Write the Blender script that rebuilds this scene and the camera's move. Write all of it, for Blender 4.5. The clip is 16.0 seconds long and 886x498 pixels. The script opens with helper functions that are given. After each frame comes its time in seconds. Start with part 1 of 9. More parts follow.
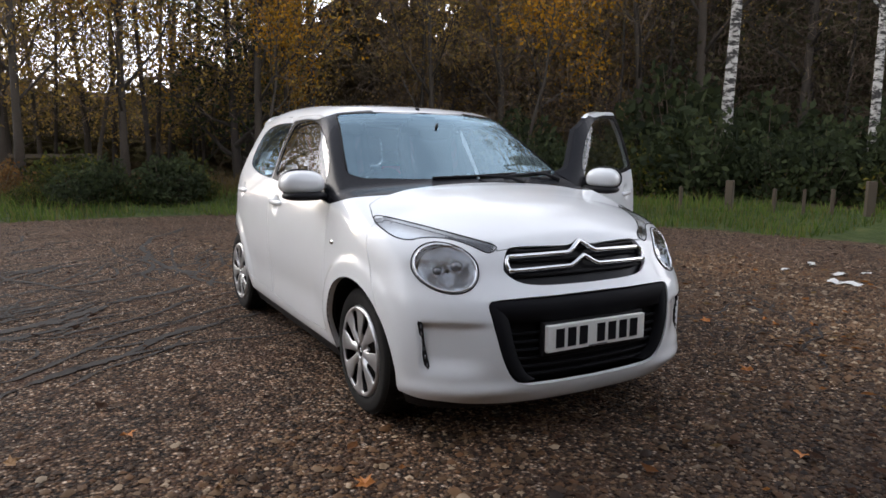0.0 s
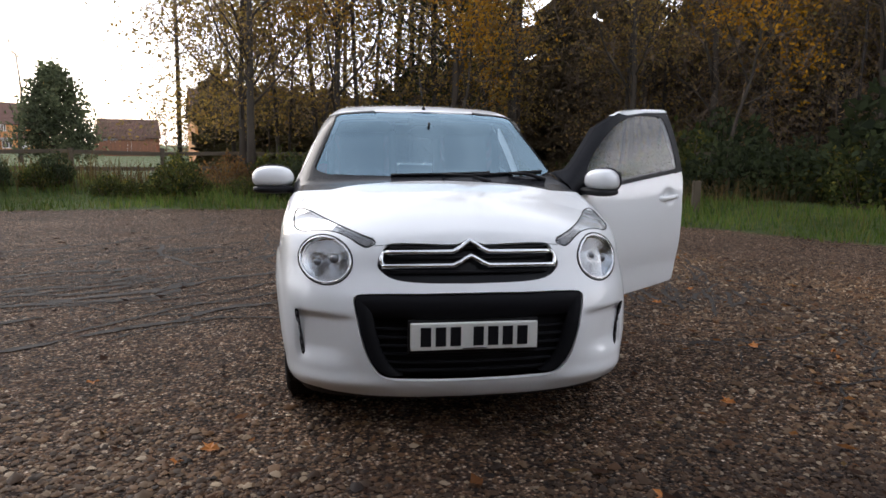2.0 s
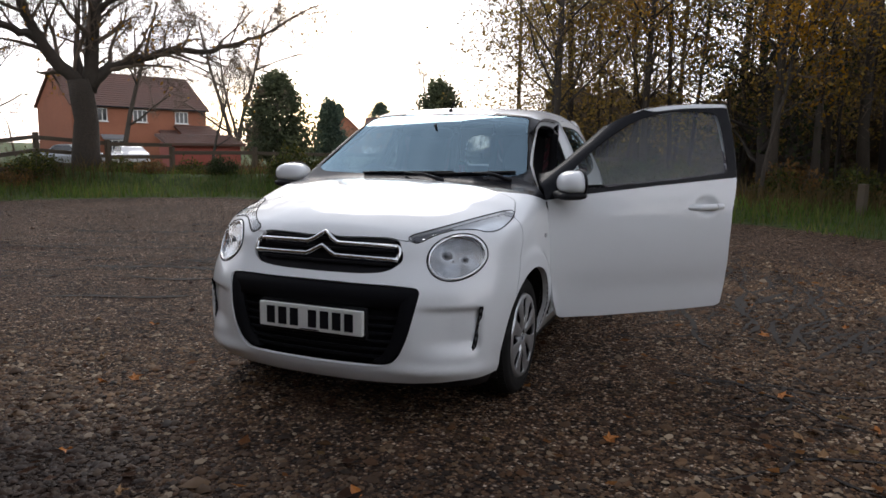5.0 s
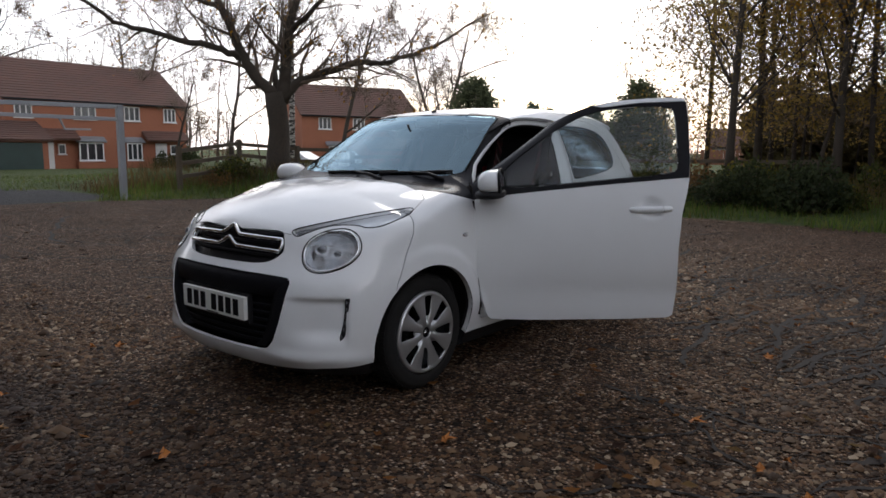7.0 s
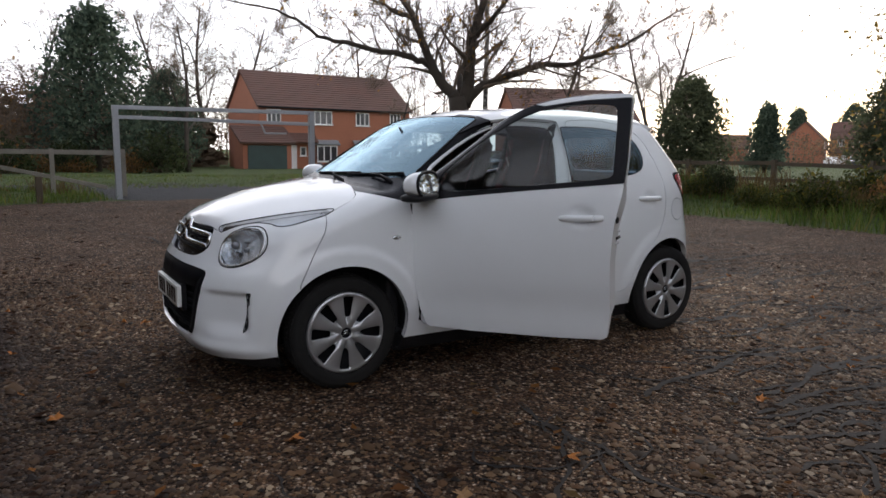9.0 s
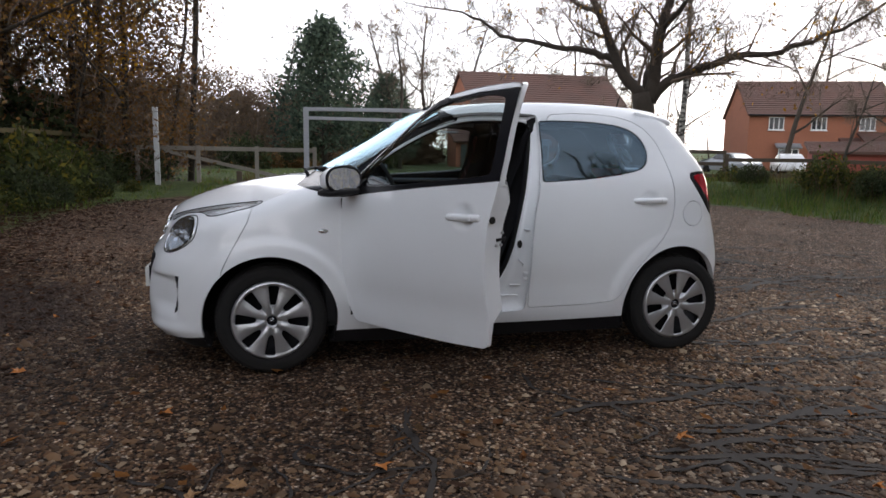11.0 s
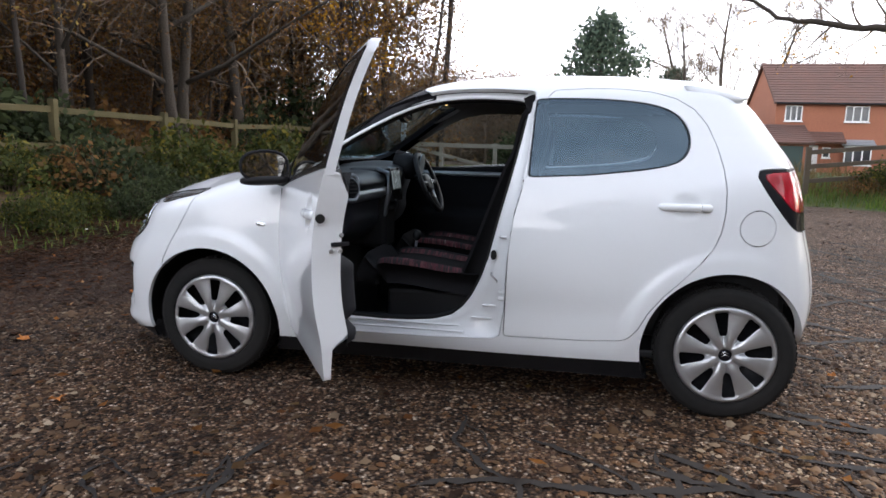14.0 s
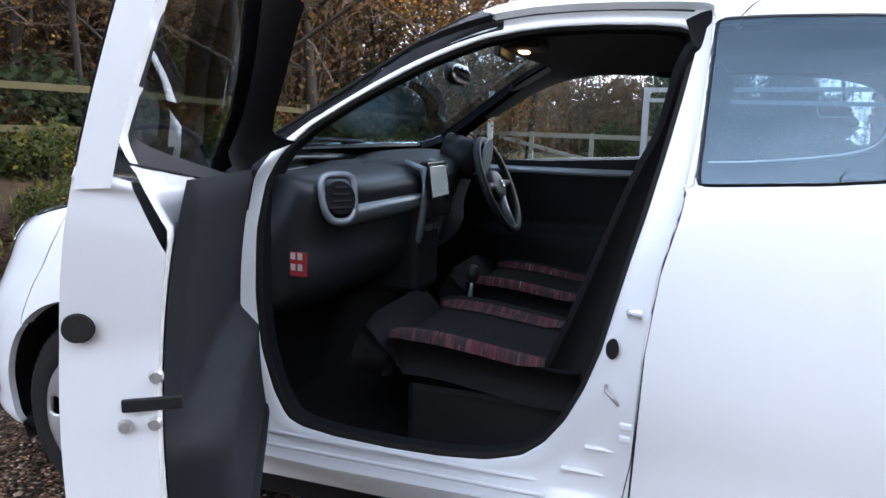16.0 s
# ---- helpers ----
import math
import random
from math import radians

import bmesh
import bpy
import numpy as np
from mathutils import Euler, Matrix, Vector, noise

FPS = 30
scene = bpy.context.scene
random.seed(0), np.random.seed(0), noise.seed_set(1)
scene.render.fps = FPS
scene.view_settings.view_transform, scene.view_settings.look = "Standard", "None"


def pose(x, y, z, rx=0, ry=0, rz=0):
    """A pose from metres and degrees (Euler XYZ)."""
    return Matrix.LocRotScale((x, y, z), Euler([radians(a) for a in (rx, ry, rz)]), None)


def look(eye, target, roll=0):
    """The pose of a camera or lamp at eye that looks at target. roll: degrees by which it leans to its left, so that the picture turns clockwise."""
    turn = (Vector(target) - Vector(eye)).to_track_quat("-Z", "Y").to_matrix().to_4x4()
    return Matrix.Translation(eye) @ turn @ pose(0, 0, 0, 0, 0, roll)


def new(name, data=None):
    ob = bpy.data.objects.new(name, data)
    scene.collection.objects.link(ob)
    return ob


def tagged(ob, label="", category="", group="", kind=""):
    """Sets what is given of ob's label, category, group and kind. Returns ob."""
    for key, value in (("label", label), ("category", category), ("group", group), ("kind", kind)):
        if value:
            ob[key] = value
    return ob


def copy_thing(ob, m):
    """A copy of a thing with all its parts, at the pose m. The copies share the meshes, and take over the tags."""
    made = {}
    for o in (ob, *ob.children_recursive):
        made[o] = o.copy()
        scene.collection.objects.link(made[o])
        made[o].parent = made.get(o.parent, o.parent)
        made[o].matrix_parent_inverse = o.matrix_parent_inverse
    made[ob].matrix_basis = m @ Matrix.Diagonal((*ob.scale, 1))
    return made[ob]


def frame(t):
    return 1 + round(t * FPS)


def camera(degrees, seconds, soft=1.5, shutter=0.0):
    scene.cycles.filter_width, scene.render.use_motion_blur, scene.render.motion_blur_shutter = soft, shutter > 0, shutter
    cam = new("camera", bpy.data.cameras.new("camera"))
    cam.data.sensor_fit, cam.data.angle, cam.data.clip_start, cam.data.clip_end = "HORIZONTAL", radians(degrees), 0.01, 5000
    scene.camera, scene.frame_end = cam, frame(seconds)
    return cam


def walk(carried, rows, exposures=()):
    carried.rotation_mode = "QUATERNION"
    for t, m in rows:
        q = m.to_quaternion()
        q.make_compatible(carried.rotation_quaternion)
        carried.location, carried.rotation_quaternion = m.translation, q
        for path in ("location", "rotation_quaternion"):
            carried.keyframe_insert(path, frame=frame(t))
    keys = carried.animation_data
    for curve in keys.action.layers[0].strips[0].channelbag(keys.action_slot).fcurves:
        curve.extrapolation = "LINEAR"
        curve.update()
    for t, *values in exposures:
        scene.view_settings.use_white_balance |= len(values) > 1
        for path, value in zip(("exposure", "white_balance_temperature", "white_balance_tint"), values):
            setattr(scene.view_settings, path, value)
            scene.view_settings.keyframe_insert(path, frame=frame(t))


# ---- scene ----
cam = camera(65.0, 16.0, soft=1.6)
PATH = [
    (0, (2.863, -1.95, 1.203), (1.135, -0.986, 0.916), 0.4),
    (0.5, (3.071, -1.615, 1.195), (1.281, -0.77, 0.911), 0.4),
    (1, (3.174, -1.283, 1.185), (1.331, -0.561, 0.896), 0.6),
    (1.5, (3.282, -0.933, 1.195), (1.381, -0.382, 0.905), 0.6),
    (2, (3.392, -0.572, 1.201), (1.438, -0.255, 0.911), 0.8),
    (2.5, (3.447, -0.222, 1.219), (1.471, -0.125, 0.93), 0.7),
    (3, (3.523, 0.165, 1.217), (1.546, 0.072, 0.932), 0.6),
    (3.5, (3.49, 0.52, 1.226), (1.528, 0.264, 0.933), 0.7),
    (4, (3.447, 0.901, 1.229), (1.505, 0.521, 0.937), 0.6),
    (4.5, (3.369, 1.279, 1.205), (1.471, 0.718, 0.915), 0.8),
    (7, (2.562, 2.995, 1.19), (1.035, 1.735, 0.907), 0.5),
    (7.5, (2.303, 3.264, 1.203), (0.884, 1.884, 0.917), 0.4),
    (8, (2.019, 3.51, 1.195), (0.727, 2.01, 0.912), 0.5),
    (8.5, (1.696, 3.694, 1.194), (0.527, 2.097, 0.908), 0.5),
    (9, (1.387, 3.919, 1.199), (0.343, 2.236, 0.918), 0.7),
    (11.5, (-0.4, 4.448, 1.199), (-0.693, 2.493, 0.896), 0.8),
    (12, (-0.729, 4.395, 1.204), (-0.861, 2.424, 0.892), 0.9),
    (12.5, (-1.069, 4.352, 1.201), (-1.018, 2.377, 0.893), 1.1),
    (13, (-1.325, 4.234, 1.185), (-1.103, 2.271, 0.879), 1.1),
    (13.5, (-1.501, 4.045, 1.176), (-1.208, 2.091, 0.869), 1.0),
    (14, (-1.699, 3.792, 1.152), (-1.324, 1.851, 0.847), 1.3),
    (14.5, (-1.711, 3.448, 1.143), (-1.244, 1.528, 0.833), 1.5),
    (15, (-1.683, 3.027, 1.108), (-1.159, 1.122, 0.794), 1.6),
    (15.5, (-1.57, 2.626, 1.109), (-0.985, 0.741, 0.784), 1.5),
    (16, (-1.443, 2.22, 1.104), (-0.823, 0.349, 0.767), 1.7),
]
EXPOSURES = [(0, 1.4, 6350, 10), (2, 1.35, 6350, 10), (3.5, 1.05, 6350, 10), (4.5, 0.85, 6350, 10), (7, 0.48, 6350, 10), (9, 0.7, 6350, 10), (11.5, 1.15, 6350, 10), (12.5, 1.6, 6350, 10), (14.5, 1.82, 6100, 10), (15.5, 1.98, 5850, 10), (16, 2.45, 5750, 10)]
walk(cam, [(t, look(eye, target, roll)) for t, eye, target, roll in PATH], EXPOSURES)

# ---- world, sun, exposure ----
world = bpy.data.worlds.new("evening_sky")
scene.world = world
world.use_nodes = True
wn, wl = world.node_tree.nodes, world.node_tree.links
wn.clear()
w_out = wn.new("ShaderNodeOutputWorld")
w_bg = wn.new("ShaderNodeBackground")
w_sky = wn.new("ShaderNodeTexSky")
w_sky.sky_type = "NISHITA"
w_sky.sun_disc = False
w_sky.sun_elevation = radians(11)
w_sky.sun_rotation = radians(240)
w_sky.air_density, w_sky.dust_density, w_sky.ozone_density = 1.0, 0.8, 1.5
w_co = wn.new("ShaderNodeTexCoord")
w_map = wn.new("ShaderNodeMapping")
w_map.inputs["Scale"].default_value = (1.0, 1.0, 3.2)
w_noise = wn.new("ShaderNodeTexNoise")
w_noise.inputs["Scale"].default_value = 1.7
w_noise.inputs["Detail"].default_value = 6
w_noise.inputs["Roughness"].default_value = 0.62
w_ramp = wn.new("ShaderNodeValToRGB")
w_ramp.color_ramp.elements[0].position, w_ramp.color_ramp.elements[1].position = 0.36, 0.6
w_ramp.color_ramp.elements[0].color = (0.55, 0.55, 0.55, 1)
w_ramp.color_ramp.elements[1].color = (1.0, 1.0, 1.0, 1)
w_sep = wn.new("ShaderNodeSeparateXYZ")
w_up = wn.new("ShaderNodeValToRGB")
w_up.color_ramp.elements[0].position, w_up.color_ramp.elements[1].position = 0.05, 0.95
w_up.color_ramp.elements[0].color, w_up.color_ramp.elements[1].color = (1, 1, 1, 1), (0.20, 0.20, 0.20, 1)
w_up.color_ramp.elements.new(0.30).color = (0.85, 0.85, 0.85, 1)
w_up.color_ramp.elements.new(0.60).color = (0.38, 0.38, 0.38, 1)
w_fac = wn.new("ShaderNodeMath")
w_fac.operation = "MULTIPLY"
w_mix = wn.new("ShaderNodeMix")
w_mix.data_type = "RGBA"
w_mix.inputs["B"].default_value = (15.0, 14.4, 14.8, 1)
wl.new(w_co.outputs["Generated"], w_map.inputs["Vector"])
wl.new(w_co.outputs["Generated"], w_sep.inputs["Vector"])
wl.new(w_sep.outputs["Z"], w_up.inputs["Fac"])
wl.new(w_map.outputs["Vector"], w_noise.inputs["Vector"])
wl.new(w_noise.outputs["Fac"], w_ramp.inputs["Fac"])
wl.new(w_ramp.outputs["Color"], w_fac.inputs[0])
wl.new(w_up.outputs["Color"], w_fac.inputs[1])
wl.new(w_fac.outputs[0], w_mix.inputs["Factor"])
wl.new(w_sky.outputs["Color"], w_mix.inputs["A"])
wl.new(w_mix.outputs["Result"], w_bg.inputs["Color"])
w_bg.inputs["Strength"].default_value = 0.11
wl.new(w_bg.outputs["Background"], w_out.inputs["Surface"])

sun = bpy.data.lights.new("sun", "SUN")
sun.energy, sun.angle, sun.color = 0.5, radians(25), (1.0, 0.92, 0.84)
sun_ob = new("sun", sun)
sun_ob.matrix_world = look((-30, -17, 26), (0, 0, 0))

# ---- materials ----
def material(name, color, rough=0.5, metal=0.0, **kw):
    """A principled material; kw: grain=(scale, amount), big=(scale, amount), bump=(scale, strength), coat, second colour."""
    m = bpy.data.materials.new(name)
    m.use_nodes = True
    nt = m.node_tree
    b = nt.nodes["Principled BSDF"]
    b.inputs["Base Color"].default_value = (*color, 1)
    b.inputs["Roughness"].default_value = rough
    b.inputs["Metallic"].default_value = metal
    b.inputs["Specular IOR Level"].default_value = kw.get("spec", 0.5)
    if "coat" in kw:
        b.inputs["Coat Weight"].default_value = kw["coat"]
        b.inputs["Coat Roughness"].default_value = 0.035
    co = nt.nodes.new("ShaderNodeTexCoord")
    src = None
    if "grain" in kw or "big" in kw or "other" in kw:
        cur = None
        other = kw.get("other", tuple(c * 0.55 for c in color))
        for key, default in (("big", (1.3, 0.5)), ("grain", (40.0, 0.4))):
            sc, amt = kw.get(key, default)
            n = nt.nodes.new("ShaderNodeTexNoise")
            n.inputs["Scale"].default_value = sc
            n.inputs["Detail"].default_value = 5
            nt.links.new(co.outputs["Object"], n.inputs["Vector"])
            r = nt.nodes.new("ShaderNodeMapRange")
            r.inputs["From Min"].default_value, r.inputs["From Max"].default_value = 0.35, 0.68
            r.inputs["To Max"].default_value = amt
            nt.links.new(n.outputs["Fac"], r.inputs["Value"])
            mx = nt.nodes.new("ShaderNodeMix")
            mx.data_type = "RGBA"
            nt.links.new(r.outputs["Result"], mx.inputs["Factor"])
            if cur is None:
                mx.inputs["A"].default_value = (*color, 1)
            else:
                nt.links.new(cur, mx.inputs["A"])
            mx.inputs["B"].default_value = (*other, 1)
            cur = mx.outputs["Result"]
        nt.links.new(cur, b.inputs["Base Color"])
    if "bump" in kw:
        sc, st = kw["bump"]
        n = nt.nodes.new("ShaderNodeTexNoise")
        n.inputs["Scale"].default_value = sc
        n.inputs["Detail"].default_value = 6
        nt.links.new(co.outputs["Object"], n.inputs["Vector"])
        bp = nt.nodes.new("ShaderNodeBump")
        bp.inputs["Strength"].default_value = st
        bp.inputs["Distance"].default_value = kw.get("depth", 0.01)
        nt.links.new(n.outputs["Fac"], bp.inputs["Height"])
        nt.links.new(bp.outputs["Normal"], b.inputs["Normal"])
    return m


def pane(name, tint, gloss=0.06, rough=0.0, gloss_tint=(1, 1, 1)):
    """Thin glass: tinted see-through, with a mirror gloss that grows towards grazing views."""
    m = bpy.data.materials.new(name)
    m.use_nodes = True
    nt = m.node_tree
    nt.nodes.clear()
    o = nt.nodes.new("ShaderNodeOutputMaterial")
    t = nt.nodes.new("ShaderNodeBsdfTransparent")
    t.inputs["Color"].default_value = (*tint, 1)
    g = nt.nodes.new("ShaderNodeBsdfGlossy")
    g.inputs["Roughness"].default_value = rough
    g.inputs["Color"].default_value = (*gloss_tint, 1)
    lw = nt.nodes.new("ShaderNodeLayerWeight")
    lw.inputs["Blend"].default_value = 0.5
    pw = nt.nodes.new("ShaderNodeMath")
    pw.operation = "POWER"
    pw.inputs[1].default_value = 4.0
    ma = nt.nodes.new("ShaderNodeMath")
    ma.operation = "MULTIPLY_ADD"
    ma.inputs[1].default_value, ma.inputs[2].default_value = 1 - gloss, gloss
    mx = nt.nodes.new("ShaderNodeMixShader")
    nt.links.new(lw.outputs["Facing"], pw.inputs[0])
    nt.links.new(pw.outputs[0], ma.inputs[0])
    nt.links.new(ma.outputs[0], mx.inputs["Fac"])
    nt.links.new(t.outputs["BSDF"], mx.inputs[1])
    nt.links.new(g.outputs["BSDF"], mx.inputs[2])
    nt.links.new(mx.outputs["Shader"], o.inputs["Surface"])
    return m


M_PAINT = material("white_paint", (0.765, 0.785, 0.795), 0.42, coat=1.0, big=(0.9, 0.10), grain=(9.0, 0.05), other=(0.62, 0.61, 0.58))
M_BLACK = material("gloss_black_trim", (0.009, 0.009, 0.012), 0.25, spec=0.1, grain=(60, 0.3), other=(0.02, 0.02, 0.02))
M_PLASTIC = material("black_plastic", (0.011, 0.011, 0.013), 0.5, spec=0.12, grain=(150, 0.4), other=(0.022, 0.021, 0.021), bump=(400, 0.15), depth=0.002)
M_GRILLE = material("grille_plastic", (0.007, 0.007, 0.009), 0.6, spec=0.06, grain=(150, 0.4), other=(0.012, 0.012, 0.013))
M_CHROME = material("chrome", (0.86, 0.87, 0.88), 0.2, 1.0, grain=(30, 0.15))
M_RUBBER = material("tyre_rubber", (0.014, 0.014, 0.014), 0.85, spec=0.15, grain=(25, 0.4), other=(0.022, 0.02, 0.018), bump=(120, 0.2), depth=0.003)
M_SILVER = material("silver_trim", (0.52, 0.53, 0.54), 0.34, 0.75, grain=(18, 0.25), other=(0.38, 0.37, 0.36))
# The blue gloss colour puts a bluer overhead sky into the glass reflections.
M_SCREEN = pane("windscreen_glass", (0.44, 0.53, 0.57), 0.20, gloss_tint=(0.62, 0.86, 1.0))
M_SIDE = pane("side_glass", (0.62, 0.68, 0.68), 0.04)
M_PRIV = pane("tinted_glass", (0.36, 0.45, 0.52), 0.11, gloss_tint=(0.62, 0.84, 1.0))
M_LENS = pane("lamp_lens", (0.88, 0.91, 0.93), 0.12)
M_REDLENS = material("red_lamp_lens", (0.56, 0.012, 0.035), 0.10, coat=0.7, big=(9, 0.7), grain=(70, 0.3), other=(0.2, 0.004, 0.010))
M_PLATE = material("plate_white", (0.72, 0.72, 0.68), 0.3, big=(6, 0.15), grain=(90, 0.1))
M_CABIN = material("cabin_plastic", (0.019, 0.020, 0.022), 0.5, spec=0.3, grain=(220, 0.3), other=(0.018, 0.018, 0.02), bump=(500, 0.2), depth=0.001)
M_CLOTH = material("seat_cloth", (0.014, 0.014, 0.0155), 0.95, spec=0.1, grain=(300, 0.5), other=(0.018, 0.017, 0.018), bump=(600, 0.3), depth=0.001)
M_ROOFLINE = material("roof_lining", (0.20, 0.20, 0.20), 0.95, grain=(200, 0.3), bump=(500, 0.2), depth=0.001)
M_WOOD = material("weathered_wood", (0.085, 0.062, 0.038), 0.85, big=(3, 0.5), grain=(35, 0.5), other=(0.07, 0.06, 0.045), bump=(60, 0.4))
M_STEEL = material("galvanised_steel", (0.34, 0.36, 0.38), 0.5, 0.35, big=(2.5, 0.4), grain=(30, 0.3), other=(0.24, 0.25, 0.26))
M_BARK = material("bark", (0.058, 0.044, 0.032), 0.95, big=(1.5, 0.6), grain=(16, 0.6), other=(0.036, 0.031, 0.024), bump=(22, 0.7), depth=0.03)
M_BRICK = material("orange_brick", (0.31, 0.120, 0.066), 0.9, big=(0.8, 0.35), grain=(9, 0.5), other=(0.22, 0.085, 0.05), bump=(14, 0.3))
M_TILES = material("roof_tiles", (0.13, 0.062, 0.045), 0.85, big=(0.7, 0.5), grain=(7, 0.5), other=(0.075, 0.05, 0.042), bump=(6, 0.5), depth=0.04)
M_PVC = material("white_frame", (0.72, 0.72, 0.70), 0.45, grain=(14, 0.12))
M_HOUSEGLASS = material("house_glass", (0.02, 0.024, 0.028), 0.08, grain=(2, 0.5), other=(0.05, 0.05, 0.05))

# ---- building tools ----
def obj(name, verts, faces, mat, parent=None, smooth=True, label="", mats=None, mat_index=None):
    """One mesh object from lists of places and faces."""
    me = bpy.data.meshes.new(name)
    me.from_pydata([tuple(map(float, v)) for v in verts], [], [tuple(map(int, f)) for f in faces])
    for mm in (mats or [mat]):
        me.materials.append(mm)
    if smooth:
        me.polygons.foreach_set("use_smooth", np.ones(len(me.polygons), bool))
    if mat_index is not None:
        me.polygons.foreach_set("material_index", np.asarray(mat_index, np.int32))
    me.update()
    ob = new(name, me)
    if parent is not None:
        ob.parent = parent
    if label:
        ob["label"] = label
    return ob


def part(name, bm, mat, parent=None, label="", smooth=False):
    """Links a bmesh as one mesh object under a thing or a part."""
    me = bpy.data.meshes.new(name)
    bm.to_mesh(me)
    bm.free()
    me.materials.append(mat)
    if smooth:
        me.polygons.foreach_set("use_smooth", np.ones(len(me.polygons), bool))
    ob = new(name, me)
    if parent is not None:
        ob.parent = parent
    if label:
        ob["label"] = label
    return ob


def thing(name, place=None, label="", category="", group="", kind=""):
    ob = new(name)
    ob.empty_display_size = 0.2
    if place is not None:
        ob.matrix_world = place
    return tagged(ob, label, category, group, kind)


def block(bm, x0, y0, z0, x1, y1, z1, bevel=0.0, m=None):
    """A box with bevelled edges, added to bm."""
    out = bmesh.ops.create_cube(bm, size=1.0)
    vs = out["verts"]
    t = Matrix.Translation(((x0 + x1) / 2, (y0 + y1) / 2, (z0 + z1) / 2)) @ Matrix.Diagonal((x1 - x0, y1 - y0, z1 - z0, 1))
    bmesh.ops.transform(bm, matrix=(m @ t) if m is not None else t, verts=vs)
    if bevel:
        es = list({e for v in vs for e in v.link_edges})
        bmesh.ops.bevel(bm, geom=es, offset=bevel, segments=2, affect="EDGES", profile=0.5)
    return bm


def box(name, dims, mat, parent=None, bevel=0.0, m=None, label="", smooth=False):
    return part(name, block(bmesh.new(), *dims, bevel=bevel, m=m), mat, parent, label, smooth)


def lathe(profile, n=48, axis="y"):
    """Faces of a profile of (radius, along) turned round an axis."""
    v, f = [], []
    k = len(profile)
    for i in range(n):
        a = 2 * math.pi * i / n
        for r, s in profile:
            c = (r * math.cos(a), s, r * math.sin(a)) if axis == "y" else (r * math.cos(a), r * math.sin(a), s)
            v.append(c)
    for i in range(n):
        for j in range(k - 1):
            a, b = i * k + j, ((i + 1) % n) * k + j
            f.append((a, a + 1, b + 1, b) if axis == "y" else (a, b, b + 1, a + 1))
    return v, f


def tube(points, radii, n=8, closed=False):
    """A swept round bar through places, with a radius at each."""
    pts = [Vector(p) for p in points]
    if not hasattr(radii, "__len__"):
        radii = [radii] * len(pts)
    v, f = [], []
    up = Vector((0.13, 0.21, 0.97))
    for i, p in enumerate(pts):
        if closed:
            d = pts[(i + 1) % len(pts)] - pts[i - 1]
        else:
            d = pts[min(i + 1, len(pts) - 1)] - pts[max(i - 1, 0)]
        d.normalize()
        s = d.cross(up)
        if s.length < 1e-3:
            s = d.cross(Vector((1, 0, 0)))
        s.normalize()
        u = s.cross(d)
        for k in range(n):
            a = 2 * math.pi * k / n
            v.append(p + (s * math.cos(a) + u * math.sin(a)) * radii[i])
    m = len(pts)
    for i in range(m if closed else m - 1):
        for k in range(n):
            a, b = i * n + k, i * n + (k + 1) % n
            c, d2 = ((i + 1) % m) * n + (k + 1) % n, ((i + 1) % m) * n + k
            f.append((a, b, c, d2))
    if not closed and n > 4:
        f.append(tuple(range(n - 1, -1, -1)))
        f.append(tuple((m - 1) * n + k for k in range(n)))
    return v, f


def join(*pieces):
    v, f = [], []
    for pv, pf in pieces:
        o = len(v)
        v += list(pv)
        f += [tuple(i + o for i in q) for q in pf]
    return v, f


def smooth_poly(pts, rounds=2, closed=True):
    """Rounds a polygon's corners (Chaikin)."""
    p = np.asarray(pts, float)
    for _ in range(rounds):
        q = np.roll(p, -1, 0)
        out = np.empty((2 * len(p), 2))
        out[0::2], out[1::2] = 0.75 * p + 0.25 * q, 0.25 * p + 0.75 * q
        p = out if closed else np.vstack([p[:1], out[1:-3], p[-1:]])
    return p


def poly_dist(p, poly):
    """Signed distance of places p (n, 2) to a closed polygon: negative inside."""
    a, b = poly, np.roll(poly, -1, 0)
    best = np.full(len(p), 1e9)
    inside = np.zeros(len(p), bool)
    for (ax, ay), (bx, by) in zip(a, b):
        ex, ey = bx - ax, by - ay
        t = np.clip(((p[:, 0] - ax) * ex + (p[:, 1] - ay) * ey) / (ex * ex + ey * ey + 1e-12), 0, 1)
        dx, dy = p[:, 0] - ax - t * ex, p[:, 1] - ay - t * ey
        best = np.minimum(best, dx * dx + dy * dy)
        cross = (ay > p[:, 1]) != (by > p[:, 1])
        inside ^= cross & (p[:, 0] < ex * (p[:, 1] - ay) / (ey if abs(ey) > 1e-12 else 1e-12) + ax)
    return np.where(inside, -1, 1) * np.sqrt(best)


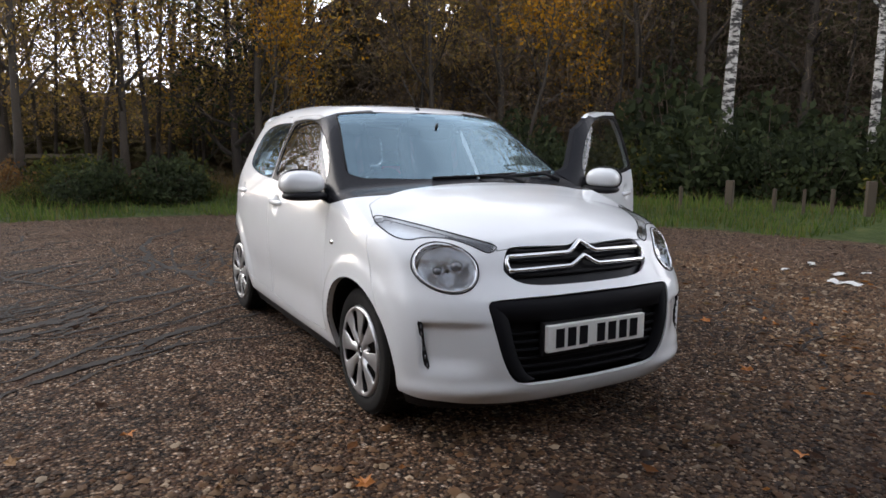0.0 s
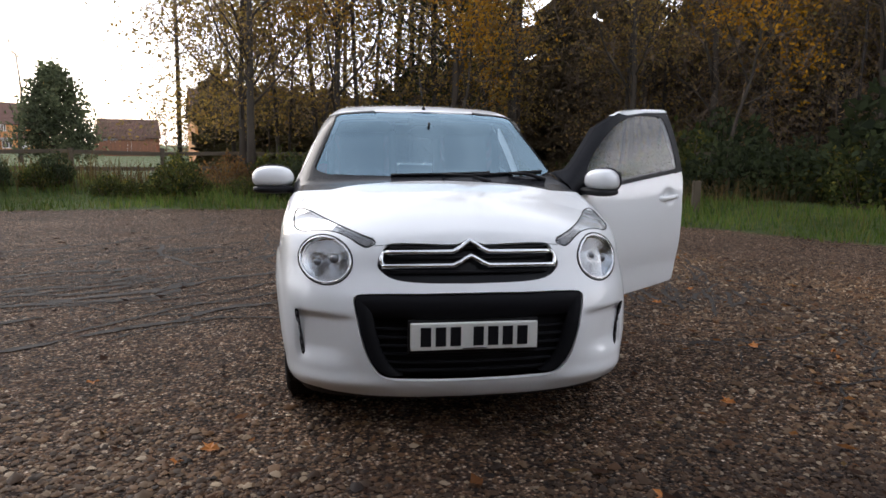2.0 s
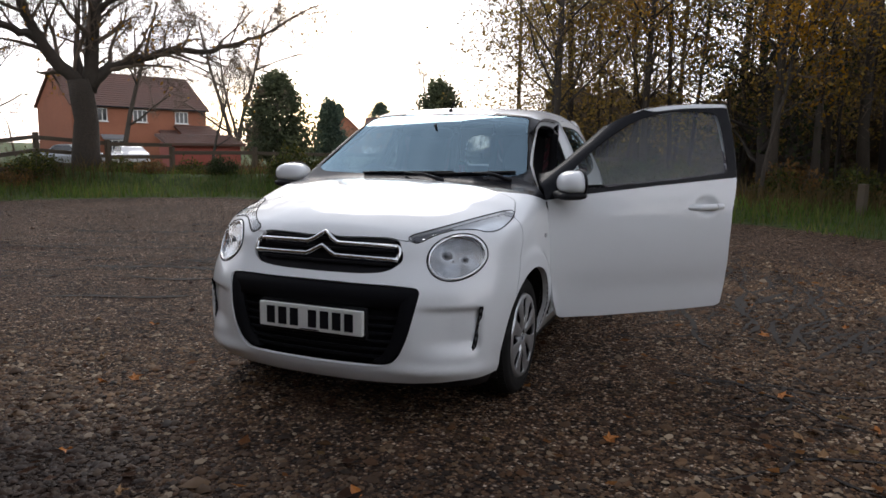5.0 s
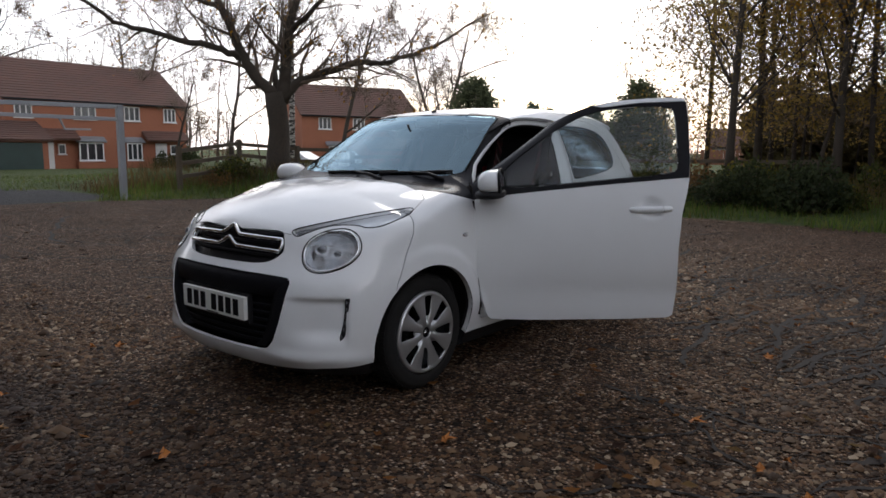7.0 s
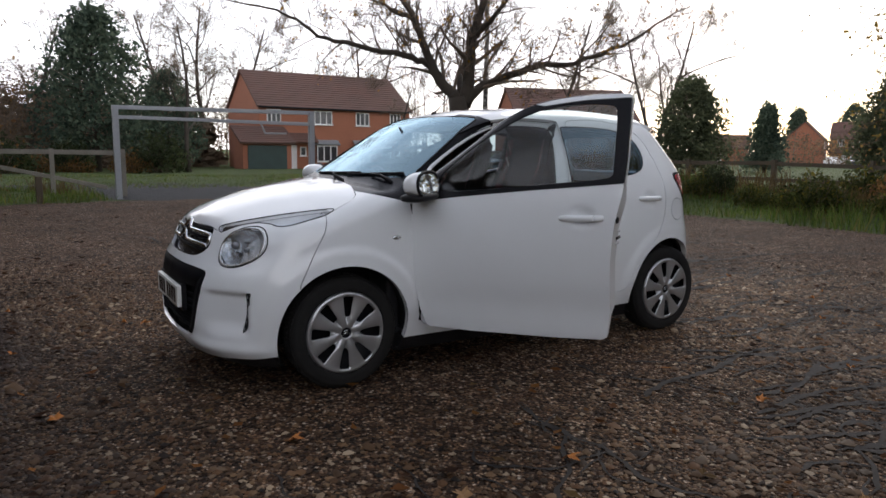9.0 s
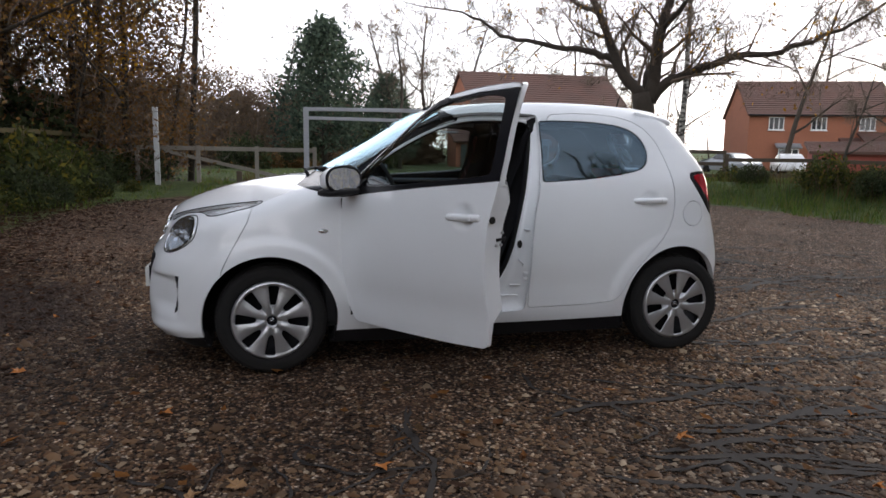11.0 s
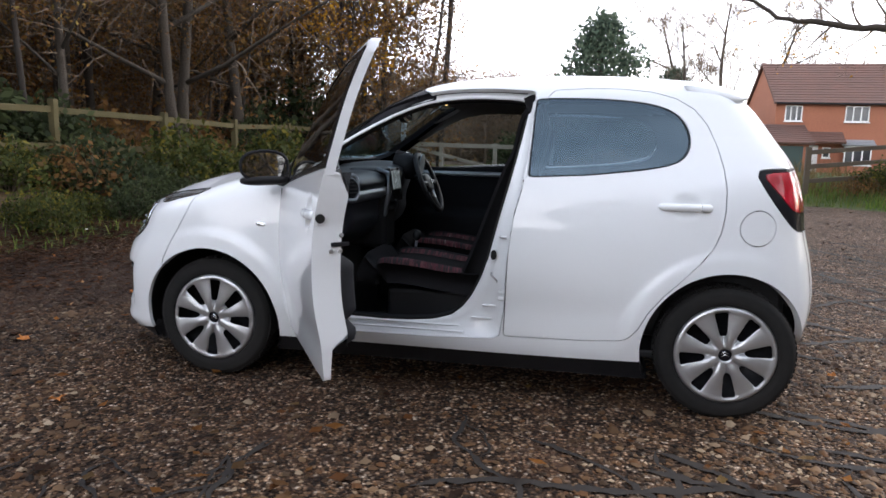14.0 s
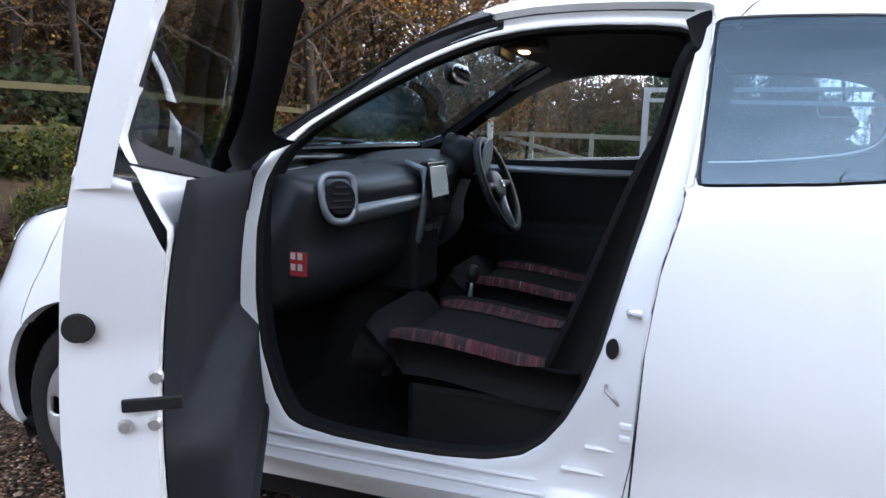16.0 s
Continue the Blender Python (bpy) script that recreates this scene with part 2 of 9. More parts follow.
class Sheet:
    """A fine grid surface that outlines are cut into: corners near an outline are moved onto it."""

    def __init__(self, v, quads):
        self.v, self.f = np.asarray(v, float), np.asarray(quads, int)
        self.lock = np.zeros(len(self.v), bool)

    def edges(self):
        f = self.f
        e = np.vstack([f[:, [0, 1]], f[:, [1, 2]], f[:, [2, 3]], f[:, [3, 0]]])
        e = e[e[:, 0] != e[:, 1]]
        return np.unique(np.sort(e, 1), axis=0)

    def cut(self, dist, near=None):
        """dist(v) gives signed distances; returns the faces inside."""
        e = self.edges()
        d = dist(self.v)
        ok = np.ones(len(self.v), bool) if near is None else near(self.v)
        d = np.where(ok, d, 9.0)
        d[np.abs(d) < 1e-6] = 0
        for _ in range(4):
            da, db = d[e[:, 0]], d[e[:, 1]]
            x = (da * db < 0) & (np.abs(da) < 1) & (np.abs(db) < 1)
            if not x.any():
                break
            ee, da, db = e[x], da[x], db[x]
            t = da / (da - db)
            first = t < 0.5
            mover, other = np.where(first, ee[:, 0], ee[:, 1]), np.where(first, ee[:, 1], ee[:, 0])
            amount = np.where(first, t, 1 - t)
            bad = self.lock[mover]
            mover2 = np.where(bad, other, mover)
            other2 = np.where(bad, mover, other)
            amount = np.where(bad, 1 - amount, amount)
            good = ~self.lock[mover2]
            order = np.argsort(-amount[good])
            mv, ot, am = mover2[good][order], other2[good][order], amount[good][order]
            tgt = {}
            for m_, o_, a_ in zip(mv, ot, am):
                tgt[m_] = (o_, a_)
            if not tgt:
                break
            idx = np.array(list(tgt))
            oo = np.array([tgt[i][0] for i in idx])
            aa = np.array([tgt[i][1] for i in idx])[:, None]
            old = self.v.copy()
            self.v[idx] = old[idx] * (1 - aa) + old[oo] * aa
            d[idx] = 0
            self.lock[idx] = True
        self.lock |= d == 0
        dq = d[self.f]
        tri = self.f[:, 2] == self.f[:, 3]
        mixed = (dq.max(1) > 1e-9) & (dq.min(1) < -1e-9) & ~tri
        z02 = mixed & (dq[:, 0] == 0) & (dq[:, 2] == 0)
        z13 = mixed & (dq[:, 1] == 0) & (dq[:, 3] == 0)
        new_f = []
        for s, (p, q) in ((z02, ((0, 1, 2, 2), (0, 2, 3, 3))), (z13, ((1, 2, 3, 3), (1, 3, 0, 0)))):
            if s.any():
                g = self.f[s]
                new_f.append(g[:, q])
                self.f[s] = g[:, p]
        added = np.concatenate([np.where(z02)[0], np.where(z13)[0]]) if new_f else np.zeros(0, int)
        if new_f:
            self.f = np.vstack([self.f, *new_f])
        return d, added

    def inside(self, d):
        dq = d[self.f]
        return dq.mean(1) < 0


def outline_edges(f):
    """The directed edges that only one of these faces uses."""
    seen = {}
    for q in f:
        q = list(dict.fromkeys(q))
        for a, b in zip(q, q[1:] + q[:1]):
            k = (min(a, b), max(a, b))
            seen[k] = None if k in seen else (a, b)
    return [e for e in seen.values() if e]

# ---- ground ----
LOT = smooth_poly([(3.3, -2.2), (3.6, -5.0), (3.7, -9.0), (2.6, -12.2), (-0.4, -13.2), (-5.0, -12.7), (-7.4, -11.2), (-9.5, -9.3), (-10.0, -5.0), (-10.1, 1.2), (-8.6, 3.6), (-5.4, 6.2), (-3.3, 7.2), (0.0, 8.0), (5.0, 9.0), (10.0, 8.0), (11.0, 3.0), (8.0, -0.4), (4.6, -1.2)], 2)
DRIVE = smooth_poly([(-0.6, -12.6), (-0.4, -16.0), (2.0, -18.5), (30.0, -20.0), (30.0, -23.5), (-2.0, -22.0), (-5.5, -19.0), (-5.2, -12.4)], 1)


def wobble(x, y, s=1.0):
    return np.sin(x * 1.7 * s + 2.1 * np.sin(y * 0.9 * s)) * np.cos(y * 1.3 * s + 1.4 * np.sin(x * 1.1 * s))


def land(x, y):
    """Height of the ground: level gravel, low banks round it, a slight fall to the houses."""
    x, y = np.atleast_1d(np.asarray(x, float)), np.atleast_1d(np.asarray(y, float))
    p = np.stack([x, y], 1)
    d = np.minimum(poly_dist(p, LOT), poly_dist(p, DRIVE))
    k = np.clip(d / 2.5, 0, 1)
    k = k * k * (3 - 2 * k)
    far = np.clip((np.hypot(x, y) - 18) / 40, 0, 1)
    z = k * (0.16 + 0.05 * wobble(x, y, 0.6)) * (1 - far) - 0.45 * far
    east = np.clip((x - 3.2) / 4.0, 0, 1) * np.clip((-y - 0.5) / 3.0, 0, 1) * (1 - far)
    z = z + 0.30 * east * k
    bank = np.exp(-((x + y * 0.55 + 16.3) / 0.8) ** 2) * np.clip((-y - 4.0) / 3.0, 0, 1) * np.clip((-x - 5.5) / 2.0, 0, 1) * (1 - far)
    return z + 0.38 * bank * k + 0.008 * wobble(x, y, 2.3) * (1 - k)


M_GROUND = bpy.data.materials.new("car_park_ground")
M_GROUND.use_nodes = True
nt = M_GROUND.node_tree
gb = nt.nodes["Principled BSDF"]
L = nt.links.new


def node(kind, **kw):
    n = nt.nodes.new(kind)
    for key, value in kw.items():
        n.inputs[key].default_value = value
    return n


def ramp(stops, fac):
    r = nt.nodes.new("ShaderNodeValToRGB")
    els = r.color_ramp.elements
    els[0].position, els[0].color = stops[0][0], (*stops[0][1], 1)
    els[1].position, els[1].color = stops[-1][0], (*stops[-1][1], 1)
    for pos, c in stops[1:-1]:
        els.new(pos).color = (*c, 1)
    L(fac, r.inputs["Fac"])
    return r.outputs["Color"]


def mixed(fac, a, b, mode="MIX"):
    m = nt.nodes.new("ShaderNodeMix")
    m.data_type, m.blend_type = "RGBA", mode
    for key, value in (("Factor", fac), ("A", a), ("B", b)):
        if isinstance(value, (int, float)):
            m.inputs[key].default_value = value
        elif isinstance(value, tuple):
            m.inputs[key].default_value = (*value, 1)
        else:
            L(value, m.inputs[key])
    return m.outputs["Result"]


tc = node("ShaderNodeTexCoord")
warp = node("ShaderNodeTexNoise", Scale=9.0, Detail=3.0)
wadd = nt.nodes.new("ShaderNodeVectorMath")
wadd.operation = "MULTIPLY_ADD"
wadd.inputs[1].default_value = (0.03, 0.03, 0.0)
L(tc.outputs["Object"], warp.inputs["Vector"])
L(warp.outputs["Color"], wadd.inputs[0])
L(tc.outputs["Object"], wadd.inputs[2])


def pebbles(scale):
    """One size of stones: colour number and distance from the middle of each."""
    v = node("ShaderNodeTexVoronoi", Scale=scale, Randomness=1.0)
    L(wadd.outputs["Vector"], v.inputs["Vector"])
    sp = nt.nodes.new("ShaderNodeSeparateColor")
    L(v.outputs["Color"], sp.inputs["Color"])
    return sp, v.outputs["Distance"]


STONE_TONES = [(0.0, (0.014, 0.008, 0.005)), (0.3, (0.082, 0.047, 0.026)), (0.55, (0.205, 0.122, 0.070)), (0.75, (0.34, 0.222, 0.138)), (0.9, (0.50, 0.37, 0.26)), (1.0, (0.70, 0.60, 0.49))]
big_id, big_d = pebbles(30.0)
small_id, small_d = pebbles(62.0)
gcol = mixed(ramp([(0.30, (0, 0, 0)), (0.42, (1, 1, 1))], big_d), ramp(STONE_TONES, big_id.outputs["Red"]), ramp(STONE_TONES, small_id.outputs["Green"]))
# Pebble rims multiplied darker: shade in the gaps between stones, put into the colour.
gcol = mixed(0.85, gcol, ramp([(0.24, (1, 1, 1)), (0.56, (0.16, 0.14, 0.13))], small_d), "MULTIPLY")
bigp = node("ShaderNodeTexNoise", Scale=0.7, Detail=5.0, Roughness=0.65)
L(tc.outputs["Object"], bigp.inputs["Vector"])
gcol = mixed(0.55, gcol, ramp([(0.36, (0.52, 0.47, 0.44)), (0.62, (1.25, 1.2, 1.16))], bigp.outputs["Fac"]), "MULTIPLY")
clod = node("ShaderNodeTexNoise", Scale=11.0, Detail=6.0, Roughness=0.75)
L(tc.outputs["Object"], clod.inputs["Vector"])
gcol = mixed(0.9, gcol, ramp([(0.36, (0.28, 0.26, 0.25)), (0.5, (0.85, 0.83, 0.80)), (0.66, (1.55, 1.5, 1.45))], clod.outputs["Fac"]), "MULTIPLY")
redp = node("ShaderNodeTexNoise", Scale=2.6, Detail=6.0, Roughness=0.7)
L(tc.outputs["Object"], redp.inputs["Vector"])
gcol = mixed(ramp([(0.5, (0, 0, 0)), (0.68, (0.5, 0.5, 0.5))], redp.outputs["Fac"]), gcol, (0.085, 0.042, 0.024))
# damp leaf mould trodden into the gravel, with the eastern trees' shade put into its colour
mould_shade = nt.nodes.new("ShaderNodeAttribute")
mould_shade.attribute_name = "mould_shade"
gcol = mixed(mould_shade.outputs["Fac"], gcol, mixed(0.93, gcol, (0.011, 0.005, 0.0030)))
# grass and leaf litter
gn = node("ShaderNodeTexNoise", Scale=3.5, Detail=8.0, Roughness=0.75)
L(tc.outputs["Object"], gn.inputs["Vector"])
grass = ramp([(0.3, (0.026, 0.040, 0.011)), (0.5, (0.055, 0.080, 0.020)), (0.62, (0.085, 0.105, 0.030)), (0.78, (0.13, 0.10, 0.045))], gn.outputs["Fac"])
litter = ramp([(0.3, (0.030, 0.021, 0.013)), (0.55, (0.065, 0.040, 0.021)), (0.75, (0.11, 0.062, 0.026))], gn.outputs["Fac"])
att = nt.nodes.new("ShaderNodeAttribute")
att.attribute_name = "cover"
asep = nt.nodes.new("ShaderNodeSeparateXYZ")
L(att.outputs["Vector"], asep.inputs["Vector"])
rag = nt.nodes.new("ShaderNodeMath")
rag.operation = "MULTIPLY_ADD"
rag.inputs[1].default_value = 0.9
L(gn.outputs["Fac"], rag.inputs[0])
L(asep.outputs["X"], rag.inputs[2])
gmask = ramp([(0.86, (0, 0, 0)), (1.04, (1, 1, 1))], rag.outputs[0])
green = mixed(asep.outputs["Y"], grass, litter)
col = mixed(gmask, gcol, green)
tar = node("ShaderNodeTexNoise", Scale=90.0, Detail=3.0)
L(tc.outputs["Object"], tar.inputs["Vector"])
col = mixed(asep.outputs["Z"], col, ramp([(0.3, (0.028, 0.028, 0.030)), (0.7, (0.062, 0.062, 0.064))], tar.outputs["Fac"]))
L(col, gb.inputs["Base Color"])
gb.inputs["Roughness"].default_value = 0.85
gb.inputs["Specular IOR Level"].default_value = 0.2
hsum = nt.nodes.new("ShaderNodeMath")
hsum.operation = "ADD"
L(big_d, hsum.inputs[0])
L(small_d, hsum.inputs[1])
gbump = node("ShaderNodeBump", Strength=1.0, Distance=0.022)
gbump.invert = True
L(hsum.outputs[0], gbump.inputs["Height"])
L(gbump.outputs["Normal"], gb.inputs["Normal"])


def mould_and_shade(x, y):
    """How much rotted leaf and painted eastern tree shade darkens the gravel: 0 to 1."""
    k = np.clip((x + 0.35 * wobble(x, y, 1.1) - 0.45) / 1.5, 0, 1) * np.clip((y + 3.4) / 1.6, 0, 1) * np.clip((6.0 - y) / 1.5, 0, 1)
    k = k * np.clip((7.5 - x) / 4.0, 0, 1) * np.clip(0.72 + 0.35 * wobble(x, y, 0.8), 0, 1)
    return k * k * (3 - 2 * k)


def lines(lo, hi, step, reach):
    mid = np.arange(lo, hi + step / 2, step)
    grow, a = [], step
    while (grow[-1] if grow else 0) < reach:
        a *= 1.22
        grow.append((grow[-1] if grow else 0) + a)
    return np.concatenate([lo - np.array(grow[::-1]), mid, hi + np.array(grow)])


gx, gy = lines(-13.0, 6.0, 0.13, 600), lines(-15.0, 10.0, 0.13, 600)
XX, YY = [a.ravel() for a in np.meshgrid(gx, gy, indexing="ij")]
ZZ = land(XX, YY)
m = len(gy)
ii, jj = np.meshgrid(np.arange(len(gx) - 1), np.arange(m - 1), indexing="ij")
q = (ii * m + jj).ravel()
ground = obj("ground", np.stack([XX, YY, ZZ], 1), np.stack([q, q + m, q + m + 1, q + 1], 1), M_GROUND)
pp = np.stack([XX, YY], 1)
dl = poly_dist(pp, LOT)
cover = ground.data.attributes.new("cover", "FLOAT_VECTOR", "POINT")
shade = np.clip(np.maximum.reduce([(-XX - 12.5) / 2.5 * (YY > -5), (XX - 3.5) / 0.9 * (YY < -1), (YY - 9.5) / 2.0 * (XX < 6)]), 0, 1) * (np.hypot(XX, YY) < 60)
cov = np.stack([np.clip(0.5 + dl / 1.2, 0, 1), shade, np.clip(0.5 - poly_dist(pp, DRIVE) / 0.3, 0, 1) * (YY < -12.9)], 1)
cover.data.foreach_set("vector", cov.astype(np.float32).ravel())
ground.data.attributes.new("mould_shade", "FLOAT", "POINT").data.foreach_set("value", mould_and_shade(XX, YY).astype(np.float32))
tagged(ground, "brown gravel car park with dark ruts, grass verges round it", "ground", kind="structure")

# ---- the car: front axle over the origin, nose towards +x, left side towards +y ----
def curve(xs, ys):
    """A smooth line through points, as a function."""
    xs, ys = np.asarray(xs, float), np.asarray(ys, float)
    m = np.gradient(ys, xs)

    def at(x):
        x = np.clip(x, xs[0], xs[-1])
        i = np.clip(np.searchsorted(xs, x) - 1, 0, len(xs) - 2)
        h = xs[i + 1] - xs[i]
        t = (x - xs[i]) / h
        return ((1 + 2 * t) * (1 - t) ** 2 * ys[i] + t * (1 - t) ** 2 * h * m[i]
                + t * t * (3 - 2 * t) * ys[i + 1] + t * t * (t - 1) * h * m[i + 1])
    return at


TOP = curve([-2.9, -2.42, -2.2, -1.95, -1.5, -1.2, -1.02, -0.92, -0.8, -0.6, -0.40, -0.30, -0.24, -0.1, 0.1, 0.3, 0.42, 0.5, 0.56, 0.62, 0.9],
            [1.27, 1.40, 1.448, 1.470, 1.478, 1.464, 1.442, 1.418, 1.365, 1.245, 1.125, 1.068, 1.038, 1.016, 0.985, 0.938, 0.898, 0.862, 0.828, 0.775, 0.4])
NOSE = curve([0.1, 0.17, 0.22, 0.30, 0.40, 0.50, 0.60, 0.65, 0.70, 0.78, 0.83, 0.9, 1.6],
             [0.54, 0.645, 0.682, 0.703, 0.710, 0.705, 0.676, 0.645, 0.617, 0.598, 0.590, 0.585, 0.585])
TAIL = curve([0.1, 0.2, 0.28, 0.48, 0.66, 0.8, 0.95, 1.08, 1.2, 1.33, 1.38, 1.6],
             [-2.60, -2.70, -2.75, -2.795, -2.775, -2.74, -2.715, -2.665, -2.575, -2.47, -2.425, -2.425])
BOW = curve([0.0, 0.27, 0.47, 0.62, 0.72, 0.775, 0.82, 1.0], [0.0, 0.016, 0.062, 0.135, 0.228, 0.31, 0.43, 1.5])
BACKBOW = curve([0.0, 0.3, 0.55, 0.70, 0.78, 0.82, 1.0], [0.0, 0.02, 0.075, 0.17, 0.33, 0.5, 1.4])
SIDE = curve([0.1, 0.18, 0.24, 0.33, 0.5, 0.65, 0.8, 0.9, 1.0, 1.1, 1.2, 1.3, 1.38, 1.45, 1.6],
             [0.71, 0.752, 0.778, 0.796, 0.812, 0.816, 0.806, 0.790, 0.764, 0.727, 0.686, 0.636, 0.588, 0.528, 0.36])


def soft_max(a, b, k):
    h = np.clip(0.5 + 0.5 * (a - b) / k, 0, 1)
    return b * (1 - h) + a * h + k * h * (1 - h)


def bump(x, lo, hi, soft):
    s = lambda t: np.clip(t, 0, 1) ** 2 * (3 - 2 * np.clip(t, 0, 1))
    return s((x - lo) / soft + 0.5) * s((hi - x) / soft + 0.5)


DENTED = [True]


def ease(t):
    t = np.clip(t, 0, 1)
    return t * t * (3 - 2 * t)


def body_field(p):
    """Below zero inside the car's body."""
    x, y, z = p[:, 0], np.abs(p[:, 1]), p[:, 2]
    w = SIDE(z)
    w = w + 0.022 * np.exp(-((x - 0.12) / 0.42) ** 2) * np.exp(-((z - 0.5) / 0.28) ** 2)
    w = w - 0.07 * np.clip((-1.75 - x) / 0.85, 0, 1) ** 2 * np.clip((z - 0.9) / 0.3, 0, 1)
    for cx in (0.012, -2.335):
        r = np.hypot(x - cx, z - 0.285)
        w = w + 0.017 * ease((0.452 - r) / 0.045) * ease((z - 0.24) / 0.16)
    w = w - 0.010 * np.exp(-((z - 0.42) / 0.09) ** 2) * bump(x, -1.9, -0.45, 0.3)
    for hx, hz in ((-2.14, 0.905), (-1.275, 0.860)) if DENTED[0] else ():
        w = w - 0.022 * np.exp(-(((x - hx) / 0.05) ** 2 + ((z - hz) / 0.042) ** 2) ** 2)
    side = y - w
    top_x = x + 0.20 * y ** 2
    slope = (TOP(top_x + 0.02) - TOP(top_x - 0.02)) / 0.04
    top = (z - TOP(top_x) + 0.085 * y ** 2 * np.clip((x + 0.2) / 0.3, 0, 1) + 0.07 * y ** 2) / np.sqrt(1 + slope ** 2)
    nose_x = NOSE(z)
    s = lambda t: np.clip(t, 0, 1) ** 2 * (3 - 2 * np.clip(t, 0, 1))
    dent = 0.032 * s((0.712 - y) / 0.03 + 0.5) * s((y - 0.53) / 0.17 + 0.5) * s((0.512 - z) / 0.03 + 0.5) * s((z - 0.335) / 0.09 + 0.5)
    lip = 0.020 * np.exp(-((z - 0.235) / 0.035) ** 2) * s((y - 0.28) / 0.25)
    front = (x - nose_x + BOW(y) + dent * 1.2 - lip) / np.sqrt(1 + ((BOW(y + 0.01) - BOW(y - 0.01)) / 0.02) ** 2)
    back = (TAIL(z) + BACKBOW(y) - x) / np.sqrt(1 + ((BACKBOW(y + 0.01) - BACKBOW(y - 0.01)) / 0.02) ** 2)
    low = 0.125 - z
    f = soft_max(side, top, 0.075)
    f = soft_max(f, front, 0.085)
    f = soft_max(f, back, 0.09)
    return np.maximum(f, low)


def body_sheet(step):
    """A shell of fine quads over the body, from a box shrunk onto it."""
    lo, hi = np.array([-2.88, -0.90, -0.55]), np.array([0.80, 0.90, 1.56])
    clo, chi = np.array([-2.30, -0.34, 0.46]), np.array([0.28, 0.34, 0.74])
    n = np.maximum(2, np.round((hi - lo) / step).astype(int))
    index, verts, quads = {}, [], []

    def vid(i, j, k):
        key = (i, j, k)
        if key not in index:
            index[key] = len(verts)
            verts.append(key)
        return index[key]
    for ax in range(3):
        u, w = (ax + 1) % 3, (ax + 2) % 3
        for end in (0, n[ax]):
            if ax == 2 and end == 0:
                continue
            for a in range(n[u]):
                for b in range(n[w]):
                    q = []
                    for da, db in ((0, 0), (1, 0), (1, 1), (0, 1)):
                        c = [0, 0, 0]
                        c[ax], c[u], c[w] = end, a + da, b + db
                        q.append(vid(*c))
                    quads.append(q if end else q[::-1])
    t = np.array(verts, float) / n
    out, core = lo + t * (hi - lo), clo + t * (chi - clo)
    a, b = np.zeros(len(t)), np.ones(len(t))
    for _ in range(26):
        m = (a + b) / 2
        inside = body_field(core + (out - core) * m[:, None]) < 0
        a, b = np.where(inside, m, a), np.where(inside, b, m)
    return core + (out - core) * a[:, None], np.array(quads)


def field_normal(p, e=0.006):
    g = np.stack([body_field(p + e * d) - body_field(p - e * d) for d in np.eye(3)], 1)
    return g / np.maximum(np.linalg.norm(g, axis=1, keepdims=True), 1e-9)


sheet = Sheet(*body_sheet(0.0155))
label = np.zeros(len(sheet.f), int)
BODY, ARCH, SCREEN, BONNET, BLACK, RWIN, FDOOR, RDOOR, FGLASS, BUMPER, LAMP, UPLAMP, GRILLE, LOWGRILLE, DRL, TAILLAMP, FLAP, OPENING, REARGLASS, UNDER, CAP, QUARTER, DBLACK, RBLACK, REDLENS = range(25)


def carve(dist, near, give):
    """Cuts an outline into the shell; give(labels) says which new label the faces inside take."""
    global label
    d, added = sheet.cut(dist, near)
    label = np.concatenate([label, label[added]])
    ins = sheet.inside(d)
    label = np.where(ins, give(label), label)


def side_outline(pts, rounds=2, left=True, right=True):
    poly = smooth_poly(pts, rounds)
    lo, hi = poly.min(0) - 0.06, poly.max(0) + 0.06

    def near(v):
        ok = (v[:, 0] > lo[0]) & (v[:, 0] < hi[0]) & (v[:, 2] > lo[1]) & (v[:, 2] < hi[1]) & (np.abs(v[:, 1]) > 0.3)
        return ok & (((v[:, 1] > 0) & left) | ((v[:, 1] < 0) & right))
    return (lambda v: poly_dist(v[:, [0, 2]], poly)), near


def front_outline(pts, rounds=2, xmin=0.0):
    """pts of (|y|, z), seen from ahead."""
    poly = smooth_poly(pts, rounds)
    lo, hi = poly.min(0) - 0.06, poly.max(0) + 0.06

    def near(v):
        y = np.abs(v[:, 1])
        return (v[:, 0] > xmin) & (y > lo[0]) & (y < hi[0]) & (v[:, 2] > lo[1]) & (v[:, 2] < hi[1])
    return (lambda v: poly_dist(np.stack([np.abs(v[:, 1]), v[:, 2]], 1), poly)), near


# outlines seen from the side: (x, z)
for cx, cz, r in ((0.012, 0.285, 0.345), (-2.335, 0.290, 0.345)):
    carve(lambda v: np.hypot(v[:, 0] - cx, v[:, 2] - cz) - r,
          lambda v: (np.abs(v[:, 0] - cx) < 0.5) & (v[:, 2] < 0.8) & (np.abs(v[:, 1]) > 0.5), lambda l: np.full_like(l, ARCH))
# lower edge of the body
EDGE = curve([-2.9, -2.65, -2.0, -0.34, 0.25, 0.34, 0.42, 0.53, 0.60, 0.8], [0.26, 0.25, 0.225, 0.215, 0.212, 0.207, 0.198, 0.190, 0.174, 0.168])
carve(lambda v: v[:, 2] - EDGE(v[:, 0]), lambda v: v[:, 2] < 0.36, lambda l: np.where(l == BODY, UNDER, l))
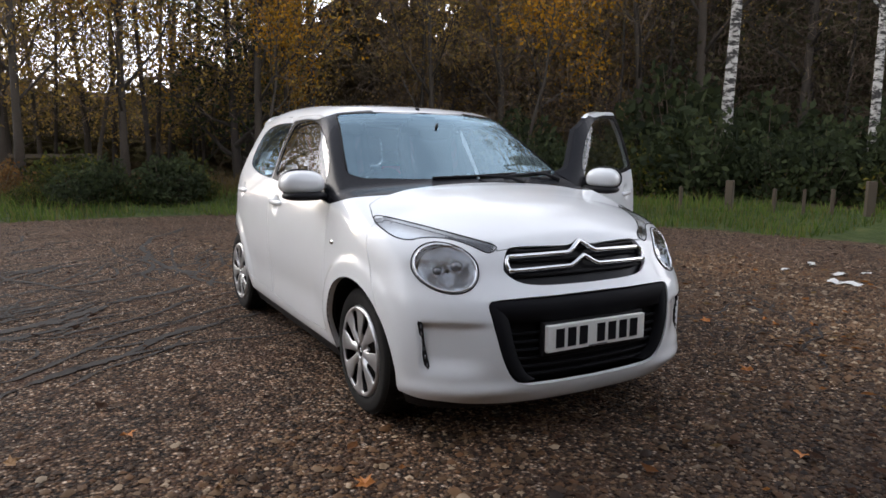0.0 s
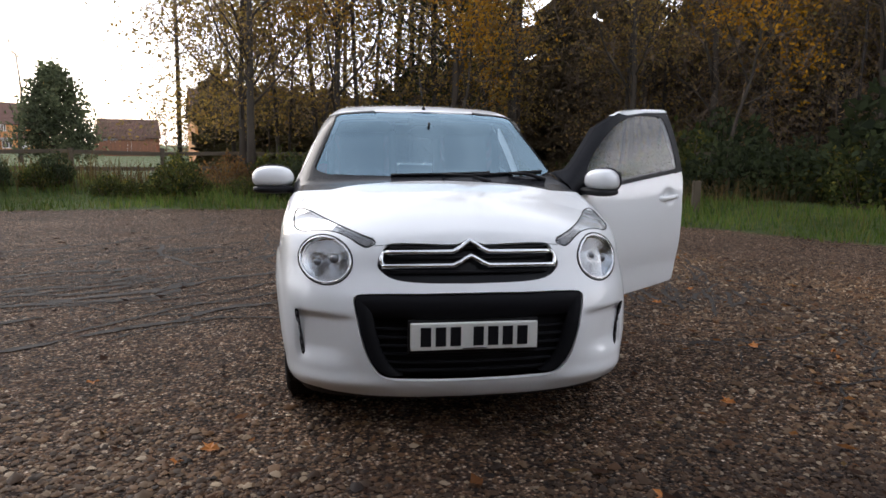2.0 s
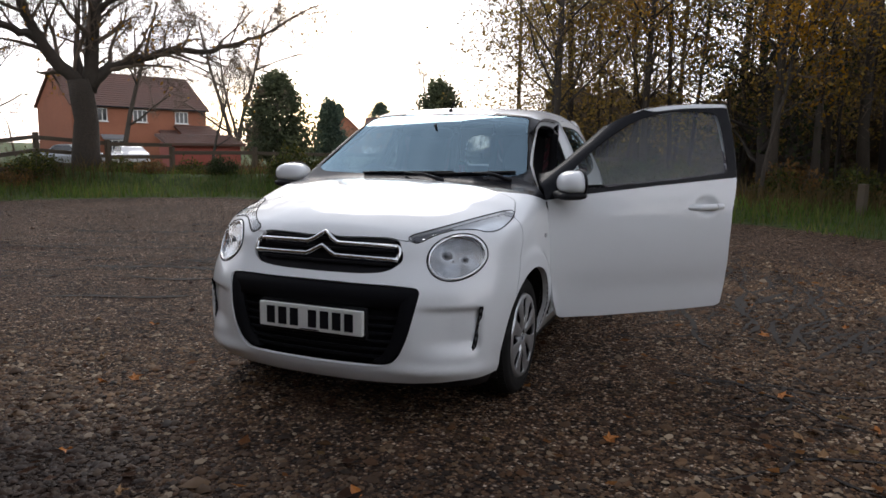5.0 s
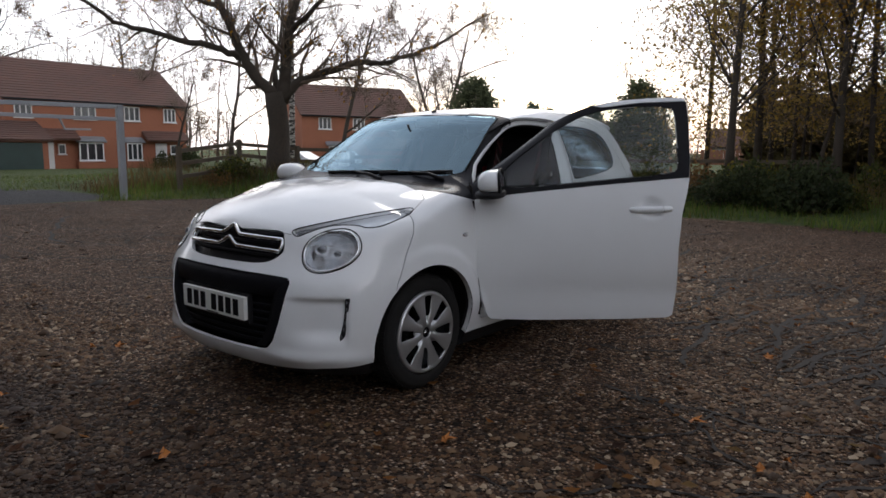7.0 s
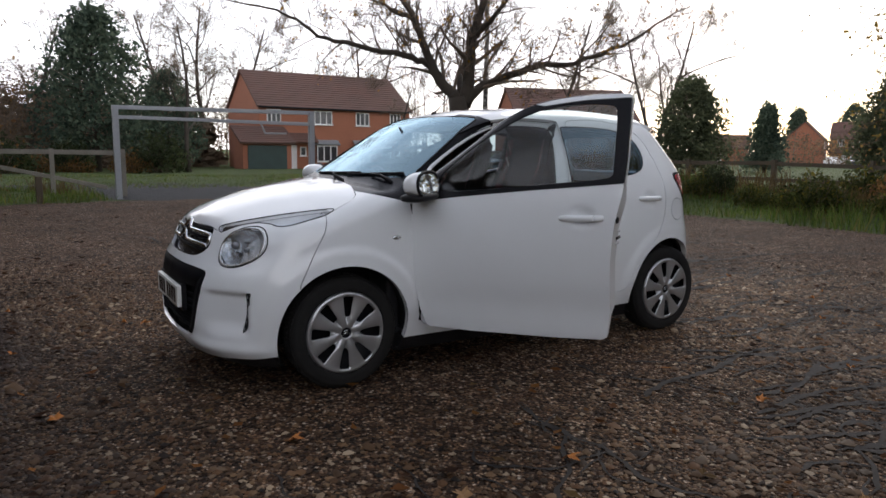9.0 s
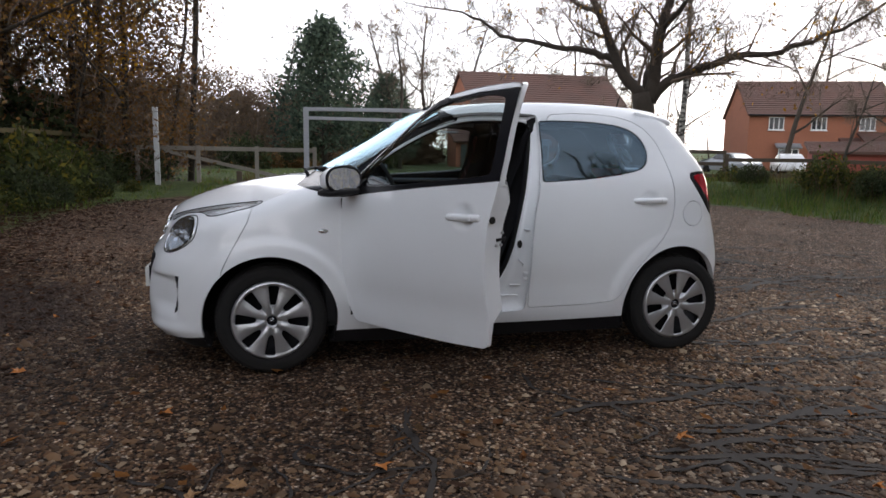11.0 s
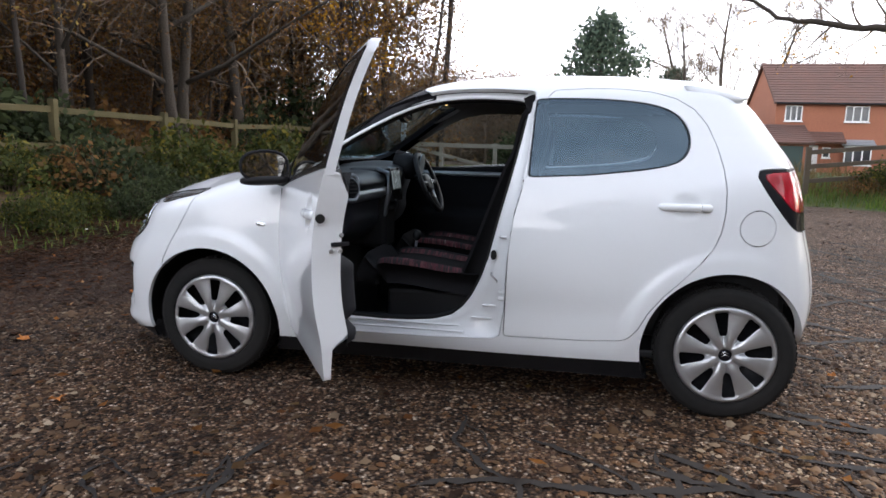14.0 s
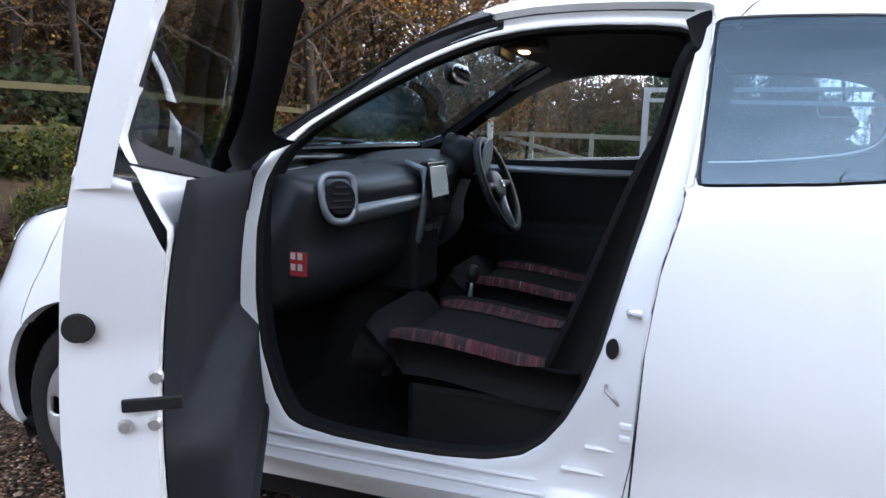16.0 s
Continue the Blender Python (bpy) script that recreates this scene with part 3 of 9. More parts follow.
# bonnet, seen from above
bon = np.array([(-0.205, 0.0), (-0.20, 0.25), (-0.175, 0.45), (-0.115, 0.64), (-0.07, 0.70), (0.05, 0.735), (0.10, 0.725), (0.24, 0.655), (0.42, 0.51), (0.535, 0.385), (0.575, 0.30), (0.588, 0.15), (0.592, 0.0)])
bon = np.vstack([bon, bon[-2:0:-1] * [1, -1]])
carve(lambda v: poly_dist(v[:, :2], bon), lambda v: (v[:, 2] > 0.79) & (v[:, 0] > -0.35), lambda l: np.where(l == BODY, BONNET, l))
# front bumper
carve(*side_outline([(0.085, 0.90), (0.12, 0.80), (0.20, 0.66), (0.25, 0.56), (0.30, 0.0), (1.2, 0.0), (1.2, 1.0), (0.3, 1.0)], 0),
      lambda l: np.where(l == BODY, BUMPER, l))
label = np.where((label == BODY) & (sheet.v[sheet.f].mean(1)[:, 0] > 0.33), BUMPER, label)
# windscreen, seen from ahead
carve(*front_outline([(-0.9, 1.045), (0.56, 1.045), (0.645, 1.065), (0.655, 1.085), (0.61, 1.19), (0.555, 1.32), (0.535, 1.375), (0.50, 1.392), (0.3, 1.403), (-0.9, 1.406)], 1, -1.15),
      lambda l: np.where((l == BODY), SCREEN, l))
fc = sheet.v[sheet.f].mean(1)
label = np.where((label == SCREEN) & (fc[:, 0] < -1.02), BODY, label)
# black cowl, pillars and sail
carve(*side_outline([(0.10, 1.2), (-0.055, 1.018), (-0.10, 0.992), (-0.37, 0.930), (-0.60, 0.953), (-1.0, 0.982), (-1.475, 1.008), (-1.492, 1.366), (-1.25, 1.372), (-1.06, 1.362), (-0.97, 1.385), (-0.95, 1.46), (-0.4, 1.46)], 0),
      lambda l: np.where(l == BODY, BLACK, l))
fc = sheet.v[sheet.f].mean(1)
label = np.where((label == BODY) & (fc[:, 0] > -0.96) & (fc[:, 2] > 1.005) & (fc[:, 2] < 1.399) & (np.abs(fc[:, 1]) < 0.70), BLACK, label)
# rear side window, doors
RW = [(-1.60, 1.016), (-1.49, 1.0095), (-1.479, 1.012), (-1.4795, 1.05), (-1.490, 1.30), (-1.4925, 1.345), (-1.50, 1.352), (-1.62, 1.356), (-1.85, 1.352), (-2.03, 1.328), (-2.12, 1.275), (-2.158, 1.185), (-2.132, 1.10), (-2.04, 1.062), (-1.75, 1.025)]
carve(*side_outline(RW, 2), lambda l: np.where((l == BODY) | (l == BLACK), RWIN, l))
RD = [(-1.47, 0.303), (-1.405, 0.304), (-1.400, 0.309), (-1.402, 0.37), (-1.412, 0.774), (-1.470, 1.01), (-1.497, 1.385), (-1.8, 1.405), (-2.06, 1.378), (-2.20, 1.292), (-2.278, 1.11), (-2.303, 0.939), (-2.278, 0.764), (-2.192, 0.655), (-2.028, 0.491), (-1.955, 0.344), (-1.88, 0.312)]
carve(*side_outline(RD, 1), lambda l: np.where(l == BODY, RDOOR, l))
FD = [(-0.366, 0.93), (-0.371, 0.605), (-0.412, 0.305), (-0.455, 0.272), (-1.34, 0.282), (-1.395, 0.31), (-1.410, 0.774), (-1.468, 1.01), (-1.495, 1.378), (-1.47, 1.388), (-1.25, 1.396), (-1.05, 1.385), (-0.9, 1.348), (-0.72, 1.268), (-0.52, 1.150), (-0.36, 1.04)]
carve(*side_outline(FD, 1), lambda l: np.where(l == BODY, FDOOR, np.where(l == BLACK, DBLACK, l)))
FG = [(-0.53, 0.975), (-1.0, 1.003), (-1.395, 1.026), (-1.415, 1.048), (-1.428, 1.31), (-1.41, 1.342), (-1.2, 1.360), (-1.01, 1.342), (-0.87, 1.292), (-0.70, 1.200), (-0.54, 1.085), (-0.505, 1.02)]
carve(*side_outline(FG, 2), lambda l: np.where((l == FDOOR) | (l == DBLACK), FGLASS, l))
# lamps and grilles, seen from ahead: (|y|, z)
LAMP_Z = 0.728
carve(*front_outline([(0.60 + 0.106 * math.cos(a), LAMP_Z + 0.088 * math.sin(a)) for a in np.arange(0, 6.28, 0.26)], 1), lambda l: np.where(l == UNDER, l, LAMP))
carve(*front_outline([(0.385, 0.816), (0.45, 0.832), (0.54, 0.860), (0.62, 0.886), (0.70, 0.911), (0.735, 0.905), (0.745, 0.87), (0.735, 0.834), (0.69, 0.824), (0.64, 0.838), (0.56, 0.838), (0.50, 0.820), (0.45, 0.790), (0.425, 0.782)], 1, 0.06),
      lambda l: np.where((l == BUMPER) | (l == BODY) | (l == BONNET), UPLAMP, l))
carve(*front_outline([(-0.4, 0.650), (0.14, 0.651), (0.27, 0.656), (0.335, 0.668), (0.380, 0.700), (0.388, 0.725), (0.36, 0.785), (0.335, 0.803), (0.2, 0.803), (0.07, 0.797), (0.03, 0.806), (0.0, 0.826), (-0.4, 0.83)], 1, 0.3),
      lambda l: np.where((l == BUMPER) | (l == BONNET), GRILLE, l))
carve(*front_outline([(-0.5, 0.256), (0.29, 0.256), (0.365, 0.266), (0.405, 0.298), (0.44, 0.37), (0.463, 0.45), (0.486, 0.57), (0.486, 0.592), (0.468, 0.606), (0.3, 0.612), (-0.5, 0.616)], 1, 0.3),
      lambda l: np.where(l == BUMPER, LOWGRILLE, l))
# tail lamps, fuel flap, rear window
carve(*side_outline([(-2.405, 1.062), (-2.50, 1.072), (-2.9, 1.075), (-2.9, 0.80), (-2.62, 0.80), (-2.56, 0.845), (-2.47, 0.955)], 1),
      lambda l: np.where((l == BODY), TAILLAMP, l))
carve(*side_outline([(-2.440, 1.046), (-2.50, 1.060), (-2.9, 1.064), (-2.9, 0.885), (-2.615, 0.885), (-2.575, 0.900), (-2.495, 0.985)], 1),
      lambda l: np.where((l == TAILLAMP), REDLENS, l))
fc = sheet.v[sheet.f].mean(1)
label = np.where(((label == TAILLAMP) | (label == REDLENS)) & (np.abs(fc[:, 1]) < 0.5), BODY, label)
carve(lambda v: np.hypot(v[:, 0] + 2.43, v[:, 2] - 0.827) - 0.073, lambda v: (np.abs(v[:, 0] + 2.43) < 0.2) & (np.abs(v[:, 2] - 0.83) < 0.2) & (v[:, 1] > 0.5),
      lambda l: np.where(l == BODY, FLAP, l))
fc = sheet.v[sheet.f].mean(1)
label = np.where((label == BODY) & (fc[:, 0] < -2.3) & (fc[:, 2] > 1.06) & (fc[:, 2] < 1.345) & (np.abs(fc[:, 1]) < 0.56) & (fc[:, 0] < -2.44 - (1.33 - fc[:, 2]) * 0.7), REARGLASS, label)
# the opening behind the left front door
OP = [(-0.46, 0.93), (-0.47, 0.60), (-0.52, 0.375), (-0.60, 0.335), (-0.9, 0.325), (-1.13, 0.350), (-1.23, 0.43), (-1.31, 0.60), (-1.355, 0.80), (-1.405, 1.0), (-1.455, 1.25), (-1.462, 1.325), (-1.43, 1.345), (-1.2, 1.352), (-1.02, 1.332), (-0.88, 1.283), (-0.70, 1.19), (-0.52, 1.075)]
OP_POLY = smooth_poly(OP, 1)

V, F = sheet.v, sheet.f
N = field_normal(V)
FCEN = V[F].mean(1)
LEFT = FCEN[:, 1] > 0


def side_y(x, z):
    """Half width of the body at (x, z)."""
    x, z = np.atleast_1d(np.asarray(x, float)), np.atleast_1d(np.asarray(z, float))
    a, b = np.full(x.shape, 0.2), np.full(x.shape, 1.0)
    for _ in range(24):
        m = (a + b) / 2
        ins = body_field(np.stack([x, m, z], 1)) < 0
        a, b = np.where(ins, m, a), np.where(ins, b, m)
    return a


def front_x(y, z):
    """How far the nose reaches at (y, z)."""
    y, z = np.atleast_1d(np.asarray(y, float)), np.atleast_1d(np.asarray(z, float))
    a, b = np.full(y.shape, -1.2), np.full(y.shape, 1.0)
    for _ in range(24):
        m = (a + b) / 2
        ins = body_field(np.stack([m, y, z], 1)) < 0
        a, b = np.where(ins, m, a), np.where(ins, b, m)
    return a


def top_z(x, y):
    x, y = np.atleast_1d(np.asarray(x, float)), np.atleast_1d(np.asarray(y, float))
    a, b = np.full(x.shape, 0.5), np.full(x.shape, 1.6)
    for _ in range(24):
        m = (a + b) / 2
        ins = body_field(np.stack([x, y, m], 1)) < 0
        a, b = np.where(ins, m, a), np.where(ins, b, m)
    return a


def unsprung(v):
    """An open door stands a little proud, and its window frame springs outwards without the roof to press on."""
    v = np.array(v, float)
    k = np.clip((v[:, 2] - 0.98) / 0.4, 0, 1)
    far = np.clip((-0.36 - v[:, 0]) / 1.1, 0, 1)
    v[:, 1] += 0.008 + 0.016 * k * far
    v[:, 0] += 0.028 * k * far
    v[:, 2] += 0.020 * k * far
    return v


def panel(name, mask, mat, parent, gap=0.0022, flange=0.018, sink=0.0, move=None, label_text="", shift=None, smooth=True):
    """One body panel from the shell's faces: its rim drawn in by a hair and turned inwards, so that joints are real gaps."""
    f = F[mask]
    used = np.unique(f)
    local = -np.ones(len(V), int)
    local[used] = np.arange(len(used))
    if shift is None:
        v = V[used] - N[used] * sink
    else:
        DENTED[0] = False
        v = V[used].copy()
        v[:, 1] = np.sign(v[:, 1]) * (side_y(v[:, 0], v[:, 2]) - shift(v))
        DENTED[0] = True
    n = N[used]
    lf = local[f]
    rim = outline_edges(lf.tolist())
    if rim:
        cen = v[lf].mean(1)
        acc, cnt = np.zeros_like(v), np.zeros(len(v))
        for k in range(4):
            np.add.at(acc, lf[:, k], cen)
            np.add.at(cnt, lf[:, k], 1)
        way = acc / np.maximum(cnt, 1)[:, None] - v
        way -= n * (way * n).sum(1, keepdims=True)
        way /= np.maximum(np.linalg.norm(way, axis=1, keepdims=True), 1e-6)
        rv = np.unique(np.array(rim))
        v[rv] += way[rv] * gap
        ring = {r: i for i, r in enumerate(rv)}
        a0 = len(v)
        v = np.vstack([v, v[rv], v[rv] - n[rv] * (flange(v[rv])[:, None] if callable(flange) else flange)])
        b0 = a0 + len(rv)
        extra = [(a0 + ring[b], a0 + ring[a], b0 + ring[a], b0 + ring[b]) for a, b in rim]
    else:
        extra = []
    faces = [tuple(dict.fromkeys(q)) for q in lf.tolist()] + extra
    if move is not None:
        v = np.array([move @ Vector(p) for p in unsprung(v)])
    return obj(name, v, faces, mat, parent, smooth, label_text)


car = thing("car", None, "white five-door hatchback parked on gravel with one front door open", "car")
is_ = lambda *ls: np.isin(label, ls)
panel("body_shell", is_(BODY), M_PAINT, car, flange=0.03)
panel("bonnet", is_(BONNET), M_PAINT, car)
panel("front_bumper", is_(BUMPER), M_PAINT, car)
def islands(mask):
    """The joined pieces of a set of faces, the large ones first."""
    idx = np.flatnonzero(mask)
    tag = np.arange(len(V))
    while True:
        low = tag[F[idx]].min(1)
        fresh = tag.copy()
        for k in range(4):
            np.minimum.at(fresh, F[idx][:, k], low)
        if (fresh == tag).all():
            break
        tag = fresh
    ids = tag[F[idx][:, 0]]
    out = []
    for t in np.unique(ids):
        m = np.zeros(len(F), bool)
        m[idx[ids == t]] = True
        out.append(m)
    return sorted(out, key=lambda m: -m.sum())


BEHIND = FCEN[:, 0] < -0.93
MIDDLE = np.abs(FCEN[:, 1]) < 0.60
panel("cowl", is_(BLACK) & MIDDLE & (FCEN[:, 2] < 1.2), M_BLACK, car, gap=0.0, label_text="black cowl below the windscreen")
for yes in (LEFT, ~LEFT):
    for m in islands(is_(BLACK) & yes & ~BEHIND & ~(MIDDLE & (FCEN[:, 2] < 1.2))):
        panel("pillar_trim", m, M_BLACK, car, gap=0.0, label_text="gloss black windscreen pillar")
    edge_strip = is_(BLACK) & yes & (FCEN[:, 0] < -1.43)
    if edge_strip.any():
        panel("pillar_edge", edge_strip, M_PAINT, car, gap=0.0, label_text="white painted edge of the door pillar")
    for m in islands(is_(BLACK) & yes & BEHIND & ~edge_strip):
        panel("roof_edge_trim", m, M_BLACK, car, gap=0.0, label_text="black trim over the door")
glass = panel("windscreen", is_(SCREEN), M_SCREEN, car, flange=0.004, label_text="windscreen glass reflecting the sky")
glass.visible_shadow = False
panel("rear_window", is_(REARGLASS), M_PRIV, car, flange=0.004)
panel("underside", is_(UNDER), M_PLASTIC, car, flange=0.05, sink=0.012)
for side, yes in (("left", LEFT), ("right", ~LEFT)):
    rd = panel("rear_door", is_(RDOOR) & yes, M_PAINT, car)
    g = panel("window_pane", is_(RWIN) & yes, M_PRIV, rd, flange=0.004, label_text="dark tinted glass")
    g.visible_shadow = False
    sg = 1 if side == "left" else -1
    ringo = smooth_poly(RW, 2)
    mid = np.array([-1.80, 1.19])
    bv = []
    for k, dp in ((0.995, 0.002), (0.985, -0.0015), (0.972, -0.0015)):
        q = mid + (ringo - mid) * [k, k]
        bv += [(a, sg * (c - dp), b) for a, c, b in zip(q[:, 0], side_y(q[:, 0], q[:, 1]), q[:, 1])]
    nr_ = len(ringo)
    obj("window_border", bv, [(k * nr_ + i, k * nr_ + (i + 1) % nr_, (k + 1) * nr_ + (i + 1) % nr_, (k + 1) * nr_ + i) for k in range(2) for i in range(nr_)], M_BLACK, g, True, "black window border")
    tl = panel("tail_lamp", is_(REDLENS) & yes, M_REDLENS, car, label_text="red tail lamp")
    panel("lamp_surround", is_(TAILLAMP) & yes, M_BLACK, tl, label_text="smoked black edge of the lamp")
panel("fuel_flap", is_(FLAP), M_PAINT, car)

# front doors: the right one shut, the left one swung open
HINGE = Vector((-0.36, 0.775, 0.6))
OPEN = Matrix.Translation(HINGE + Vector((-0.030, 0.0024, 0.002))) @ Matrix.Rotation(radians(-60.1), 4, Vector((0.0128, -0.0636, 0.9979))) @ Matrix.Translation(-HINGE)
CLOSED = Matrix.Identity(4)
DOORS = {}


def door_depth(p):
    return (0.032 + 0.062 * np.clip((1.03 - p[:, 2]) / 0.09, 0, 1)) * (0.2 + 0.2 * np.clip((p[:, 2] - 0.27) / 0.15, 0, 1) + 0.6 * np.clip((p[:, 2] - 0.41) / 0.035, 0, 1))


for side, yes, mv in (("left", LEFT, OPEN), ("right", ~LEFT, None)):
    d = panel("front_door", is_(FDOOR) & yes, M_PAINT, car, flange=door_depth if mv else 0.03, move=mv, label_text="open white front door" if mv else "")
    panel("window_frame", is_(DBLACK) & yes, M_BLACK, d, flange=0.004 if mv else 0.03, move=mv, gap=0.001, label_text="black window frame")
    if mv:
        zz = np.linspace(0.985, 1.378, 12)
        up_edge = [(float(a) - 0.002, float(b)) for a, b in zip(np.interp(zz, [0.95, 1.10, 1.286, 1.378], [-1.4535, -1.4748, -1.4883, -1.495]), zz)]
        xx = np.linspace(-1.485, -0.95, 14)
        top_edge = [(float(a), float(b) + 0.002) for a, b in zip(xx, np.interp(-xx, [0.9, 1.05, 1.25, 1.47, 1.5], [1.348, 1.385, 1.396, 1.388, 1.383]))]
        ev = [mv @ Vector(p) for p in unsprung([(a, float(side_y(a, b)[0]) - dp, b) for a, b in up_edge + top_edge for dp in (0.003, 0.018, 0.036)])]
        obj("frame_edge", ev, [(3 * i + j, 3 * i + j + 1, 3 * i + j + 4, 3 * i + j + 3) for i in range(25) for j in range(2)], M_PAINT, d, True, "white edge of the window frame")
    g = panel("window_pane", is_(FGLASS) & yes, M_SIDE, d, flange=0.004, move=mv, sink=0.004)
    g.visible_shadow = False
    DOORS[side] = d

# ---- the car's fittings ----
def moved(vf, m):
    return [m @ Vector(p) for p in vf[0]], vf[1]


def tube_part(name, pts, r, mat, parent, n=8, closed=False, m=None, label=""):
    vf = tube(pts, r, n, closed)
    if m is not None:
        vf = moved(vf, m)
    return obj(name, *vf, mat, parent, True, label)


def ellipsoid(c, r, nu=20, nv=12, power=1.0):
    """A rounded pebble shape."""
    bm = bmesh.new()
    bmesh.ops.create_uvsphere(bm, u_segments=nu, v_segments=nv, radius=1.0)
    for v in bm.verts:
        p = v.co
        q = Vector([math.copysign(abs(k) ** power, k) for k in p])
        v.co = Vector((c[0] + q.x * r[0], c[1] + q.y * r[1], c[2] + q.z * r[2]))
    return bm


# open door: inner sheet, trim card, edge fittings
left_door = DOORS["left"]
panel("inner_panel", is_(FDOOR) & LEFT, M_PAINT, left_door, gap=0.003, flange=0.0, shift=door_depth, move=OPEN, label_text="white inner door sheet")
panel("inner_frame", is_(DBLACK) & LEFT & (FCEN[:, 0] > -1.425), M_PLASTIC, left_door, gap=0.0, flange=0.0, shift=door_depth, move=OPEN, label_text="black inner window frame")
panel("inner_pillar", is_(DBLACK) & LEFT & (FCEN[:, 0] <= -1.425), M_PAINT, left_door, gap=0.0, flange=0.0, shift=door_depth, move=OPEN, label_text="white inner window frame")


M_CARD = material("door_card_plastic", (0.010, 0.011, 0.014), 0.6, spec=0.1, grain=(220, 0.3), other=(0.016, 0.016, 0.018), bump=(500, 0.2), depth=0.001)


def card(x0, x1, sgn, mv, parent, inset):
    nx, nz = 26, 34
    u, w = [g.ravel() for g in np.meshgrid(np.arange(nx + 1) / nx, np.arange(nz + 1) / nz, indexing="ij")]
    z = 0.40 + 0.59 * w
    xa, xb = x0 - 0.02 * (1 - w), x1 - 0.075 * w
    x = xa + (xb - xa) * u
    edge = np.minimum(np.minimum(np.minimum(u, 1 - u) / 0.06, np.minimum(w, 1 - w) / 0.06), 1.0)
    arm = 0.050 * bump(z, 0.50, 0.70, 0.045) * bump(u, 0.18, 1.1, 0.2)
    pocket = 0.035 * bump(z, 0.30, 0.47, 0.04)
    cup = -0.006 * bump(z, 0.655, 0.74, 0.02) * bump(u, 0.45, 0.72, 0.05)
    DENTED[0] = False
    y = side_y(x, z)
    DENTED[0] = True
    y = y - inset - (0.012 + arm + pocket + cup) * edge ** 0.5
    v, f = [Vector(p) for p in zip(x, sgn * y, z)], []
    for i in range(nx):
        for j in range(nz):
            a = i * (nz + 1) + j
            f.append((a, a + 1, a + nz + 2, a + nz + 1))
    if mv is not None:
        v = [mv @ p for p in v]
    return obj("door_card", v, f, M_CARD, parent, True, "black moulded door trim with armrest")


card(-0.48, -1.345, 1, OPEN, left_door, 0.088)
card(-0.48, -1.36, -1, None, DOORS["right"], 0.09)
# A black tube stands in for the shadow gap along the door's front edge.
zs = np.linspace(0.31, 0.925, 14)
xs = np.interp(zs, [0.305, 0.605, 0.93], [-0.412, -0.371, -0.366]) + 0.004
tube_part("hinge_seal", [(float(a), float(side_y(a, b)[0]) + 0.002, float(b)) for a, b in zip(xs, zs)], 0.0075, M_RUBBER, car, 6, label="black gap seal at the door hinge")
# fittings on the rear edge of the open door
def edge_place(z, d):
    x = float(np.interp(z, [0.426, 0.658, 0.833, 0.951], [-1.3988, -1.4063, -1.4245, -1.4535]))
    return Vector((x - 0.003, side_y(x, z)[0] - d, z))


for z, d in ((0.790, 0.085), (0.738, 0.055), (0.738, 0.084)):
    bm = bmesh.new()
    bmesh.ops.create_cone(bm, cap_ends=True, segments=12, radius1=0.008, radius2=0.006, depth=0.006,
                          matrix=OPEN @ Matrix.Translation(edge_place(z, d)) @ Matrix.Rotation(radians(-90), 4, "Y"))
    part("latch_bolt", bm, M_SILVER, left_door, "steel latch bolt")
bm = bmesh.new()
p = edge_place(0.761, 0.078)
block(bm, p.x - 0.002, p.y - 0.034, p.z - 0.007, p.x + 0.004, p.y + 0.026, p.z + 0.007, 0.002, OPEN)
part("latch", bm, M_PLASTIC, left_door, "black door latch slot")
bm = bmesh.new()
p = edge_place(0.848, 0.010)
bmesh.ops.create_cone(bm, cap_ends=True, segments=18, radius1=0.016, radius2=0.014, depth=0.008,
                      matrix=OPEN @ Matrix.Translation(p) @ Matrix.Rotation(radians(-90), 4, "Y"))
part("rubber_plug", bm, M_RUBBER, left_door)

# door frame in the body behind the open door
def ray_poly(poly, c, ang):
    out = []
    for a in ang:
        d = np.array([math.cos(a), math.sin(a)])
        best = 0.0
        for p, q in zip(poly, np.roll(poly, -1, 0)):
            e = q - p
            den = d[0] * e[1] - d[1] * e[0]
            if abs(den) < 1e-9:
                continue
            w = p - c
            t = (w[0] * e[1] - w[1] * e[0]) / den
            s = (w[0] * d[1] - w[1] * d[0]) / den
            if t > 0 and -1e-6 <= s <= 1 + 1e-6:
                best = max(best, t)
        out.append(c + d * best)
    return np.array(out)


ANG = np.linspace(0, 2 * math.pi, 180, endpoint=False)
CEN = np.array([-0.97, 0.80])
outer, inner = ray_poly(smooth_poly(FD, 1), CEN, ANG), ray_poly(OP_POLY, CEN, ANG)
loops = []
for mixf, depth in ((0.0, 0.004), (0.06, 0.022), (0.35, 0.028), (0.55, 0.045), (0.75, 0.049), (0.97, 0.052), (1.0, 0.060), (1.02, 0.13)):
    xy = outer * (1 - mixf) + inner * mixf
    loops.append(np.stack([xy[:, 0], side_y(xy[:, 0], xy[:, 1]) - depth, xy[:, 1]], 1))
nv = len(ANG)
fr_f = [(k * nv + i, k * nv + (i + 1) % nv, (k + 1) * nv + (i + 1) % nv, (k + 1) * nv + i) for k in range(len(loops) - 1) for i in range(nv)]
fr_f = [q for q in fr_f if max(q) < 7 * nv]
deep = inner * 1.0 + (CEN - inner) * 0.025
loops.append(np.stack([deep[:, 0], side_y(deep[:, 0], deep[:, 1]) - 0.11, deep[:, 1]], 1))
obj("aperture_trim", np.vstack([loops[6], loops[8]]), [(i, (i + 1) % nv, nv + (i + 1) % nv, nv + i) for i in range(nv)], M_CARD, car, True, "black inner trim round the door opening")
ring_v = np.vstack(loops[:7])
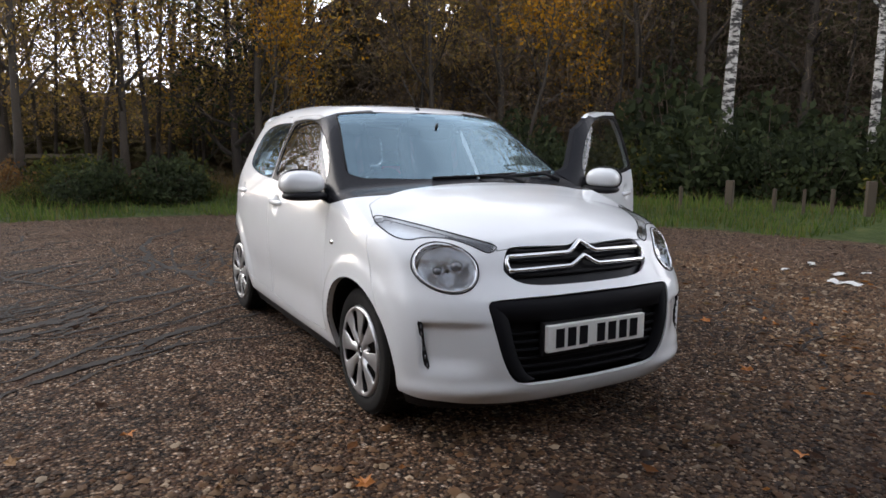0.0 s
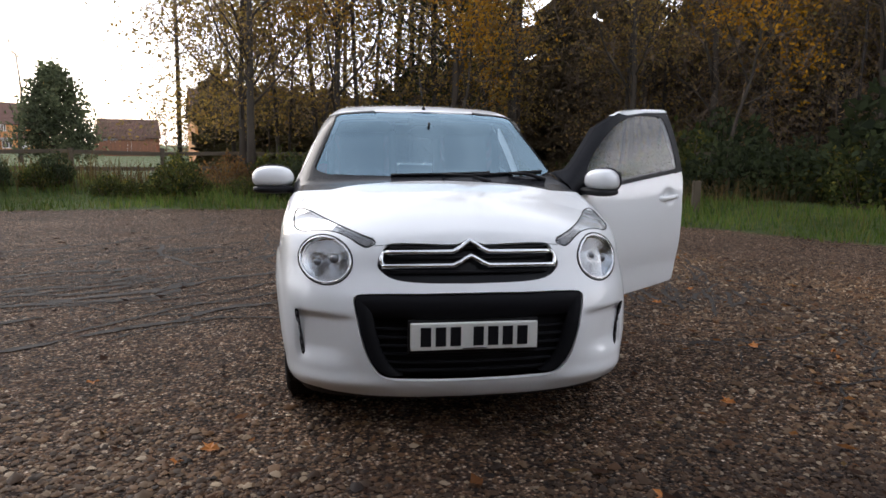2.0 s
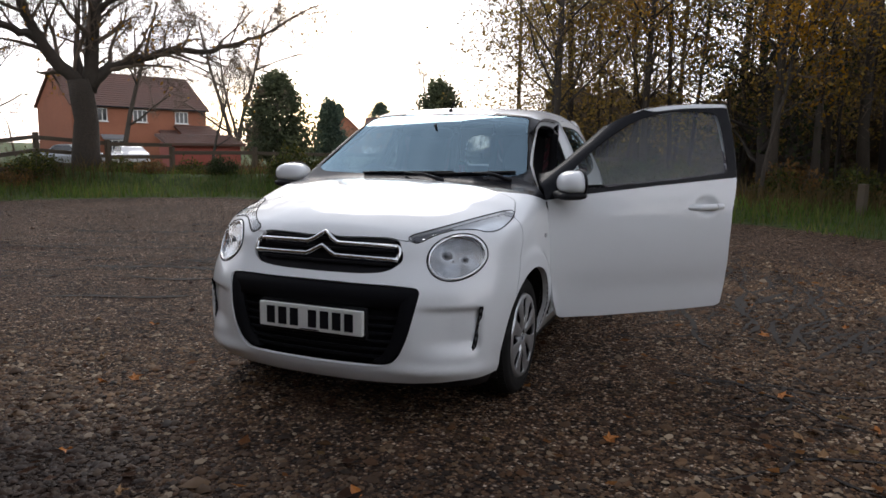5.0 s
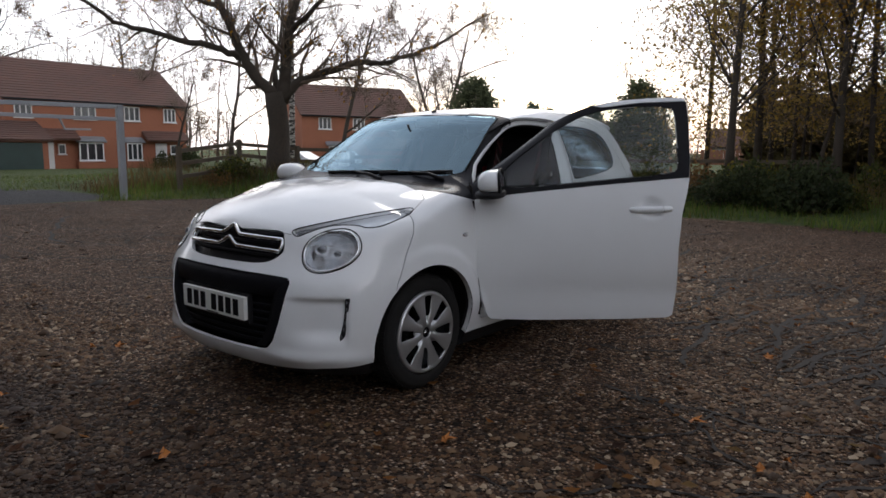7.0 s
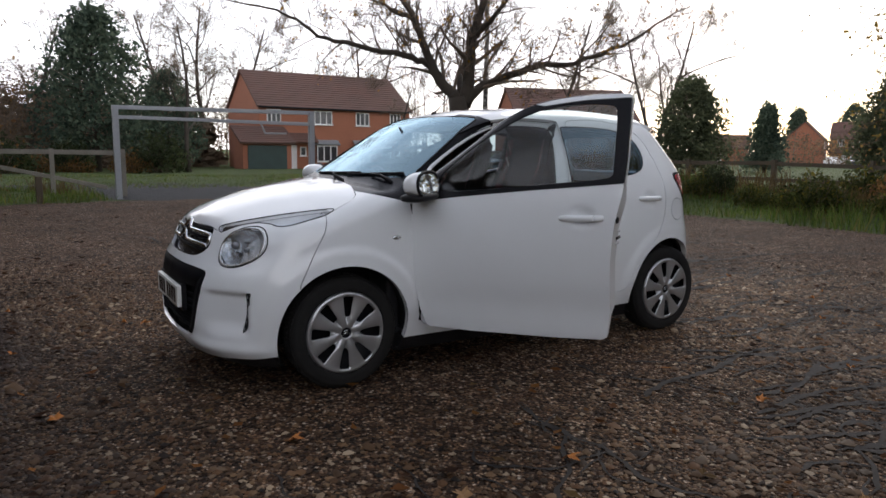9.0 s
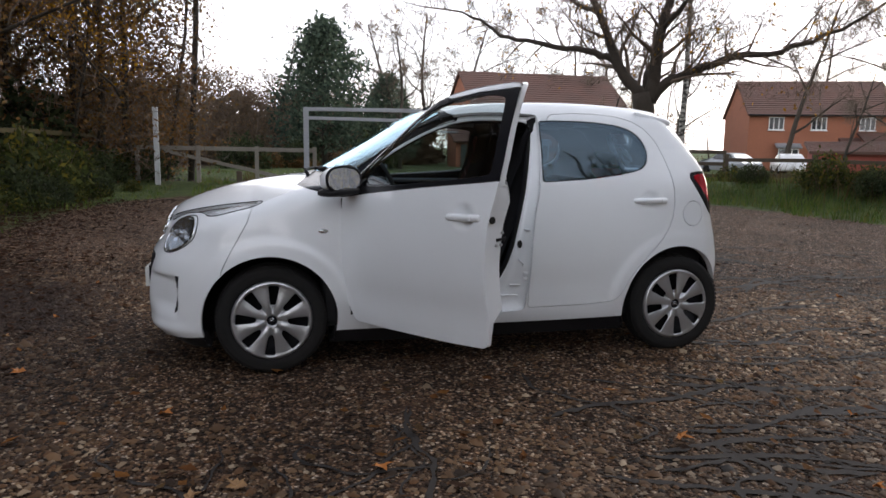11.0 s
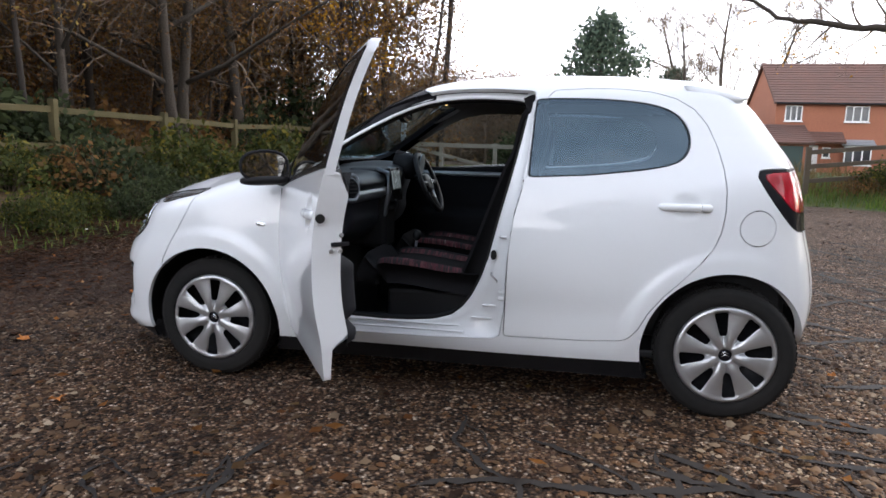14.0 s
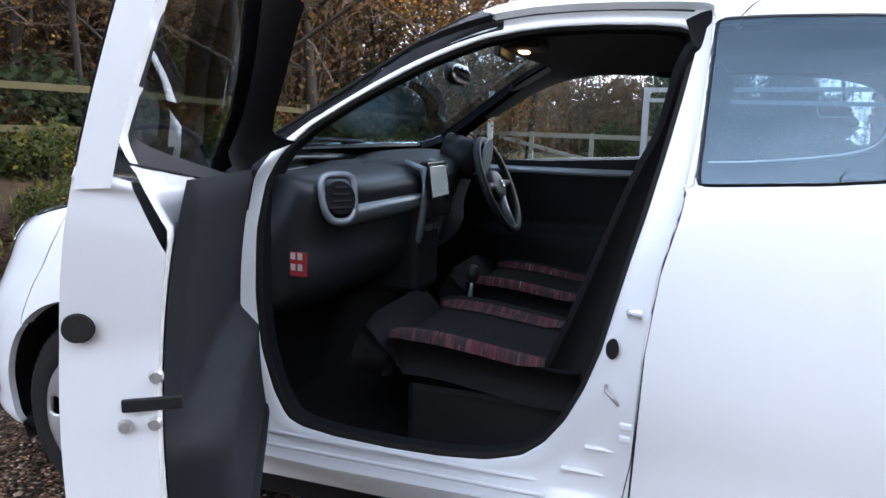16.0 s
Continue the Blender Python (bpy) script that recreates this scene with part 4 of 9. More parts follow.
dark = [q for q in fr_f if ring_v[list(q)].mean(0)[0] > -1.44 and ((max(q) < 5 * nv and ring_v[list(q)].mean(0)[0] > -1.02 and ring_v[list(q)].mean(0)[2] > 0.90) or (max(q) < 3 * nv and ring_v[list(q)].mean(0)[2] > 1.30))]
obj("pillar_cover", ring_v, dark, M_BLACK, car, True, "black outer face of the windscreen pillar")
fr_f = [q for q in fr_f if q not in set(dark)]
obj("door_frame", ring_v, fr_f, M_PAINT, car, True, "white painted door aperture")
tube_part("door_seal", [tuple(p) for p in loops[6] + np.array([0, -0.012, 0])], 0.011, M_RUBBER, car, 8, True, label="black rubber door seal")
bm = bmesh.new()
for x, z in ((-1.345, 0.665),):
    bmesh.ops.create_cone(bm, cap_ends=True, segments=18, radius1=0.018, radius2=0.016, depth=0.012,
                          matrix=Matrix.Translation((x, side_y(x, z)[0] - 0.036, z)) @ Matrix.Rotation(radians(90), 4, "X") @ Matrix.Diagonal((0.75, 1.25, 1, 1)))
part("pillar_plug", bm, M_RUBBER, car)
for z in (0.745, 0.50, 0.47):
    y = side_y(-1.385, z)[0]
    part("hinge", block(bmesh.new(), -1.40, y - 0.034, z - 0.008, -1.37, y - 0.018, z + 0.008, 0.003), M_PAINT, car, "white door hinge leaf")

for x0, x1, z in ((-1.375, -1.30, 0.432), (-1.345, -1.25, 0.372)):
    y = float(side_y((x0 + x1) / 2, z)[0])
    part("pressed_rib", block(bmesh.new(), x0, y - 0.040, z - 0.004, x1, y - 0.026, z + 0.004, 0.003), M_PAINT, car, "white pressed rib in the door pillar")
for x, z, up_ in ((-1.385, 0.745, 0.004), (-1.352, 0.565, 0.02)):
    y = float(side_y(x, z)[0])
    tube_part("striker_loop", [(x - 0.012, y - 0.03, z - up_), (x - 0.012, y - 0.016, z - up_ * 0.6), (x + 0.014, y - 0.016, z + up_ * 0.6), (x + 0.014, y - 0.03, z + up_)], 0.004, M_SILVER, car, 6, label="steel striker loop on the door pillar")
# three low steps along the sill
for k, (z, d) in enumerate(((0.304, 0.014), (0.326, 0.040))):
    xs = np.linspace(-0.50, -1.22, 20)
    tube_part("sill_step", [(float(x), float(side_y(x, z)[0]) - d, z) for x in xs], 0.005, M_PAINT, car, 6, label="white ridge along the door sill")

# lip of the roof over the rear window
lip_line = [(-2.20, 1.446), (-2.33, 1.428), (-2.415, 1.409), (-2.445, 1.394), (-2.44, 1.380), (-2.36, 1.370), (-2.26, 1.376)]
v, f = [], []
cross = np.linspace(-1, 1, 15)
for t in cross:
    y = 0.56 * t
    for x, z in lip_line:
        v.append((x + 0.05 * t ** 4 + 0.03 * abs(t) ** 8, y, z - 0.07 * y ** 2 * 0.9 - 0.012 * abs(t) ** 8))
k = len(lip_line)
f = [(i * k + j, i * k + (j + 1) % k, (i + 1) * k + (j + 1) % k, (i + 1) * k + j) for i in range(14) for j in range(k)] + [tuple(range(k))[::-1], tuple(range(14 * k, 15 * k))]
obj("roof_spoiler", v, f, M_PAINT, car, True, "white roof spoiler")

# door handles
for hx, hz, mv, sgn, par in ((-2.14, 0.905, None, 1, None), (-2.14, 0.905, None, -1, None), (-1.275, 0.855, OPEN, 1, left_door), (-1.275, 0.875, None, -1, DOORS["right"])):
    grip = None
    for name, x0, x1 in (("door_handle", hx - 0.054, hx + 0.112), ("handle_cap", hx - 0.098, hx - 0.0565)):
        half, xm = (x1 - x0) / 2, (x0 + x1) / 2
        xs = xm + half * np.sin(np.linspace(-math.pi / 2, math.pi / 2, 17))
        end = np.abs(np.where(xs > xm, (xs - xm) / half, 0) if grip is None else np.where(xs < xm, (xs - xm) / half, 0))
        pts = [(x, sgn * (side_y(x, hz + 0.06)[0] + 0.004 + 0.018 * (1 - min(1.0, abs(x - hx) / 0.115) ** 4)), hz) for x in xs]
        rad = [0.0165 * (0.28 + 0.72 * math.sqrt(max(0.0, 1 - e ** 7))) for e in end]
        rad[0 if grip is None else -1] *= 0.9
        bar = tube_part(name, pts, rad, M_PAINT, grip or par or car, 14, m=mv)
        grip = grip or bar

# door mirrors
def mirror(sgn, mv, parent):
    c = (-0.475, sgn * 0.880, 1.020)
    bm = bmesh.new()
    bmesh.ops.create_uvsphere(bm, u_segments=32, v_segments=20, radius=1.0)
    for v in bm.verts:
        p = v.co.copy()
        q = [math.copysign(abs(k) ** 0.82, k) for k in p]
        v.co = Vector((c[0] - 0.048 + 0.115 * max(0.0, p.x) ** 0.55, c[1] + q[1] * (0.100 if mv is not None else 0.112), c[2] + q[2] * (0.070 if q[2] > 0 else 0.052)))
    if mv is not None:
        bmesh.ops.transform(bm, matrix=mv, verts=bm.verts)
    h = part("mirror_housing", bm, M_PAINT, parent, "white mirror housing", True)
    bm = ellipsoid((c[0] + 0.004, c[1] - sgn * 0.005, c[2] - 0.055), (0.080, 0.110, 0.024), 24, 12, 0.75)
    block(bm, c[0] - 0.035, min(sgn * 0.735, c[1]), c[2] - 0.075, c[0] + 0.035, max(sgn * 0.735, c[1]), c[2] - 0.045, 0.008)
    if mv is not None:
        bmesh.ops.transform(bm, matrix=mv, verts=bm.verts)
    part("mirror_base", bm, M_PLASTIC, h, "black mirror foot", True)
    bm = bmesh.new()
    bmesh.ops.create_circle(bm, cap_ends=True, segments=32, radius=1.0)
    for v in bm.verts:
        a, b = v.co.x, v.co.y
        a, b = math.copysign(abs(a) ** 0.82, a), math.copysign(abs(b) ** 0.82, b)
        v.co = Vector((c[0] - 0.056 + 0.006 * b, c[1] + a * 0.094, c[2] + 0.007 + b * 0.058))
    if mv is not None:
        bmesh.ops.transform(bm, matrix=mv, verts=bm.verts)
    part("mirror_glass", bm, M_MIRROR, h, "mirror glass")
    rim = [(c[0] - 0.050, c[1] + math.copysign(abs(math.cos(a)) ** 0.82, math.cos(a)) * 0.099, c[2] + 0.007 + math.copysign(abs(math.sin(a)) ** 0.82, math.sin(a)) * 0.063) for a in np.linspace(0, 2 * math.pi, 40, endpoint=False)]
    tube_part("mirror_rim", rim, 0.0075, M_PLASTIC, h, 6, True, mv)


M_MIRROR = material("mirror", (0.85, 0.86, 0.87), 0.02, 1.0)
mirror(1, OPEN, left_door)
mirror(-1, None, DOORS["right"])

# wheels
def wheel(place, name="wheel"):
    w = thing(name)
    w.parent = car
    prof = [(0.180, -0.07), (0.205, -0.082), (0.245, -0.086), (0.272, -0.078), (0.284, -0.062), (0.287, -0.03), (0.287, 0.03), (0.284, 0.062), (0.272, 0.078), (0.262, 0.0835), (0.255, 0.0825), (0.245, 0.086), (0.228, 0.0845), (0.214, 0.080), (0.205, 0.067), (0.199, 0.04)]
    v, f = lathe(prof, 72)
    obj("tyre", v, f, M_RUBBER, w)
    # tread blocks
    v, f = [], []
    for i in range(72):
        for s in (-0.052, -0.018, 0.018, 0.052):
            a0 = 2 * math.pi * (i + (0.5 if s > 0 else 0)) / 72
            a1 = a0 + 2 * math.pi / 72 * 0.7
            o = len(v)
            for a in (a0, a1):
                for r in (0.283, 0.2915 if abs(s) < 0.03 else 0.288):
                    for e in (-0.013, 0.013):
                        v.append((r * math.cos(a), s + e, r * math.sin(a)))
            f += [(o + 2, o + 3, o + 7, o + 6), (o, o + 2, o + 6, o + 4), (o + 1, o + 5, o + 7, o + 3), (o, o + 1, o + 3, o + 2), (o + 4, o + 6, o + 7, o + 5)]
    tagged(obj("tread", v, f, M_RUBBER, w, False), kind="stuff")
    na, nr = 192, 22
    rr = np.linspace(0.026, 0.194, nr + 1)
    v = [(r * math.cos(2 * math.pi * i / na), 0, r * math.sin(2 * math.pi * i / na)) for i in range(na) for r in rr]
    q = [(i * (nr + 1) + j, i * (nr + 1) + j + 1, ((i + 1) % na) * (nr + 1) + j + 1, ((i + 1) % na) * (nr + 1) + j) for i in range(na) for j in range(nr)]
    sh = Sheet(v, q)

    def slots(p):
        a = np.arctan2(p[:, 2], p[:, 0])
        r = np.hypot(p[:, 0], p[:, 2])
        k = (a + math.pi / 8) % (math.pi / 4) - math.pi / 8
        u, s = r * np.cos(k) - 0.126, np.abs(r * np.sin(k))
        half = 0.0165 + 0.13 * np.clip(u + 0.04, 0, 0.08)
        dx, dy = np.abs(u) - 0.050, s - half
        return np.hypot(np.maximum(dx + 0.008, 0), np.maximum(dy + 0.008, 0)) - 0.008 + np.minimum(np.maximum(dx + 0.008, dy + 0.008), 0)
    d, _ = sh.cut(slots)
    keep = ~sh.inside(d)
    p = sh.v
    r, a = np.hypot(p[:, 0], p[:, 2]), np.arctan2(p[:, 2], p[:, 0])
    k = (a + math.pi / 8) % (math.pi / 4) - math.pi / 8
    y = 0.076 - 0.30 * np.clip(r - 0.06, 0, 1) ** 2 * 1.2 + 0.006 * np.exp(-((r - 0.185) / 0.008) ** 2)
    y = y + 0.008 * (1 - np.cos(8 * a)) / 2 * bump(r, 0.05, 0.175, 0.05) - 0.012 * (np.abs(k) < 0.2) * bump(r, 0.05, 0.085, 0.03) * np.cos(k * 7)
    y = y - 0.012 * np.clip((r - 0.188) / 0.006, 0, 1)
    p[:, 1] = y + 0.008 * np.clip((r - 0.15) / 0.04, 0, 1)
    p[:, [0, 2]] *= 1.065
    hub = obj("wheel_trim", p, [tuple(dict.fromkeys(t)) for t in sh.f[keep].tolist()], M_SILVER, w, True, "silver eight-spoke wheel trim")
    sol = hub.modifiers.new("thick", "SOLIDIFY")
    sol.thickness, sol.offset = 0.006, -1
    v, f = lathe([(0.0, 0.02), (0.2, 0.02), (0.2, 0.05)], 48)
    obj("wheel_disc", v, f, M_BLACK, w, True, "black steel wheel behind the trim")
    bm = bmesh.new()
    block(bm, -0.0235, 0.068, -0.0235, 0.0235, 0.0785, 0.0235, 0.006)
    cap = part("centre_cap", bm, M_BLACK, w, "black centre cap with silver chevrons")
    v, f = join(*[tube([(-0.015, 0.079, z - 0.010), (0, 0.0795, z), (0.015, 0.079, z - 0.010)], 0.0026, 5) for z in (0.003, 0.014)])
    obj("chevron", v, f, M_CHROME, cap)
    w.matrix_basis = place
    return w


W1 = wheel(Matrix.Translation((0.006, 0.702, 0.287)) @ Matrix.Rotation(radians(-4), 4, "Y"))
for x, y, turn in ((-2.34, 0.695, 9), (0.006, -0.702, 20), (-2.34, -0.695, 31)):
    wm = Matrix.Translation((x, y, 0.287)) @ (Matrix.Rotation(math.pi, 4, "Z") if y < 0 else Matrix.Identity(4)) @ Matrix.Rotation(radians(turn), 4, "Y")
    w2 = copy_thing(W1, wm)
# wheel housings
for cx, cz in ((0.012, 0.285), (-2.335, 0.29)):
    for sgn in (1, -1):
        v, f = [], []
        na = 40
        aa = np.radians(-28 + 236 * np.arange(na + 1) / na)
        rim_y = side_y(cx + 0.35 * np.cos(aa), np.maximum(cz + 0.35 * np.sin(aa), 0.2)) - 0.004
        for a, ys in zip(aa, rim_y):
            for r, yy in ((0.347, 0), (0.35, 0.02), (0.36, 0.06), (0.365, 0.30), (0.05, 0.30)):
                x, z = cx + r * math.cos(a), cz + r * math.sin(a)
                v.append((x, sgn * ((ys - yy) if yy < 0.2 else 0.50), max(z, 0.16)))
        for i in range(na):
            for j in range(4):
                f.append((i * 5 + j, (i + 1) * 5 + j, (i + 1) * 5 + j + 1, i * 5 + j + 1))
        obj("wheel_housing", v, f, M_PLASTIC, car)

# front lamps
M_REFLECT = material("lamp_reflector", (0.84, 0.85, 0.87), 0.14, 0.95, big=(22, 0.7), grain=(70, 0.5), other=(0.34, 0.345, 0.355), bump=(34, 0.8), depth=0.012)
M_BULB = material("dim_lamp_glass", (0.22, 0.23, 0.25), 0.12, 0.3, coat=0.6, big=(30, 0.6), grain=(90, 0.4), other=(0.06, 0.065, 0.07))
M_TRAY = material("lamp_tray", (0.86, 0.87, 0.88), 0.25, 0.4, big=(8, 0.4), grain=(45, 0.3), other=(0.42, 0.425, 0.43))
for yes, sgn in ((LEFT, 1), (~LEFT, -1)):
    lamp = panel("headlamp", is_(LAMP) & yes, M_LENS, car, flange=0.03, gap=0.007, label_text="round clear headlamp")
    lamp.visible_shadow = False
    c = Vector((float(front_x(0.60, LAMP_Z)[0]), sgn * 0.60, LAMP_Z))
    nn = Vector(field_normal(np.array([c]))[0])
    ori = Matrix.Translation(c) @ nn.to_track_quat("Y", "Z").to_matrix().to_4x4() @ Matrix.Diagonal((1, 1, 0.83, 1))
    ring = []
    for a in np.linspace(0, 2 * math.pi, 56, endpoint=False):
        yy, zz = 0.60 + 0.1045 * math.cos(a), LAMP_Z + 0.0865 * math.sin(a)
        ring.append((float(front_x(yy, zz)[0]) + 0.001, sgn * yy, zz))
    tube_part("bezel", ring, 0.0045, M_CHROME, lamp, 8, True, label="chrome bezel")
    dish = [(0.006, -0.075), (0.05, -0.062), (0.085, -0.04), (0.105, -0.020), (0.118, -0.012)]
    obj("reflector", *moved(lathe(dish, 40), ori), M_REFLECT, lamp)
    for k, (dx, dz, r) in enumerate(((0.036 * sgn, 0.012, 0.034), (-0.040 * sgn, -0.012, 0.026))):
        vf = join(lathe([(r, -0.05), (r * 1.02, -0.012), (r * 0.85, -0.008), (r * 0.8, -0.016)], 28), lathe([(r * 0.8, -0.016), (r * 0.55, -0.004), (r * 0.2, 0.002), (0.001, 0.003)], 28))
        obj("projector", *moved(vf, ori @ Matrix.Translation((dx, 0, dz))), M_REFLECT, lamp)
        vf = lathe([(r * 0.72, -0.012), (r * 0.5, 0.0), (r * 0.2, 0.006), (0.001, 0.007)], 24)
        obj("bulb_lens", *moved(vf, ori @ Matrix.Translation((dx, 0, dz))), M_BULB, lamp)
    up = panel("indicator_lamp", is_(UPLAMP) & yes, M_LENS, car, flange=0.004, gap=0.005, label_text="clear strip lamp above the headlamp")
    up.visible_shadow = False
    panel("lamp_tray", is_(UPLAMP) & yes, M_TRAY, up, flange=0.0, sink=0.024, gap=-0.004)
    panel("lamp_frame", is_(UPLAMP) & yes & (FCEN[:, 0] > 0.36), M_BLACK, up, flange=0.0, sink=0.018, gap=0.004)
    rimp = smooth_poly([(0.378, 0.808), (0.45, 0.832), (0.54, 0.860), (0.62, 0.886), (0.70, 0.908), (0.733, 0.902), (0.742, 0.87), (0.732, 0.836), (0.69, 0.826), (0.64, 0.838), (0.56, 0.838), (0.50, 0.820), (0.45, 0.790), (0.425, 0.782)], 2)
    tube_part("lamp_seal", [(float(front_x(a, b)[0]) + 0.001, sgn * a, b) for a, b in rimp], 0.0028, M_RUBBER, up, 6, True, label="black lamp seal")
    ring = [(float(front_x(0.60 + 0.113 * math.cos(a), LAMP_Z + 0.095 * math.sin(a))[0]), sgn * (0.60 + 0.113 * math.cos(a)), LAMP_Z + 0.095 * math.sin(a)) for a in np.linspace(0, 2 * math.pi, 56, endpoint=False)]
    tube_part("lamp_joint", ring, 0.0035, M_RUBBER, lamp, 6, True, label="dark joint round the lamp")
    zl = np.linspace(0.328, 0.524, 15)
    slim = np.polyfit(zl, front_x(0.692 + (zl - 0.328) * 0.150, zl), 2)
    v, f = [], []
    for z in zl:
        yc = 0.692 + (z - 0.328) * 0.150
        ww = 0.008 * min(1.0, 0.35 + (z - 0.328) / 0.02, 0.5 + (0.524 - z) / 0.02)
        for yy, dx in ((yc - ww, -0.012), (yc - ww, 0.002), (yc, 0.004), (yc + ww, 0.002), (yc + ww, -0.012)):
            v.append((float(np.polyval(slim, z)) + 0.004 + dx - 0.6 * (yy - yc), sgn * yy, z))
    for i in range(14):
        for j in range(4):
            f.append((i * 5 + j, i * 5 + j + 1, i * 5 + j + 6, i * 5 + j + 5))
    drl = obj("daytime_lamp", v, f, M_BLACK, car, True, "slim dark daytime running lamp")
    for z in np.linspace(0.345, 0.505, 6):
        yy = 0.692 + (z - 0.328) * 0.150
        xx = float(np.polyval(slim, z))
        bm = ellipsoid((xx + 0.007, sgn * yy, z), (0.004, 0.0042, 0.009), 10, 8, 0.7)
        part("led", bm, M_BULB, drl, smooth=True)
# joint of the strip lamps: black inner frame
panel("upper_grille", is_(GRILLE), M_BLACK, car, sink=0.03, gap=-0.003, flange=0.0, label_text="gloss black upper grille")
for zb in (0.690, 0.745, 0.785):
    pts = [(float(front_x(abs(y), zb)[0]) - 0.016, y, zb) for y in np.linspace(-0.335, 0.335, 25)]
    tube_part("grille_rib", pts, 0.007, M_PLASTIC, car, 6)
badge = None
for zb, zp, half in ((0.772, 0.816, 0.352), (0.719, 0.757, 0.368)):
    pts = []
    for y in (*np.linspace(-half, -0.075, 14), -0.045, -0.02, 0.0, 0.02, 0.045, *np.linspace(0.075, half, 14)):
        k = max(0.0, 1 - abs(y) / 0.065)
        z = zb + (zp - zb) * min(1.0, k * 1.06) - 0.006 * (abs(y) / 0.37) ** 2
        pts.append((float(front_x(abs(y), z)[0]) + 0.004, y, z))
    tube_part("chrome_bar", pts, 0.0105, M_CHROME, car, 8, label="chrome grille bar rising to a chevron")
for sgn in (1, -1):
    pts = []
    for a in np.linspace(-90, 90, 9):
        y, z = 0.352 + 0.018 * math.cos(radians(a)), 0.7405 + 0.0275 * math.sin(radians(a))
        pts.append((float(front_x(y, z)[0]) + 0.003, sgn * y, z))
    tube_part("chrome_end", pts, 0.0085, M_CHROME, car, 8)
low = panel("lower_grille", is_(LOWGRILLE), M_GRILLE, car, sink=0.05, gap=-0.004, flange=0.0, label_text="black lower grille")
for zb, ww in ((0.29, 0.33), (0.325, 0.38), (0.36, 0.40), (0.395, 0.42), (0.43, 0.43), (0.465, 0.435), (0.545, 0.445)):
    pts = [(float(front_x(abs(y), zb)[0]) - 0.040, y, zb) for y in np.linspace(-ww, ww, 21)]
    tube_part("slat", pts, [0.008] * 21, M_GRILLE, low, 6)
# upper black apron of the lower grille
v, f = [], []
ys = np.linspace(-0.476, 0.476, 41)
for y in ys:
    for z, dx in ((0.607, -0.02), (0.601, -0.003), (0.575, -0.006), (0.515, -0.010), (0.51, -0.05)):
        v.append((float(front_x(abs(y), z)[0]) + dx, y * (1 - 0.02 * (0.61 - z) / 0.1), z))
for i in range(40):
    for j in range(4):
        f.append((i * 5 + j, i * 5 + j + 1, (i + 1) * 5 + j + 1, (i + 1) * 5 + j))
obj("grille_apron", v, f, M_GRILLE, low)
# side cheeks of the lower grille
for sgn in (1, -1):
    v, f = [], []
    for z in np.linspace(0.275, 0.605, 16):
        yo = np.interp(z, [0.262, 0.305, 0.37, 0.45, 0.575, 0.612], [0.33, 0.397, 0.434, 0.458, 0.480, 0.476])
        for k, dx in ((0.0, -0.004), (0.02, -0.006), (0.06, -0.012), (0.065, -0.05)):
            v.append((float(front_x(yo - k, z)[0]) + dx, sgn * (yo - k), z))
    for i in range(15):
        for j in range(3):
            f.append((i * 4 + j, i * 4 + j + 1, (i + 1) * 4 + j + 1, (i + 1) * 4 + j))
    obj("grille_cheek", v, f, M_GRILLE, low)

# number plate: the characters stand as plain bars
plate = box("number_plate", (0.684, -0.2625, 0.3885, 0.7075, 0.2625, 0.4995), M_PLATE, car, 0.004, label="white plate with dark bars")
for i, yc in enumerate((0.198, 0.137, 0.076, 0.015, -0.079, -0.140, -0.201)):
    box("plate_mark", (0.7066, yc - 0.0215, 0.405, 0.7093, yc + 0.0215, 0.484), M_BLACK, plate)
box("maker_mark", (0.7066, -0.05, 0.392, 0.7085, 0.05, 0.3965), M_BLACK, plate)
box("plate_plinth", (0.66, -0.27, 0.37, 0.685, 0.27, 0.51), M_PLASTIC, car, 0.004)

# side repeaters, aerial, wipers
for sgn in (1, -1):
    y = side_y(-0.262, 0.757)[0]
    rp = part("side_repeater", ellipsoid((-0.262, sgn * y, 0.757), (0.026, 0.007, 0.012), 18, 10), M_REFLECT, car, "clear side indicator", True)
za = float(top_z(-0.955, 0.0)[0])
part("aerial_base", ellipsoid((-0.965, 0, za + 0.003), (0.022, 0.012, 0.016), 16, 10), M_PLASTIC, car, smooth=True)
tube_part("aerial", [(-0.97, 0, za + 0.012), (-1.05, 0, za + 0.09), (-1.20, 0, za + 0.225)], [0.004, 0.0022, 0.0016], M_PLASTIC, car, 6, label="black roof aerial")


def on_screen(y, z, off):
    return Vector((float(front_x(abs(y), z)[0]) + off, y, z))


for y0, y1, z0, z1 in ((-0.26, 0.28, 1.052, 1.068), (0.18, 0.60, 1.055, 1.075)):
    pts = [on_screen(y0 + (y1 - y0) * t, z0 + (z1 - z0) * t, 0.014) for t in np.linspace(0, 1, 12)]
    wp = tube_part("wiper_blade", pts, 0.0075, M_PLASTIC, car, 6, label="black wiper blade")
    a = on_screen(y1 - 0.02 if y0 < 0 else y1 + 0.0, z1 - 0.045, 0.01)
    pts = [a, a + Vector((0.012, -0.1, 0.03)), on_screen((y0 + y1) / 2, (z0 + z1) / 2, 0.028)]
    tube_part("wiper_arm", pts, [0.012, 0.009, 0.006], M_PLASTIC, wp, 6)
tube_part("windscreen_seal", [on_screen(s * yy, zz, 0.0) for s, pairs in ((-1, ((0.0, 1.406), (0.3, 1.403), (0.50, 1.39), (0.535, 1.375), (0.555, 1.32), (0.61, 1.19), (0.652, 1.085))),) for yy, zz in pairs], 0.005, M_RUBBER, car, 6)
